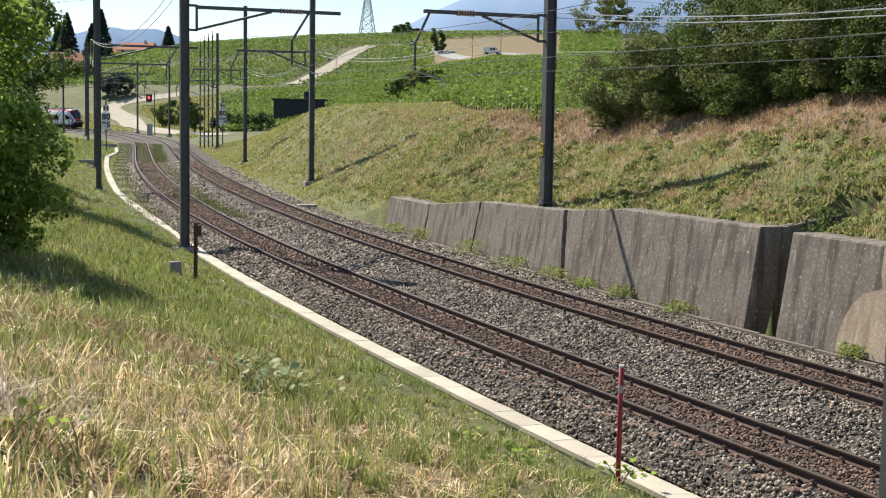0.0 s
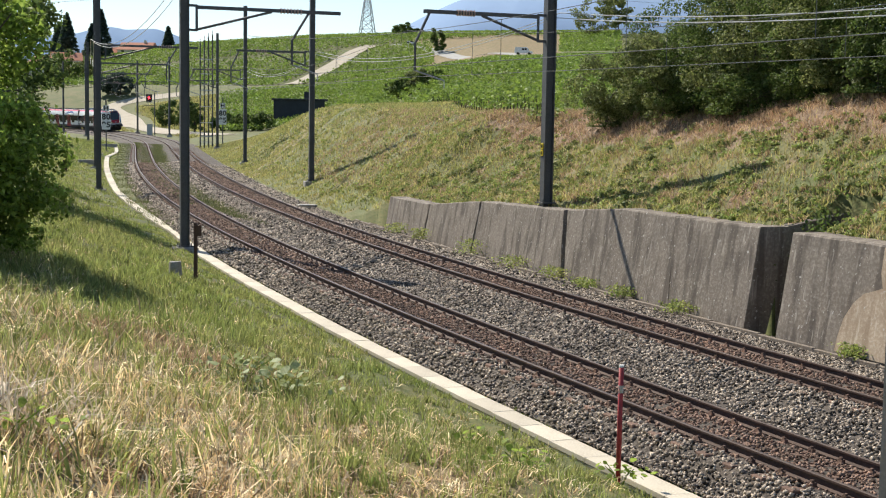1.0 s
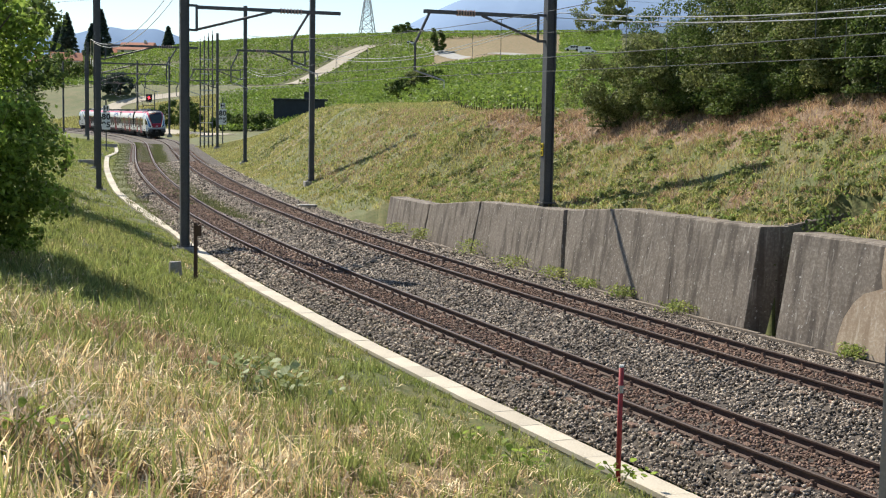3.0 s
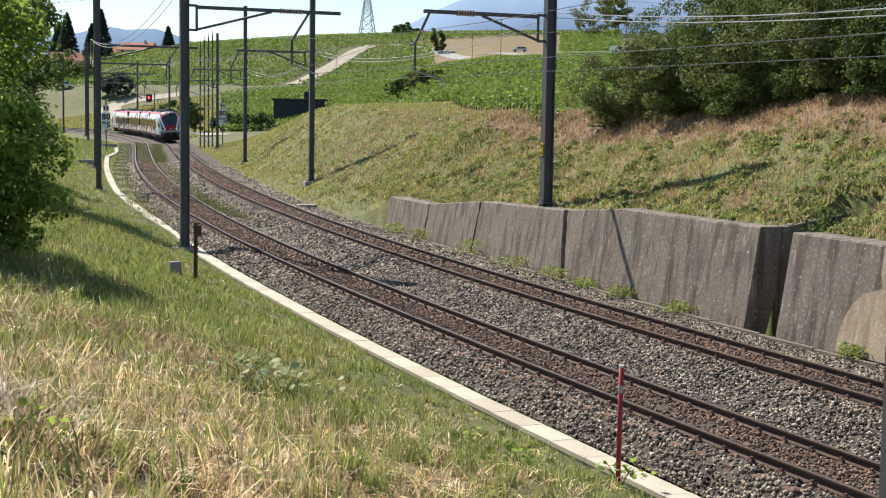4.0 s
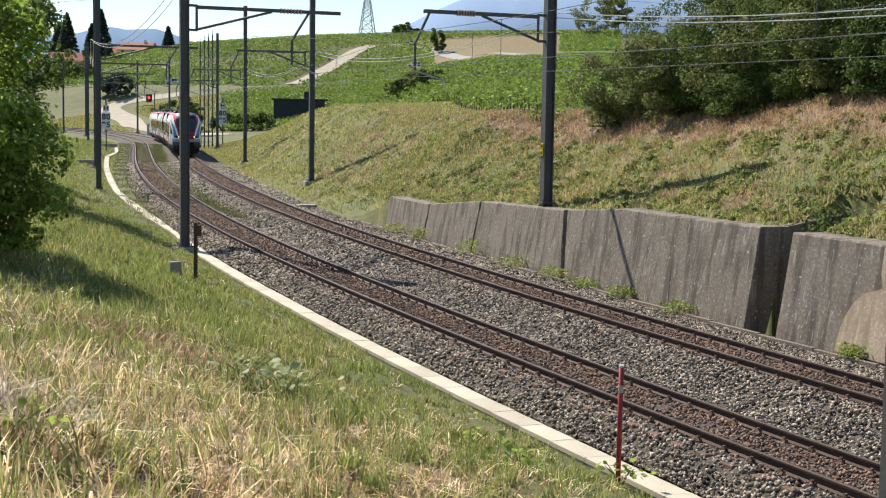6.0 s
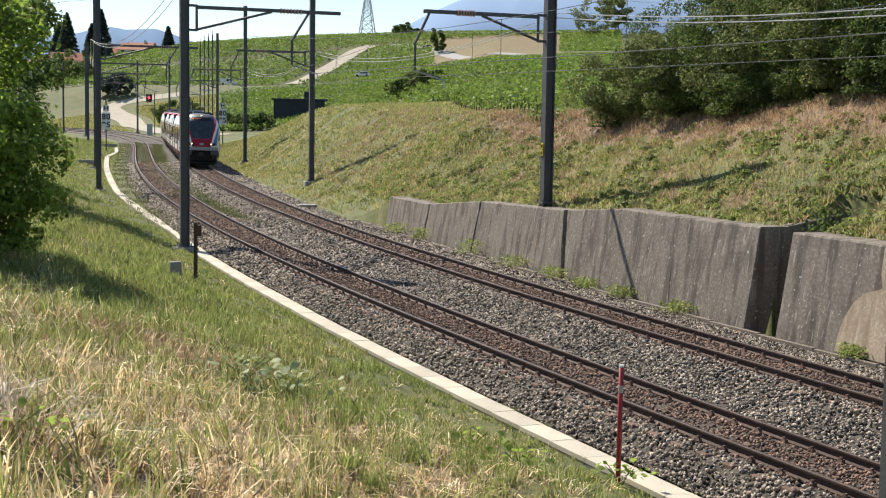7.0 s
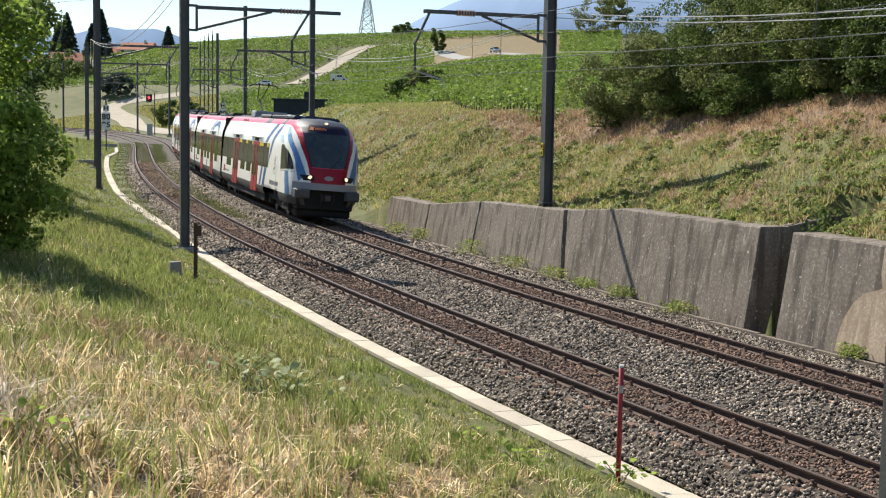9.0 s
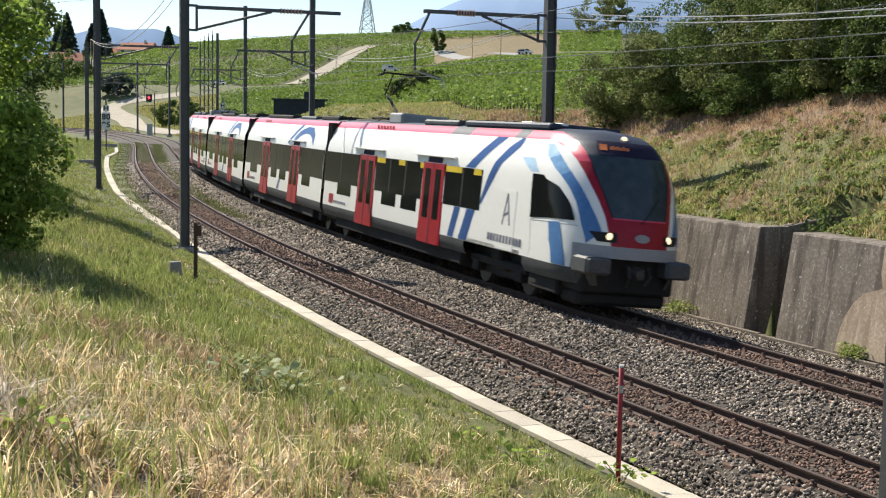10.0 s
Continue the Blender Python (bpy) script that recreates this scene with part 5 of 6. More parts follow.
def tree(name, x, y, height, radii, n, size, mat, label, cat="tree", trunk=0.14, clumps=40, spread=0.26, centre_z=None, z=None, group="", hollow=0.5):
    base = gz(x, y) if z is None else z
    t = tagged(new(name), label, cat, group)
    t.location = (x, y, base)
    cz = height - radii[2] if centre_z is None else centre_z
    bm = bmesh.new()
    lean = Vector((RNG.uniform(-0.1, 0.1), RNG.uniform(-0.1, 0.1), 0)) * height * 0.3
    tube(bm, [(0, 0, -0.2), lean * 0.3 + Vector((0, 0, cz * 0.5)), lean + Vector((0, 0, cz))], trunk, 8, trunk * 0.45)
    for k in range(7):
        a = RNG.uniform(0, 6.28)
        e = Vector((math.cos(a) * radii[0] * 0.75, math.sin(a) * radii[1] * 0.75, cz + RNG.uniform(-0.5, 0.7) * radii[2]))
        s0 = lean * 0.6 + Vector((0, 0, cz * RNG.uniform(0.35, 0.9)))
        tube(bm, [s0, s0.lerp(e, 0.5) + Vector((0, 0, 0.15)), e], trunk * 0.4, 5, trunk * 0.08)
    part("trunk", bm, M_BARK, t)
    pts, face = crown_points(n, (lean.x, lean.y, cz), radii, clumps, spread, hollow)
    pts[:, 2] = np.maximum(pts[:, 2], 0.05)
    v, f = leaf_quads(pts, size, out=face)
    part("crown", fast_mesh("crown", v, f, mat), None, t)
    return t


# bright tree at the near left and darker ones behind it
tree("tree", -10.6, 27.4, 6.7, (2.6, 2.4, 3.0), 15000, 0.10, M_LEAF_NEAR, "bright green leafy tree on the grassy bank", trunk=0.15, clumps=90, spread=0.19, hollow=0.5)
tree("tree", -19.1, 54.0, 11.0, (3.5, 3.4, 5.1), 20000, 0.13, M_LEAF_DARK, "dark green leafy tree beside the track", trunk=0.2, clumps=90, spread=0.2, hollow=0.3)
tree("tree", -29.5, 72.0, 14.5, (6.0, 5.0, 7.0), 14000, 0.2, M_LEAF_DARK, "tall dark green tree beside the track", trunk=0.24, clumps=90, spread=0.2, hollow=0.35)
tree("bush", -8.55, 24.0, 3.6, (1.55, 1.5, 1.9), 17000, 0.075, M_LEAF_NEAR, "bright green bush under the tree", "bush", 0.05, 110, 0.24, centre_z=1.55, hollow=0.25)
tree("bush", -15.9, 47.0, 4.4, (2.3, 2.2, 2.2), 9000, 0.10, M_LEAF_DARK, "dark green bush beside the trees", "bush", 0.06, 50, 0.24, hollow=0.35)

# thicket on the crest of the right bank
THICKET = ((22.0, 13.9, 2.6, 1.5, M_LEAF_OLIVE), (20.0, 15.2, 3.6, 1.8, M_LEAF_DARK), (18.3, 14.4, 3.0, 1.9, M_LEAF_OLIVE), (16.0, 15.4, 4.2, 2.1, M_LEAF_DARK), (13.6, 15.2, 4.2, 2.0, M_LEAF_OLIVE),
           (11.2, 16.0, 5.2, 2.3, M_LEAF_DARK), (9.0, 15.6, 4.8, 2.1, M_LEAF_OLIVE), (6.6, 16.4, 5.6, 2.4, M_LEAF_DARK), (4.0, 16.0, 5.2, 2.2, M_LEAF_NEAR), (1.6, 16.8, 6.0, 2.5, M_LEAF_DARK),
           (-1.0, 16.4, 5.2, 2.3, M_LEAF_OLIVE), (-3.6, 17.0, 6.2, 2.6, M_LEAF_DARK), (-6.5, 17.0, 5.8, 2.5, M_LEAF_NEAR), (12.5, 19.0, 7.4, 2.9, M_LEAF_NEAR), (7.5, 19.8, 8.2, 3.2, M_LEAF_OLIVE),
           (2.0, 20.5, 8.4, 3.4, M_LEAF_NEAR), (-4.0, 21.0, 9.0, 3.5, M_LEAF_OLIVE), (16.5, 18.5, 5.4, 2.3, M_LEAF_OLIVE), (-10.0, 18.0, 7.0, 3.0, M_LEAF_DARK))
for s, o, h, r, m in THICKET:
    q = at(s, o)
    tree("bush", q.x, q.y, h, (r * 1.05, r * 1.05, h * 0.56), int(7800 * r), 0.062, m, "dense leafy bush on the dry bank crest", "bush", 0.07, 75, 0.2, centre_z=h * 0.5, group="bank thicket", hollow=0.45)
# low bushes added to fill the shadow zone under the thicket
for k in range(12):
    q = at(17.0 - 2.1 * k, 14.9 + 0.5 * math.sin(k * 2.3) + 0.05 * k)
    h = 1.7 + 0.35 * math.sin(k * 1.9)
    tree("bush", q.x, q.y, h, (1.45, 1.45, h * 0.6), 5200, 0.06, (M_LEAF_DARK, M_LEAF_OLIVE, M_LEAF_DARK)[k % 3], "low dark bush added in the shadow zone under the thicket", "bush", 0.04, 40, 0.24, centre_z=h * 0.42, group="bank brambles", hollow=0.4)
# trailing willow-like tree at the left end of the thicket
q = at(19.5, 22.5)
tree("tree", q.x, q.y, 8.6, (2.5, 2.5, 3.8), 12000, 0.085, M_LEAF_OLIVE, "pale green tree behind the thicket", "tree", 0.16, 60, 0.2)
q = at(24.0, 22.0)
tree("tree", q.x, q.y, 8.0, (2.6, 2.6, 3.4), 9000, 0.12, M_LEAF_OLIVE, "grey-green tree behind the thicket", "tree", 0.16, 60, 0.2)


# ---- vines in rows ----
def hill_many(x, y):
    return ground_z(x, y)


def vine_rows(name, x, y, size, label, height=1.55, loose=0.16):
    z = hill_many(x, y)
    k = RNG.uniform(0.25, 1.0, len(x))
    c = np.stack([x + RNG.normal(size=len(x)) * loose, y + RNG.normal(size=len(x)) * loose, z + height * k], 1)
    v, f = leaf_quads(c, size, 0.5, 1.2)
    return tagged(new(name, fast_mesh(name, v, f, M_VINE)), label, "vineyard", kind="stuff")


E_ROW, N_ROW = np.array([-0.102, 0.995]), np.array([0.995, 0.102])
for lo, hi, dens, size in ((56, 105, 60, 0.15), (105, 190, 34, 0.22), (190, 372, 22, 0.38)):
    xs, ys = [], []
    for k in range(0, 46):
        n = int((hi - lo) * dens)
        t = RNG.uniform(lo, hi, n)
        ragged = 3.0 * math.sin(k * 1.7)
        px = 4.6 + N_ROW[0] * k * 1.9 + E_ROW[0] * (t - 56)
        py = t + N_ROW[1] * k * 1.9 + ragged * 0.3
        gap = np.sin(t * 5.2 + k) > -0.93
        bearing = px / py
        keep = gap & (bearing < 0.16) & (np.hypot(px, py) < np.where((bearing > 0.012) & (bearing < 0.075), 305, 350))
        xs.append(px[keep])
        ys.append(py[keep])
    vine_rows("vine_rows", np.concatenate(xs), np.concatenate(ys), size, "rows of bright green vines on the slope", 1.55, 0.34 if hi < 150 else 0.40 if hi < 200 else 0.5)
# lower field on the left and the upper slope
for lo, hi, b0, b1, step, dens, size in ((262, 350, -0.168, 0.0, 2.0, 14, 0.42), (392, 530, -0.30, 0.13, 2.6, 8.0, 0.55)):
    xs, ys = [], []
    for k in range(int((hi - lo) / step)):
        d = lo + k * step
        n = int((b1 - b0) * d * dens)
        b = RNG.uniform(b0, b1, n)
        dd = d + 26 * b + RNG.normal(size=n) * 0.2
        px, py = dd * np.sin(b), dd * np.cos(b)
        path_b = np.interp(dd, (385, 400, 420, 445, 460), (-0.124, -0.112, -0.098, -0.078, -0.066))
        on_path = (np.abs(b - path_b) < 0.011) & (dd < 462) & (dd > 380)
        meadow = (b > -0.010) & (b < 0.085) & (dd < 470 + 200 * b) & (dd > 355)
        band = np.abs(dd - 470 - 90 * b) < 3
        keep = ~on_path & ~meadow & ~band
        xs.append(px[keep])
        ys.append(py[keep])
    vine_rows("vine_rows", np.concatenate(xs), np.concatenate(ys), size, "distant rows of green vines on the hill", 1.5, 0.32)
# dark stems of the front row
bm = bmesh.new()
for i in range(70):
    t = 57 + i * 1.15
    x, y = 4.6 + E_ROW[0] * (t - 56), t
    z = gz(x, y)
    tube(bm, [(x, y, z - 0.1), (x + 0.05, y, z + 0.5), (x, y, z + 0.95)], 0.045, 5, 0.03)
tagged(part("vine_stems", bm, M_BARK), "dark gnarled stems of the front vine row", "vine stems", kind="stuff")


# ---- roads and paths on the hill ----
M_GRAVEL = material("gravel_road", (0.40, 0.35, 0.27), (0.32, 0.28, 0.215), (0.46, 0.41, 0.33), scale=0.5, fine=4, bump=0.2)
M_ASPHALT = material("pale_road", (0.34, 0.33, 0.31), (0.28, 0.27, 0.25), scale=0.3, fine=3, bump=0.1)


def road_strip(name, pts, width, mat, label, lift=0.12):
    pts = [Vector((x, y, 0)) for x, y in pts]
    fine = []
    for i in range(len(pts) - 1):
        p0, p1, p2, p3 = pts[max(i - 1, 0)], pts[i], pts[i + 1], pts[min(i + 2, len(pts) - 1)]
        for k in range(8):
            t = k / 8
            fine.append(0.5 * ((2 * p1) + (p2 - p0) * t + (2 * p0 - 5 * p1 + 4 * p2 - p3) * t * t + (3 * p1 - p0 - 3 * p2 + p3) * t ** 3))
    fine.append(pts[-1])
    verts, faces = [], []
    for i, p in enumerate(fine):
        d = (fine[min(i + 1, len(fine) - 1)] - fine[max(i - 1, 0)]).normalized()
        n = Vector((-d.y, d.x, 0))
        for k in (-0.5, -0.25, 0, 0.25, 0.5):
            q = p + n * k * width
            verts.append((q.x, q.y, gz(q.x, q.y) + lift))
    for i in range(len(fine) - 1):
        for k in range(4):
            a = i * 5 + k
            faces.append((a, a + 1, a + 6, a + 5))
    return tagged(new(name, mesh_from(name, verts, faces, [mat])), label, "road", kind="structure")


def polar(px, d):
    b = math.atan((px - 784) / 2334)
    return d * math.sin(b), d * math.cos(b)


road_strip("road", [(-36, 222), (-49, 244), (-59, 268), (-69, 297), (-76.7, 322), (-83, 334), (-86.5, 342), (-84, 347), (-78, 349), (-70, 350)], 5.5, M_GRAVEL, "pale gravel road curving beside the railway")
road_strip("road", [polar(498, 386), polar(530, 402), polar(560, 422), polar(600, 444), polar(626, 459), polar(655, 470)], 6.0, M_GRAVEL, "pale gravel track climbing the vineyard hill", 0.3)
road_strip("road", [polar(330, 386), polar(450, 384), polar(592, 384), polar(700, 384), polar(800, 384)], 6.0, M_ASPHALT, "country road across the vineyards", 0.1)
road_strip("road", [polar(690, 470), polar(722, 462), polar(775, 438), polar(835, 395), polar(872, 375), polar(920, 366), polar(1000, 362), polar(1200, 360)], 5.0, M_ASPHALT, "country road over the hill meadow", 0.1)

# trees and bushes of the middle distance
for px, d, h, r, m, lab in ((702, 262, 3.4, 3.0, M_LEAF_DARK, "dark green bush among the vines"), (735, 264, 3.8, 3.4, M_LEAF_OLIVE, "olive bush among the vines"), (762, 262, 2.8, 2.8, M_LEAF_DARK, "dark green bush among the vines"),
                            (770, 440, 7.6, 2.6, M_LEAF_DARK, "slim dark tree on the hill meadow"), (711, 505, 4.6, 5.0, M_LEAF_DARK, "round dark tree on the skyline"), (735, 505, 2.6, 2.2, M_LEAF_DARK, "small dark tree on the skyline"),
                            (1040, 480, 15, 8.0, M_LEAF_OLIVE, "broad pale tree on the skyline"), (1085, 490, 13, 6.0, M_LEAF_OLIVE, "broad pale tree on the skyline"),
                            (213, 366, 5.5, 4.2, M_CONIFER, "dark evergreen bush beside the gravel road"), (198, 368, 4.5, 4.0, M_CONIFER, "dark evergreen bush beside the gravel road"),
                            (330, 246, 6.5, 1.9, M_LEAF_DARK, "dark bush behind the track"), (343, 250, 5.5, 1.8, M_LEAF_DARK, "dark bush behind the track"), (297, 300, 6.0, 3.5, M_LEAF_DARK, "dark bush beside the gravel road"),
                            (455, 262, 3.6, 3.5, M_LEAF_DARK, "dark hedge bush beside the shed"), (425, 266, 3.2, 3.2, M_LEAF_DARK, "dark hedge bush below the vines"), (395, 268, 3.2, 3.2, M_LEAF_DARK, "dark hedge bush below the vines"),
                            (110, 420, 9, 7.0, M_LEAF_DARK, "dark tree among the houses"), (60, 400, 10, 8.0, M_LEAF_DARK, "dark tree among the houses"), (150, 430, 6, 6.0, M_LEAF_OLIVE, "olive tree among the houses")):
    x, y = polar(px, d)
    tree("tree" if h > 6.9 else "bush", x, y, h, (r, r, h * 0.52), 2600, 0.32 * d / 300, m, lab, "tree" if h > 6.9 else "bush", 0.2, 40, 0.2, centre_z=h * 0.52)


def conifer(px, d, h, r):
    x, y = polar(px, d)
    t = tagged(new("conifer"), "tall dark conifer among the houses", "tree", "conifers")
    t.location = (x, y, gz(x, y))
    bm = bmesh.new()
    tube(bm, [(0, 0, -0.3), (0, 0, h)], 0.35, 8, 0.05)
    part("trunk", bm, M_BARK, t)
    n = 3200
    k = RNG.uniform(0.05, 1, n) ** 0.8
    tier = np.round(k * 14) / 14
    a = RNG.uniform(0, 6.28, n)
    rr = r * (1 - tier) ** 0.8 * RNG.uniform(0.35, 1.05, n) + 0.15
    c = np.stack([np.cos(a) * rr, np.sin(a) * rr, h * tier - rr * 0.25 + RNG.normal(size=n) * 0.25], 1)
    v, f = leaf_quads(c, 0.75)
    part("crown", fast_mesh("crown", v, f, M_CONIFER), None, t)


for px, d, h, r in ((120, 470, 17, 5.0), (105, 480, 13, 4.5), (180, 490, 17, 4.5), (163, 495, 12, 4.0), (297, 505, 8, 2.6)):
    conifer(px, d, h, r)

# ---- grass, weeds and straw ----
def blades(name, x, y, h, w, mat, label, lean=0.5, z=None, lite=False, comb=None):
    """Bent grass blades; lite ones are single slips for the distance; comb: the way each one leans."""
    n = len(x)
    z = ground_z(x, y) - 0.01 if z is None else z
    a = RNG.uniform(0, 6.283, n) if comb is None else comb + RNG.normal(size=n) * 0.9
    dx, dy = np.cos(a), np.sin(a)
    h = h * RNG.uniform(0.45, 1.25, n)
    w = (w if np.ndim(w) else np.full(n, w)) * RNG.uniform(0.6, 1.3, n)
    l = RNG.uniform(0.05, lean, n) * h
    b = RNG.uniform(0, 6.283, n)
    ox, oy = np.cos(b) * w / 2, np.sin(b) * w / 2
    base = np.stack([x, y, z], 1)
    mid = base + np.stack([dx * l * 0.35, dy * l * 0.35, h * 0.55], 1)
    tip = base + np.stack([dx * l, dy * l, h * np.sqrt(np.maximum(0.2, 1 - (l / h) ** 2 * 0.5))], 1)
    side = np.stack([ox, oy, np.zeros(n)], 1)
    if lite:
        v = np.stack([base - side, base + side, tip], 1).reshape(-1, 3)
        f = np.arange(n * 3).reshape(-1, 3)
    else:
        v = np.stack([base - side, base + side, mid + side * 0.8, mid - side * 0.8, tip], 1).reshape(-1, 3)
        i = np.arange(n)[:, None] * 5
        f = np.concatenate([i + np.array([0, 1, 2]), i + np.array([0, 2, 3]), i + np.array([3, 2, 4])], 1).reshape(-1, 3)
    return tagged(new(name, fast_mesh(name, v, f, mat)), label, "grass", kind="stuff")


def scatter(n, s0, s1, o0, o1, ok=None):
    s, o = RNG.uniform(s0, s1, n), RNG.uniform(o0, o1, n)
    x, y = at_many(s, o)
    k = (np.abs(x) < 0.37 * y + 0.4) & (y > 2)
    clump = np.sin(x * 1.9 + 0.7 * np.sin(y * 1.3)) * np.sin(y * 2.1 + 0.9 * np.sin(x * 1.1))
    k &= RNG.uniform(-1.3, 1.0, n) < clump + 0.45
    if ok is not None:
        k &= ok(s, o, x, y)
    return x[k], y[k], s[k], o[k]


def tufts(n, per, reach, s0, s1, o0, o1, ok=None):
    """Places gathered in tufts: x, y, offset, a height factor and a way of leaning shared by each tuft."""
    x, y, s, o = scatter(n // per, s0, s1, o0, o1, ok)
    m = len(x)
    tall, way = RNG.uniform(0.55, 1.5, m) ** 1.2, RNG.uniform(0, 6.283, m)
    k = np.repeat(np.arange(m), per)
    r = np.repeat(RNG.uniform(0.4, 1.5, m) * reach, per)
    return x[k] + RNG.normal(size=m * per) * r, y[k] + RNG.normal(size=m * per) * r, o[k], tall[k], way[k]


def dryness(s, o):
    return smooth((9.5 - np.abs(o + 11.5)) / 7.0) * smooth((-1 - s) / 14)


def straw_patch(x, y):
    return 0.25 + 0.75 * smooth((drift(x, y, 1.9) + 0.55) / 1.0)


def straw_ok(s, o, x, y):
    return RNG.uniform(0, 1, len(s)) < dryness(s, o) * 0.95 * straw_patch(x, y) + 0.10


def green_ok(s, o, x, y):
    return RNG.uniform(0, 1, len(s)) > dryness(s, o) * 0.7 * straw_patch(x, y)


for n, per, reach, s0, s1, o0, o1, h, w, lite in ((105000, 14, 0.07, -22, 2, -13.5, -2.30, 0.20, 0.017, False), (110000, 12, 0.09, 2, 30, -13, -2.2, 0.19, 0.024, False), (100000, 8, 0.16, 30, 175, -12, -2.5, 0.22, 0.05, True)):
    x, y, o, tall, way = tufts(n, per, reach, s0, s1, o0, o1, green_ok)
    hh = h * tall * np.clip(0.38 + 0.18 * (-o - 2.2), 0.38, 1.1)
    blades("grass_blades", x, y, hh, w, M_BLADE, "green grass tufts on the bank", 0.9, lite=lite, comb=way)
for n, per, reach, s0, s1, o0, o1, h, w, lite in ((130000, 12, 0.09, -22, 2, -13.5, -2.6, 0.20, 0.016, False), (60000, 10, 0.1, 2, 26, -13, -3, 0.18, 0.02, False), (40000, 8, 0.15, 26, 120, -12, -3.4, 0.18, 0.045, True)):
    x, y, o, tall, way = tufts(n, per, reach, s0, s1, o0, o1, straw_ok)
    blades("straw_blades", x, y, h * tall * np.clip(0.5 + 0.1 * (-o - 2.3), 0.5, 1.2), w, M_STRAW, "dry straw grass on the bank", 2.4, lite=lite, comb=way)
x, y, s, o = scatter(45000, -22, 0, -13.5, -4.5, straw_ok)
blades("dead_grass", x, y, np.full(len(x), 0.11), 0.02, M_DRYBANK, "dead brown grass between the straw", 2.0)
# taller stalks right before the camera, and a bleached heap of old stalks
x, y, o, tall, way = tufts(2600, 9, 0.06, -22, -9, -13.5, -7.5)
blades("straw_stalks", x, y, 0.40 * tall, 0.015, M_STRAW, "tall dry stalks in the foreground", 1.0, comb=way)
x, y, o, tall, way = tufts(2400, 8, 0.05, -22, -8, -13.5, -6.6)
blades("green_stalks", x, y, 0.38 * tall, 0.018, M_BLADE, "tall green stalks in the foreground", 0.8, comb=way)
n = 330
x, y = -3.30 + RNG.normal(size=n) * 0.28, 9.7 + RNG.normal(size=n) * 0.7
blades("old_stalks", x, y, np.full(n, 0.44), 0.021, M_PALESTRAW, "bleached old stalks heaped in the foreground grass", 1.5)
x, y = -3.3 + RNG.normal(size=700) * 0.45, 9.4 + RNG.normal(size=700) * 0.8
blades("dead_grass", x, y, np.full(700, 0.22), 0.025, M_DRYBANK, "dead brown grass under the old stalks", 1.6)
x, y = -3.8 + RNG.normal(size=1500) * 0.8, 17.8 + RNG.normal(size=1500) * 0.5
blades("dead_grass", x, y, np.full(1500, 0.20), 0.016, M_DRYBANK, "dead brown stems in the mid slope grass", 1.2)


# rough meadow beyond the line, beside the gravel road
b, d = RNG.uniform(-0.31, -0.17, 60000), np.sqrt(RNG.uniform(190 ** 2, 350 ** 2, 60000))
x, y = d * np.sin(b), d * np.cos(b)
s, o, _ = line_coords(x, y)
lane = np.interp(y, (222, 244, 268, 297, 322, 334, 350), (-36, -49, -59, -69, -76.7, -83, -87))
k = (np.abs(o) > 11) & (np.abs(x - lane) > 5.0)
blades("meadow_grass", x[k], y[k], np.full(int(k.sum()), 0.55), 0.30, M_BANK, "rough summer meadow beside the gravel road", 0.9, lite=True)


# right bank: short grass, dead brush and leafy weeds
def not_bare(s, o, x, y):
    return RNG.uniform(0, 1, len(s)) > bare(s, o) * 0.93


x, y, s, o = scatter(95000, -14, 40, 8.45, 16.5, not_bare)
blades("bank_grass", x, y, np.full(len(x), 0.17), 0.026, M_BANK, "short green grass on the railway bank", 1.0)
x, y, o, tall, way = tufts(60000, 9, 0.14, -14, 60, 8.6, 17.0)
blades("bank_straw", x, y, 0.17 * tall, 0.024, M_DRYBANK, "dry brown grass on the railway bank", 2.2, comb=way)
x, y, o, tall, way = tufts(90000, 16, 0.16, -14, 40, 9.0, 17.0, lambda s, o, x, y: RNG.uniform(0, 1, len(s)) < bare(s, o))
blades("dead_brush", x, y, 0.24 * tall, 0.02, M_DRYBANK, "dead reddish brush on the bare crest of the bank", 1.8, comb=way)
x, y, s, o = scatter(190000, 31, 150, 6.9, 26.0, lambda s, o, x, y: ((s > 36) | (o > 7.6)) & (RNG.uniform(0, 1, len(s)) > 0.8 * bare(s, o)))
blades("bank_grass", x, y, np.full(len(x), 0.20), 0.055, M_BANK, "short green grass on the railway bank", 0.9, lite=True)


def weed_clumps(n, per, s0, s1, o0, o1, wide, mat, label, size, ok=None):
    """Low leafy weeds in rounded clumps whose leaves face outwards."""
    x, y, s, o = scatter(n, s0, s1, o0, o1, ok)
    m = len(x)
    r = wide * RNG.uniform(0.45, 1.5, m)
    k = np.repeat(np.arange(m), per)
    e = unit(RNG.normal(size=(m * per, 3)))
    e[:, 2] = np.abs(e[:, 2])
    c = np.stack([x, y, ground_z(x, y)], 1)[k] + e * (r[k] * RNG.uniform(0.45, 1.1, m * per))[:, None] * np.array([1, 1, 0.75])
    v, f = leaf_quads(c, size, out=e)
    tagged(new("bank_weeds", fast_mesh("bank_weeds", v, f, mat)), label, "weeds", kind="stuff")


def weedy(s, o, x, y):
    return (drift(x + 5, y, 3.4) > -0.35) & (RNG.uniform(0, 1, len(s)) > 0.85 * bare(s, o))


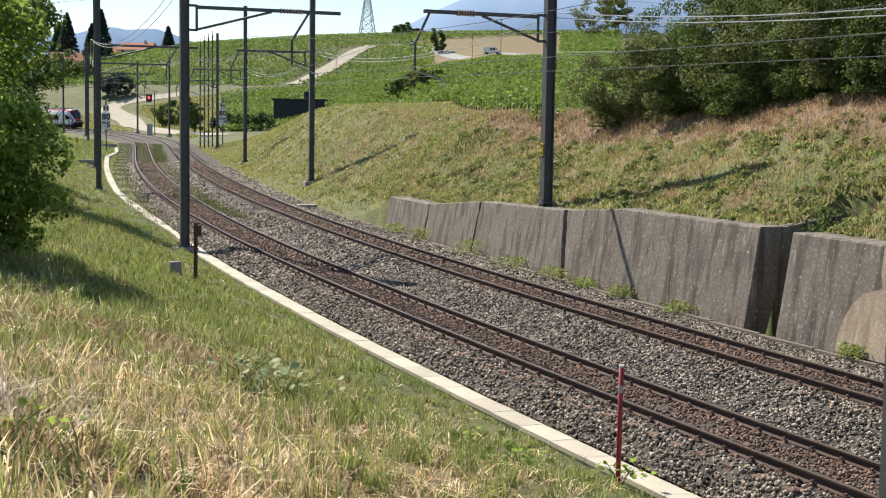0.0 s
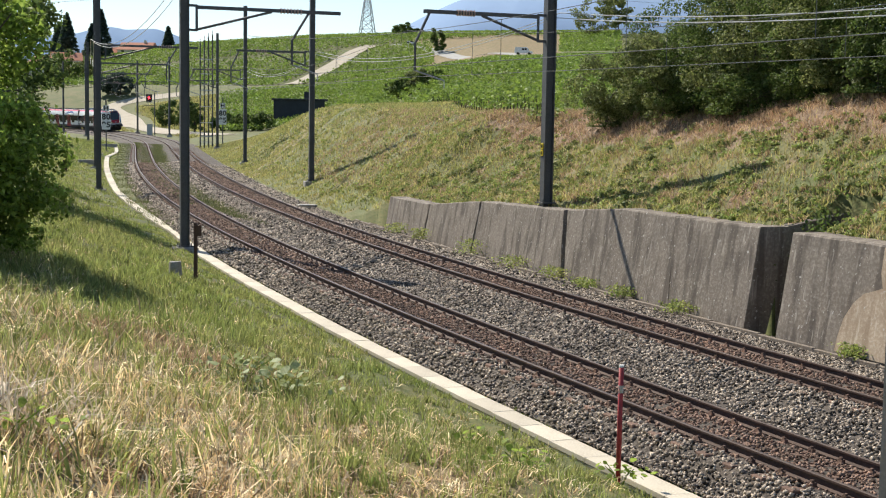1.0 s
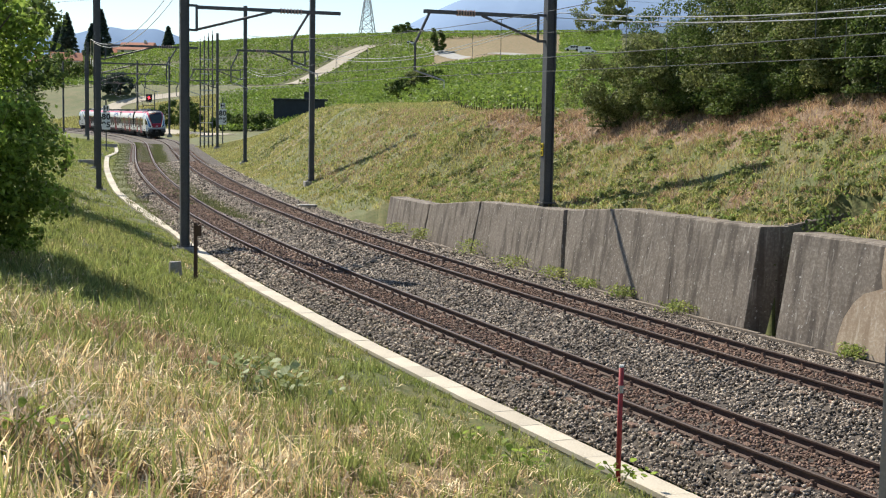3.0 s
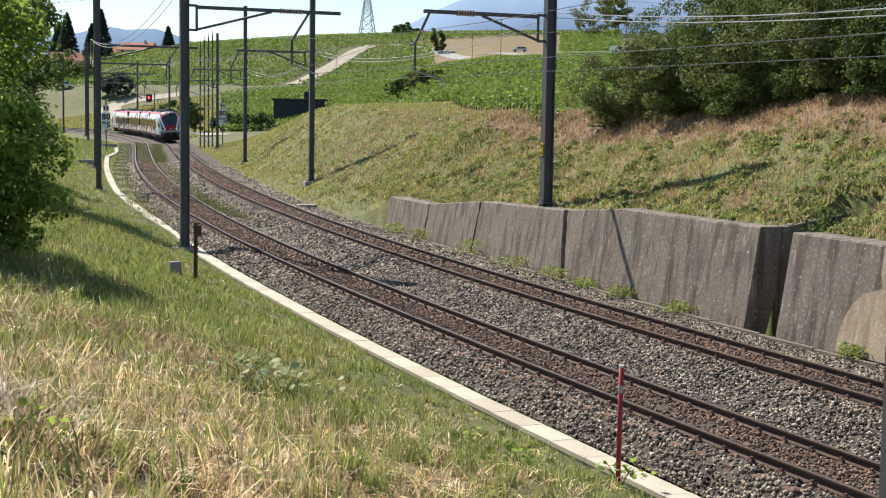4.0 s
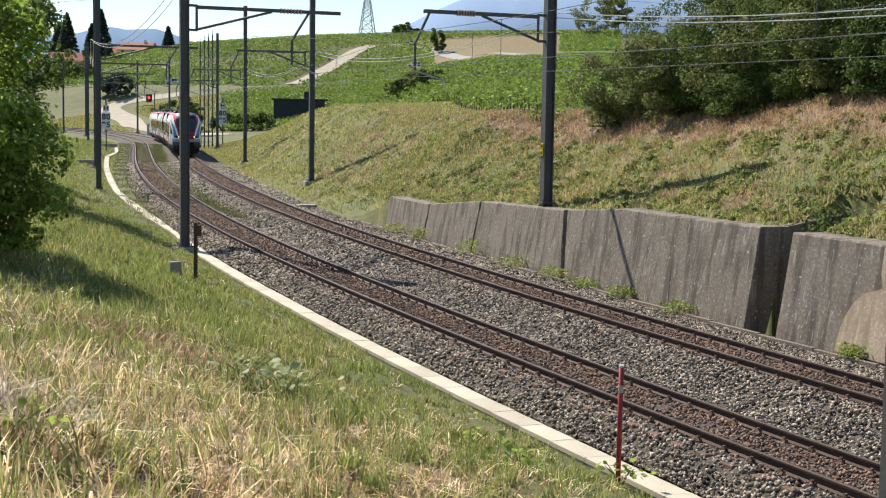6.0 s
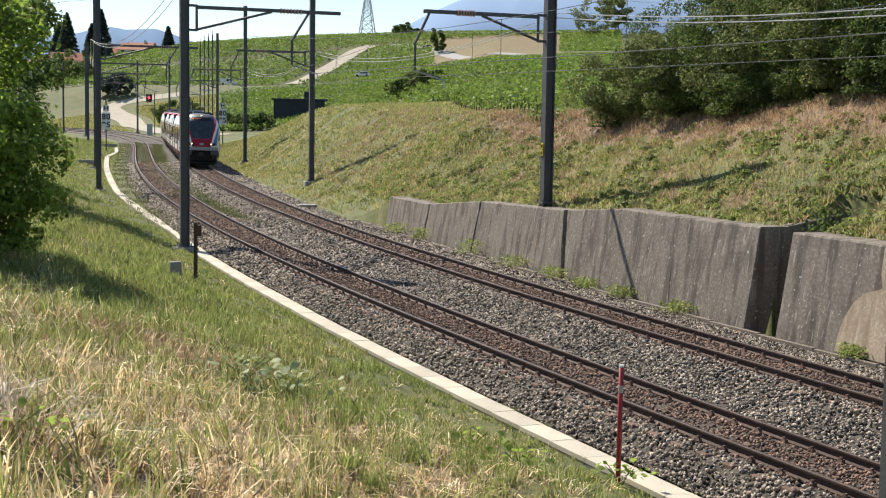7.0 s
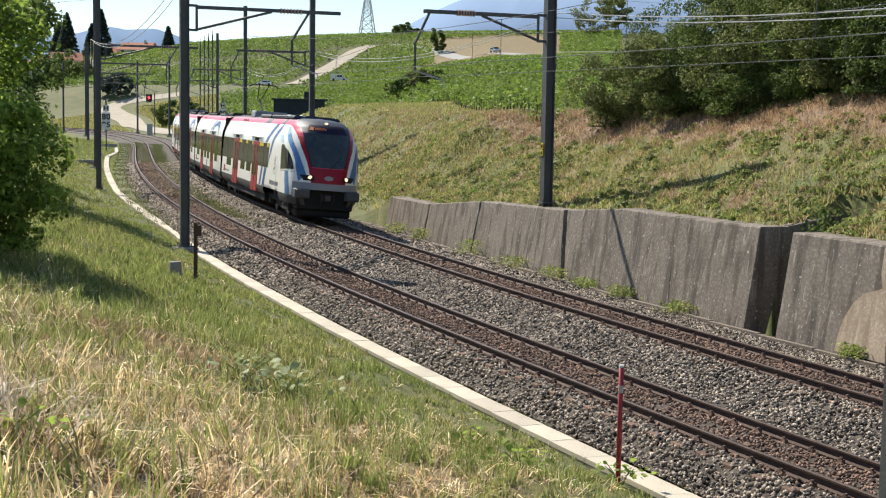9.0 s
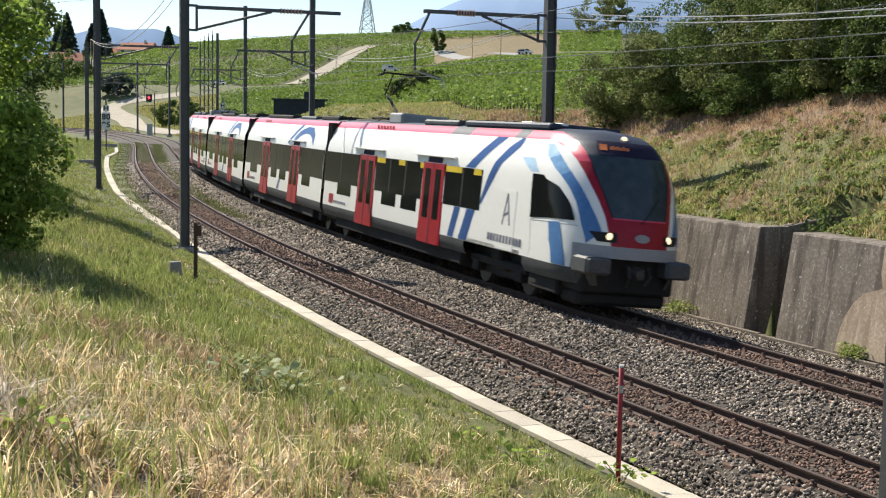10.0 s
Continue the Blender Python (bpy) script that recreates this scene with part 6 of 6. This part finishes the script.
weed_clumps(5200, 28, -13, 40, 8.5, 15.5, 0.14, M_WEED, "low green leafy weeds on the railway bank", 0.065, weedy)
weed_clumps(500, 50, -13, 34, 8.6, 14.5, 0.22, M_LEAF_OLIVE, "darker leafy weed clumps on the railway bank", 0.08, weedy)
weed_clumps(2400, 14, 36, 100, 7.6, 18, 0.13, M_WEED, "low green leafy weeds on the far bank", 0.085, weedy)
# weeds between the duct and the ballast, between the tracks farther off, and at the wall foot
x, y, s, o = scatter(34000, -16, 60, -1.78, -1.2, lambda s, o, x, y: (np.sin(s * 1.1) + 0.5 * np.sin(s * 3.1) > 0.2) | (RNG.uniform(0, 1, len(s)) < 0.10))
blades("edge_grass", x, y, np.full(len(x), 0.10), 0.014, M_BLADE, "grass tufts between duct and ballast", 0.8, np.interp(s, SS, TZ) - 0.46)
x, y, s, o = scatter(120000, 24, 150, 0.9, 2.95, lambda s, o, x, y: (s > 27 + 9 * np.abs(o - 1.95)) & (RNG.uniform(0, 1, len(s)) < 0.75))
blades("track_grass", x, y, np.full(len(x), 0.15), 0.03, M_TRACKWEED, "dull green weeds between the two tracks", 0.8, np.interp(s, SS, TZ) - 0.22, True)
x, y, s, o = scatter(26000, 30, 160, -2.6, -0.9, lambda s, o, x, y: RNG.uniform(0, 1, len(s)) < 0.55 + 0.4 * np.sin(s * 0.9))
blades("track_grass", x, y, np.full(len(x), 0.12), 0.03, M_TRACKWEED, "dull green weeds along the old track", 0.8, np.interp(s, SS, TZ) - 0.30, True)
x, y, s, o = scatter(30000, 40, 160, -0.6, 0.6)
blades("track_grass", x, y, np.full(len(x), 0.07), 0.03, M_TRACKWEED, "dull green weeds between the rails", 0.8, np.interp(s, SS, TZ) - 0.18, True)
for s0, o0, r, h in ((24.5, 7.15, 0.35, 0.4), (19.0, 7.25, 0.5, 0.5), (15.0, 7.3, 0.7, 0.3), (12.0, 7.3, 0.5, 0.3), (7.6, 7.25, 0.4, 0.25), (4.6, 7.2, 0.45, 0.25), (27.5, 7.1, 0.5, 0.35), (-2.0, 7.3, 0.3, 0.25), (9.9, 7.3, 0.5, 0.2)):
    q = at(s0, o0, -0.42)
    pts = np.array([q.x, q.y, q.z]) + RNG.normal(size=(420, 3)) * np.array([r * 0.5, r * 0.8, 0]) + np.stack([np.zeros(420), np.zeros(420), RNG.uniform(0, h, 420)], 1)
    v, f = leaf_quads(pts, 0.05)
    tagged(new("wall_weed", fast_mesh("wall_weed", v, f, M_WEED)), "bright weed clump at the foot of the wall", "weed", "wall weeds", "stuff")
# broad-leaved plants in the foreground
def leaf_shape(mat):
    """A cupped oval leaf, one unit long."""
    verts, faces = [(0, 0, 0)], []
    prof = [(0.15, 0.22), (0.4, 0.40), (0.65, 0.36), (0.88, 0.18)]
    for x, w in prof:
        verts += [(x, -w, 0.10 * w + 0.12 * x * (1 - x)), (x, 0, 0.25 * x * (1 - x)), (x, w, 0.10 * w + 0.12 * x * (1 - x))]
    verts.append((1.0, 0, -0.04))
    faces += [(0, 1, 2), (0, 2, 3)]
    for i in range(3):
        a = 1 + i * 3
        faces += [(a, a + 3, a + 4, a + 1), (a + 1, a + 4, a + 5, a + 2)]
    faces += [(10, 13, 11), (11, 13, 12)]
    return mesh_from("leaf", verts, faces, [mat], None, True)


BROAD_LEAF, NETTLE_LEAF = leaf_shape(M_PALELEAF), leaf_shape(M_LEAF_NEAR)
for px_, py_, r, n, sz, lab in ((-2.55, 16.9, 0.36, 70, 0.115, "broad pale-leaved plant in the dry grass"), (-2.05, 16.7, 0.30, 50, 0.11, "broad pale-leaved plant in the dry grass"), (0.95, 15.0, 0.20, 40, 0.09, "bright green nettle-like plant in the grass"),
                               (2.35, 16.8, 0.2, 36, 0.09, "bright green plant at the foot of the marker post"), (0.35, 15.6, 0.22, 30, 0.08, "bright green nettle-like plant in the grass"), (-3.0, 8.9, 0.25, 40, 0.07, "bright green weed in the dry grass")):
    plant = tagged(new("broadleaf_plant"), lab, "plant", "broad-leaved plants")
    plant.location = (px_, py_, gz(px_, py_))
    leaf_me = BROAD_LEAF if sz > 0.1 else NETTLE_LEAF
    for _ in range(n):
        o = new("leaf", leaf_me)
        o.parent = plant
        k = sz * RNG.uniform(0.7, 1.35)
        o.matrix_local = Matrix.LocRotScale((RNG.normal() * r, RNG.normal() * r, RNG.uniform(0.05, 0.30)), Euler((RNG.uniform(-0.7, 0.7), RNG.uniform(-0.9, 0.2), RNG.uniform(0, 6.28))), (k, k, k))
    for _ in range(6):
        a = RNG.uniform(0, 6.28)
        bm = bmesh.new()
        tube(bm, [(0, 0, -0.05), (math.cos(a) * r * 0.5, math.sin(a) * r * 0.5, 0.18), (math.cos(a) * r, math.sin(a) * r, 0.28)], 0.006, 4)
        part("stem", bm, M_LEAF_NEAR, plant)
# ivy in the gap between the walls
q = at(1.6, 9.3, 1.0)
pts = np.array([q.x, q.y, q.z]) + RNG.normal(size=(4200, 3)) * np.array([0.30, 0.5, 0.6])
v, f = leaf_quads(pts, 0.07)
tagged(new("ivy", fast_mesh("ivy", v, f, M_LEAF_DARK)), "dark ivy in the gap between the walls", "ivy")


# ---- loose ballast stones ----
def stones(n, s0, s1, o0, o1, size, label, mat, inside):
    s, o = RNG.uniform(s0, s1, n), RNG.uniform(o0, o1, n)
    x, y = at_many(s, o)
    keep = np.abs(x) < 0.37 * y + 0.5
    for c in (-0.7525, 0.7525):
        keep &= np.abs(o - c) > 0.11
        keep &= np.abs(o - far_off(s) - c) > 0.11
    inner = (np.abs(o) < 1.0) | (np.abs(o - far_off(s)) < 1.0)
    keep &= (inner & (RNG.uniform(0, 1, n) < 0.42)) if inside else ~inner
    s, o, x, y = s[keep], o[keep], x[keep], y[keep]
    n = len(s)
    zb = np.interp(o, [q[0] for q in BED], [q[1] for q in BED])
    z = np.interp(s, SS, TZ) + zb + np.interp(s, SS, CANT) * bed_tilt(o) / 1.505 + RNG.uniform(-0.008, 0.034, n)
    shape = np.array([[1, 0, 0], [0, 1, 0], [-1, 0, 0], [0, -1, 0], [0, 0, 1], [0, 0, -1]], float)
    tri = np.array([[0, 1, 4], [1, 2, 4], [2, 3, 4], [3, 0, 4], [1, 0, 5], [2, 1, 5], [3, 2, 5], [0, 3, 5]])
    q = unit(RNG.normal(size=(n, 4)))
    w, a, b, c = q.T
    rot = np.stack([np.stack([1 - 2 * (b * b + c * c), 2 * (a * b - c * w), 2 * (a * c + b * w)], 1), np.stack([2 * (a * b + c * w), 1 - 2 * (a * a + c * c), 2 * (b * c - a * w)], 1),
                    np.stack([2 * (a * c - b * w), 2 * (b * c + a * w), 1 - 2 * (a * a + b * b)], 1)], 1)
    loc = shape[None] * RNG.uniform(0.55, 1.2, (n, 6, 1)) * (size * RNG.uniform(0.55, 1.35, (n, 1, 1)))
    v = np.einsum("nij,nkj->nki", rot, loc) + np.stack([x, y, z], 1)[:, None]
    f = (np.arange(n)[:, None, None] * 6 + tri[None]).reshape(-1, 3)
    return tagged(new("ballast_stones", fast_mesh("ballast_stones", v.reshape(-1, 3), f, mat)), label, "ballast", kind="stuff")


for n, s0, s1, size in ((105000, -16, 12, 0.037), (50000, 12, 45, 0.054), (24000, 45, 90, 0.08)):
    stones(n, s0, s1, -1.76, 7.4, size, "loose grey ballast stones", M_STONE, False)
    stones(n, s0, s1, -1.0, 4.9, size * 0.9, "rust-stained ballast stones between the rails", M_STONE_RUST, True)


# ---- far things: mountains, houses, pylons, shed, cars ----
# distance haze is put into the blue base colour of both ranges
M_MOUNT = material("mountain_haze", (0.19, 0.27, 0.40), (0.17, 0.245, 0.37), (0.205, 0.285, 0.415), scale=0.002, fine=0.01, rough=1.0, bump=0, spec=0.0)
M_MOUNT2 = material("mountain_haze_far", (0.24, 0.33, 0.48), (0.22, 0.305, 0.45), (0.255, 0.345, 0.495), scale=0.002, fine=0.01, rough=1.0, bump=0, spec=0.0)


def ridge(name, d, outline, mat, depth=500):
    """Distant range; outline: (bearing column, height column) control points along its crest."""
    verts, faces = [], []
    cols = np.linspace(outline[0][0], outline[-1][0], 90)
    hs = np.interp(cols, [o[0] for o in outline], [o[1] for o in outline])
    for i, (b, e) in enumerate(zip(cols, hs)):
        e = e + 0.0006 * noise.noise(Vector((b * 60, 3, 0))) + 0.0003 * noise.noise(Vector((b * 200, 9, 0)))
        for dd, k in ((d - depth, 0.0), (d - depth * 0.5, 0.6), (d, 1.0), (d + depth * 0.6, 0.4)):
            verts.append((dd * math.sin(b), dd * math.cos(b), -60 + (e * d + 64) * k))
    for i in range(len(cols) - 1):
        for k in range(3):
            a = i * 4 + k
            faces.append((a, a + 4, a + 5, a + 1))
    me = mesh_from(name, verts, faces, [mat], None, True)
    return tagged(new(name, me), "hazy blue mountain range on the horizon", "mountain", kind="structure")


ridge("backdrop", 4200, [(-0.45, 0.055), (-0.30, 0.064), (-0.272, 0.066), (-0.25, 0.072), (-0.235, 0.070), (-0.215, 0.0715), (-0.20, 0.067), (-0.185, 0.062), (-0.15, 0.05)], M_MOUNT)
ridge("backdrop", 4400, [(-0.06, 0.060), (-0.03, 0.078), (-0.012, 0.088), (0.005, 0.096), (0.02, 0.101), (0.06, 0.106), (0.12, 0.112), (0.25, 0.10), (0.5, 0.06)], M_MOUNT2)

M_TILE = material("roof_tile", (0.42, 0.17, 0.10), (0.34, 0.13, 0.08), (0.48, 0.22, 0.14), scale=0.6, fine=6, bump=0.3)
M_PLASTER = material("plaster", (0.66, 0.60, 0.50), (0.58, 0.53, 0.45), scale=0.5, fine=5, bump=0.1)
M_DARKSHED = material("dark_boards", (0.035, 0.04, 0.05), (0.025, 0.028, 0.035), scale=0.8, fine=8, rough=0.6, bump=0.2)


def house(px, d, w, depth, wall_h, roof_h, turn):
    x, y = polar(px, d)
    h = tagged(new("house"), "house with a red tiled gable roof among trees", "house", "houses")
    h.matrix_world = pose(x, y, gz(x, y) - 0.5, 0, 0, turn)
    bm = bmesh.new()
    box(bm, -w / 2, w / 2, -depth / 2, depth / 2, 0, wall_h)
    part("wall", bm, M_PLASTER, h)
    bm = bmesh.new()
    e = 0.5
    a = [bm.verts.new(v) for v in ((-w / 2 - e, -depth / 2 - e, wall_h - 0.2), (w / 2 + e, -depth / 2 - e, wall_h - 0.2), (w / 2 + e, depth / 2 + e, wall_h - 0.2), (-w / 2 - e, depth / 2 + e, wall_h - 0.2), (-w / 2 - e, 0, wall_h + roof_h), (w / 2 + e, 0, wall_h + roof_h))]
    for f in ((0, 1, 5, 4), (2, 3, 4, 5), (3, 0, 4), (1, 2, 5), (3, 2, 1, 0)):
        bm.faces.new([a[i] for i in f])
    r = part("roof", bm, M_TILE, h)
    bm = bmesh.new()
    box(bm, w * 0.2, w * 0.2 + 0.8, -0.4, 0.4, wall_h + roof_h * 0.5, wall_h + roof_h + 0.8)
    part("chimney", bm, M_PLASTER, r)
    for i in range(3):
        bm = bmesh.new()
        box(bm, -0.5, 0.5, -0.03, 0.03, 0, 1.2)
        win = part("window", bm, M_TGLASS, h)
        win.location = (-w / 3 + i * w / 3, -depth / 2 - 0.01, wall_h * 0.45)


house(118, 455, 9, 8, 3.6, 2.6, 20)
house(244, 527, 13, 9, 3.0, 2.8, -12)
house(206, 532, 9, 8, 2.8, 2.4, 25)
house(85, 440, 10, 8, 4.0, 2.6, -30)

x, y = polar(527, 276)
shed = tagged(new("shed"), "dark low shed with a flat roof behind the bank", "shed")
shed.matrix_world = pose(x, y, gz(x, y) - 1.5, 0, 0, 6)
bm = bmesh.new()
box(bm, -5.2, 5.2, -3, 3, 0, 5.4)
part("wall", bm, M_DARKSHED, shed)
bm = bmesh.new()
box(bm, -5.6, 5.9, -3.4, 3.4, 5.4, 5.75, bevel=0.05)
part("roof", bm, M_DARKSHED, shed)
bm = bmesh.new()
box(bm, 1.0, 2.6, -1, 1, 5.75, 7.2, bevel=0.05)
part("roof_vent", bm, M_DARKSHED, shed)
for i in range(9):
    bm = bmesh.new()
    box(bm, -5.0 + i * 1.15, -4.9 + i * 1.15, -3.06, -3.0, 0.2, 5.3)
    part("batten", bm, M_DARKSHED, shed)

# white facade glimpsed behind the left trees
M_LATTICE = material("pylon_steel", (0.20, 0.21, 0.22), (0.16, 0.17, 0.18), rough=0.6, metal=0.2, bump=0)


def pylon(px, d, h, w, t):
    x, y = polar(px, d)
    p = tagged(new("pylon"), "grey lattice power pylon on the hill", "pylon", "pylons")
    p.matrix_world = pose(x, y, gz(x, y) - 0.5, 0, 0, 15)

    def half(z):
        return w / 2 * (1 - 0.86 * min(1, z / (h * 0.72)))
    for sx in (-1, 1):
        for sy in (-1, 1):
            bm = bmesh.new()
            tube(bm, [(sx * half(z), sy * half(z), z) for z in np.linspace(0, h, 9)], t, 5)
            part("leg", bm, M_LATTICE, p)
    bm = bmesh.new()
    zs = [0]
    while zs[-1] < h * 0.95:
        zs.append(zs[-1] + max(1.6, half(zs[-1]) * 1.3))
    for a, b in zip(zs, zs[1:]):
        for q in range(4):
            c, s_ = ((1, 1), (-1, 1), (-1, -1), (1, -1))[q], ((1, 1), (-1, 1), (-1, -1), (1, -1))[(q + 1) % 4]
            tube(bm, [(c[0] * half(a), c[1] * half(a), a), (s_[0] * half(b), s_[1] * half(b), b)], t * 0.55, 4, caps=False)
            tube(bm, [(s_[0] * half(a), s_[1] * half(a), a), (c[0] * half(b), c[1] * half(b), b)], t * 0.55, 4, caps=False)
            tube(bm, [(c[0] * half(b), c[1] * half(b), b), (s_[0] * half(b), s_[1] * half(b), b)], t * 0.5, 4, caps=False)
    part("bracing", bm, M_LATTICE, p)
    for z, l in ((h * 0.62, w * 0.75), (h * 0.78, w * 0.95), (h * 0.92, w * 0.6)):
        bm = bmesh.new()
        for k in (-1, 1):
            tube(bm, [(0, 0, z + 0.8), (k * l, 0, z)], t * 0.7, 4)
            tube(bm, [(0, 0, z - 0.3), (k * l, 0, z)], t * 0.7, 4)
        part("cross_arm", bm, M_LATTICE, p)


pylon(645, 590, 38, 8.5, 0.16)
pylon(943, 1150, 52, 9.0, 0.25)

M_CARWHITE = material("car_white", (0.78, 0.78, 0.77), rough=0.3, bump=0, spec=0.5)
M_CARGREY = material("car_grey", (0.42, 0.44, 0.46), rough=0.3, metal=0.3, bump=0, spec=0.5)
M_TYRE = material("tyre", (0.02, 0.02, 0.02), rough=0.9, bump=0)


def road_vehicle(name, label, length, height, mat, van):
    """A small car or van; x forward."""
    c = tagged(new(name), label, "van" if van else "car", "vehicles on the hill road")
    l, h, w = length, height, 0.88
    roof0, roof1 = (-l * 0.48, l * 0.18) if van else (-l * 0.30, l * 0.10)
    prof = [(-l / 2, 0.35), (l / 2, 0.35), (l / 2, 0.75), (l * 0.30, 0.95), (roof1, h), (roof0, h), (-l * 0.49, 1.0)]
    bm = bmesh.new()
    a = [bm.verts.new((x, -w, z)) for x, z in prof]
    b = [bm.verts.new((x, w, z)) for x, z in prof]
    bm.faces.new(a)
    bm.faces.new(b[::-1])
    for i in range(len(prof)):
        bm.faces.new((a[i], b[i], b[(i + 1) % len(prof)], a[(i + 1) % len(prof)]))
    bmesh.ops.recalc_face_normals(bm, faces=bm.faces)
    bmesh.ops.bevel(bm, geom=list(bm.edges), offset=0.07, segments=2, affect="EDGES")
    part("body", bm, mat, c)
    for side in (-1, 1):
        for k in range(2 if van else 3):
            x0 = roof1 - 0.75 * (k + 1) + 0.15
            bm = bmesh.new()
            box(bm, x0, x0 + 0.65, side * (w + 0.012) - 0.006, side * (w + 0.012) + 0.006, h * 0.58, h * 0.86)
            part("window", bm, M_TGLASS, c)
        for x in (-l * 0.31, l * 0.31):
            bm = bmesh.new()
            bmesh.ops.create_cone(bm, cap_ends=True, segments=18, radius1=0.33, radius2=0.33, depth=0.22)
            bmesh.ops.rotate(bm, verts=bm.verts, cent=(0, 0, 0), matrix=Matrix.Rotation(radians(90), 3, "X"))
            wh = part("wheel", bm, M_TYRE, c)
            wh.location = (x, side * 0.8, 0.33)
    bm = bmesh.new()
    m = pose((roof1 + l * 0.30) / 2 + 0.02, 0, (h + 0.95) / 2 + 0.03, 0, math.degrees(math.atan2(h - 0.95, l * 0.30 - roof1)), 0)
    box(bm, -0.38, 0.38, -0.72, 0.72, -0.01, 0.02, m)
    part("windscreen", bm, M_TGLASS, c)
    return c


VAN_A = road_vehicle("van", "white van driving on the hill road", 5.0, 1.95, M_CARWHITE, True)
CAR_E = road_vehicle("car", "grey car driving on the hill road", 4.3, 1.5, M_CARGREY, False)
CAR_F = road_vehicle("car", "pale car driving through the vineyards", 4.3, 1.55, M_CARWHITE, False)
VAN_B = road_vehicle("van", "white van driving through the vineyards", 4.8, 1.9, M_CARWHITE, True)


def drive(ob, marks, steps=40):
    """marks: (seconds, bearing column, distance); the vehicle stays on the ground and heads along its way."""
    ts, cs, ds = [m[0] for m in marks], [m[1] for m in marks], [m[2] for m in marks]

    def place(t):
        x, y = polar(float(np.interp(t, ts, cs)), float(np.interp(t, ts, ds)))
        return Vector((x, y, gz(x, y) + 0.14))
    rows, yaw = [], None
    for i in range(steps + 1):
        t = 10.0 * i / steps
        a, b = place(max(0, t - 0.3)), place(min(10, t + 0.3))
        d = b - a
        if d.length > 0.3:
            yaw = math.atan2(d.y, d.x)
        elif yaw is None:
            yaw = math.atan2(-0.9, 0.5)
        rows.append((t, pose(*place(t), 0, 0, math.degrees(yaw))))
    walk(ob, rows)


def drives():
    drive(VAN_A, ((0, 865, 368), (1, 920, 366), (10, 1420, 362)))
    drive(CAR_E, ((0, 722, 463), (6.4, 722, 463), (7.5, 775, 438), (8.0, 805, 420), (8.5, 835, 396), (9.0, 870, 376), (9.5, 895, 370), (10, 922, 366)))
    drive(CAR_F, ((0, 1281, 380), (5.5, 775, 383), (6.8, 655, 385), (7.5, 592, 386), (8.0, 550, 386), (8.5, 511, 386), (9.0, 465, 386), (9.5, 425, 386), (10, 385, 386)))
    drive(VAN_B, ((0, -270, 382), (7.5, 450, 382), (8.0, 500, 382), (8.5, 550, 382), (9.0, 596, 382), (9.5, 641, 382), (10, 686, 382)))


motions()
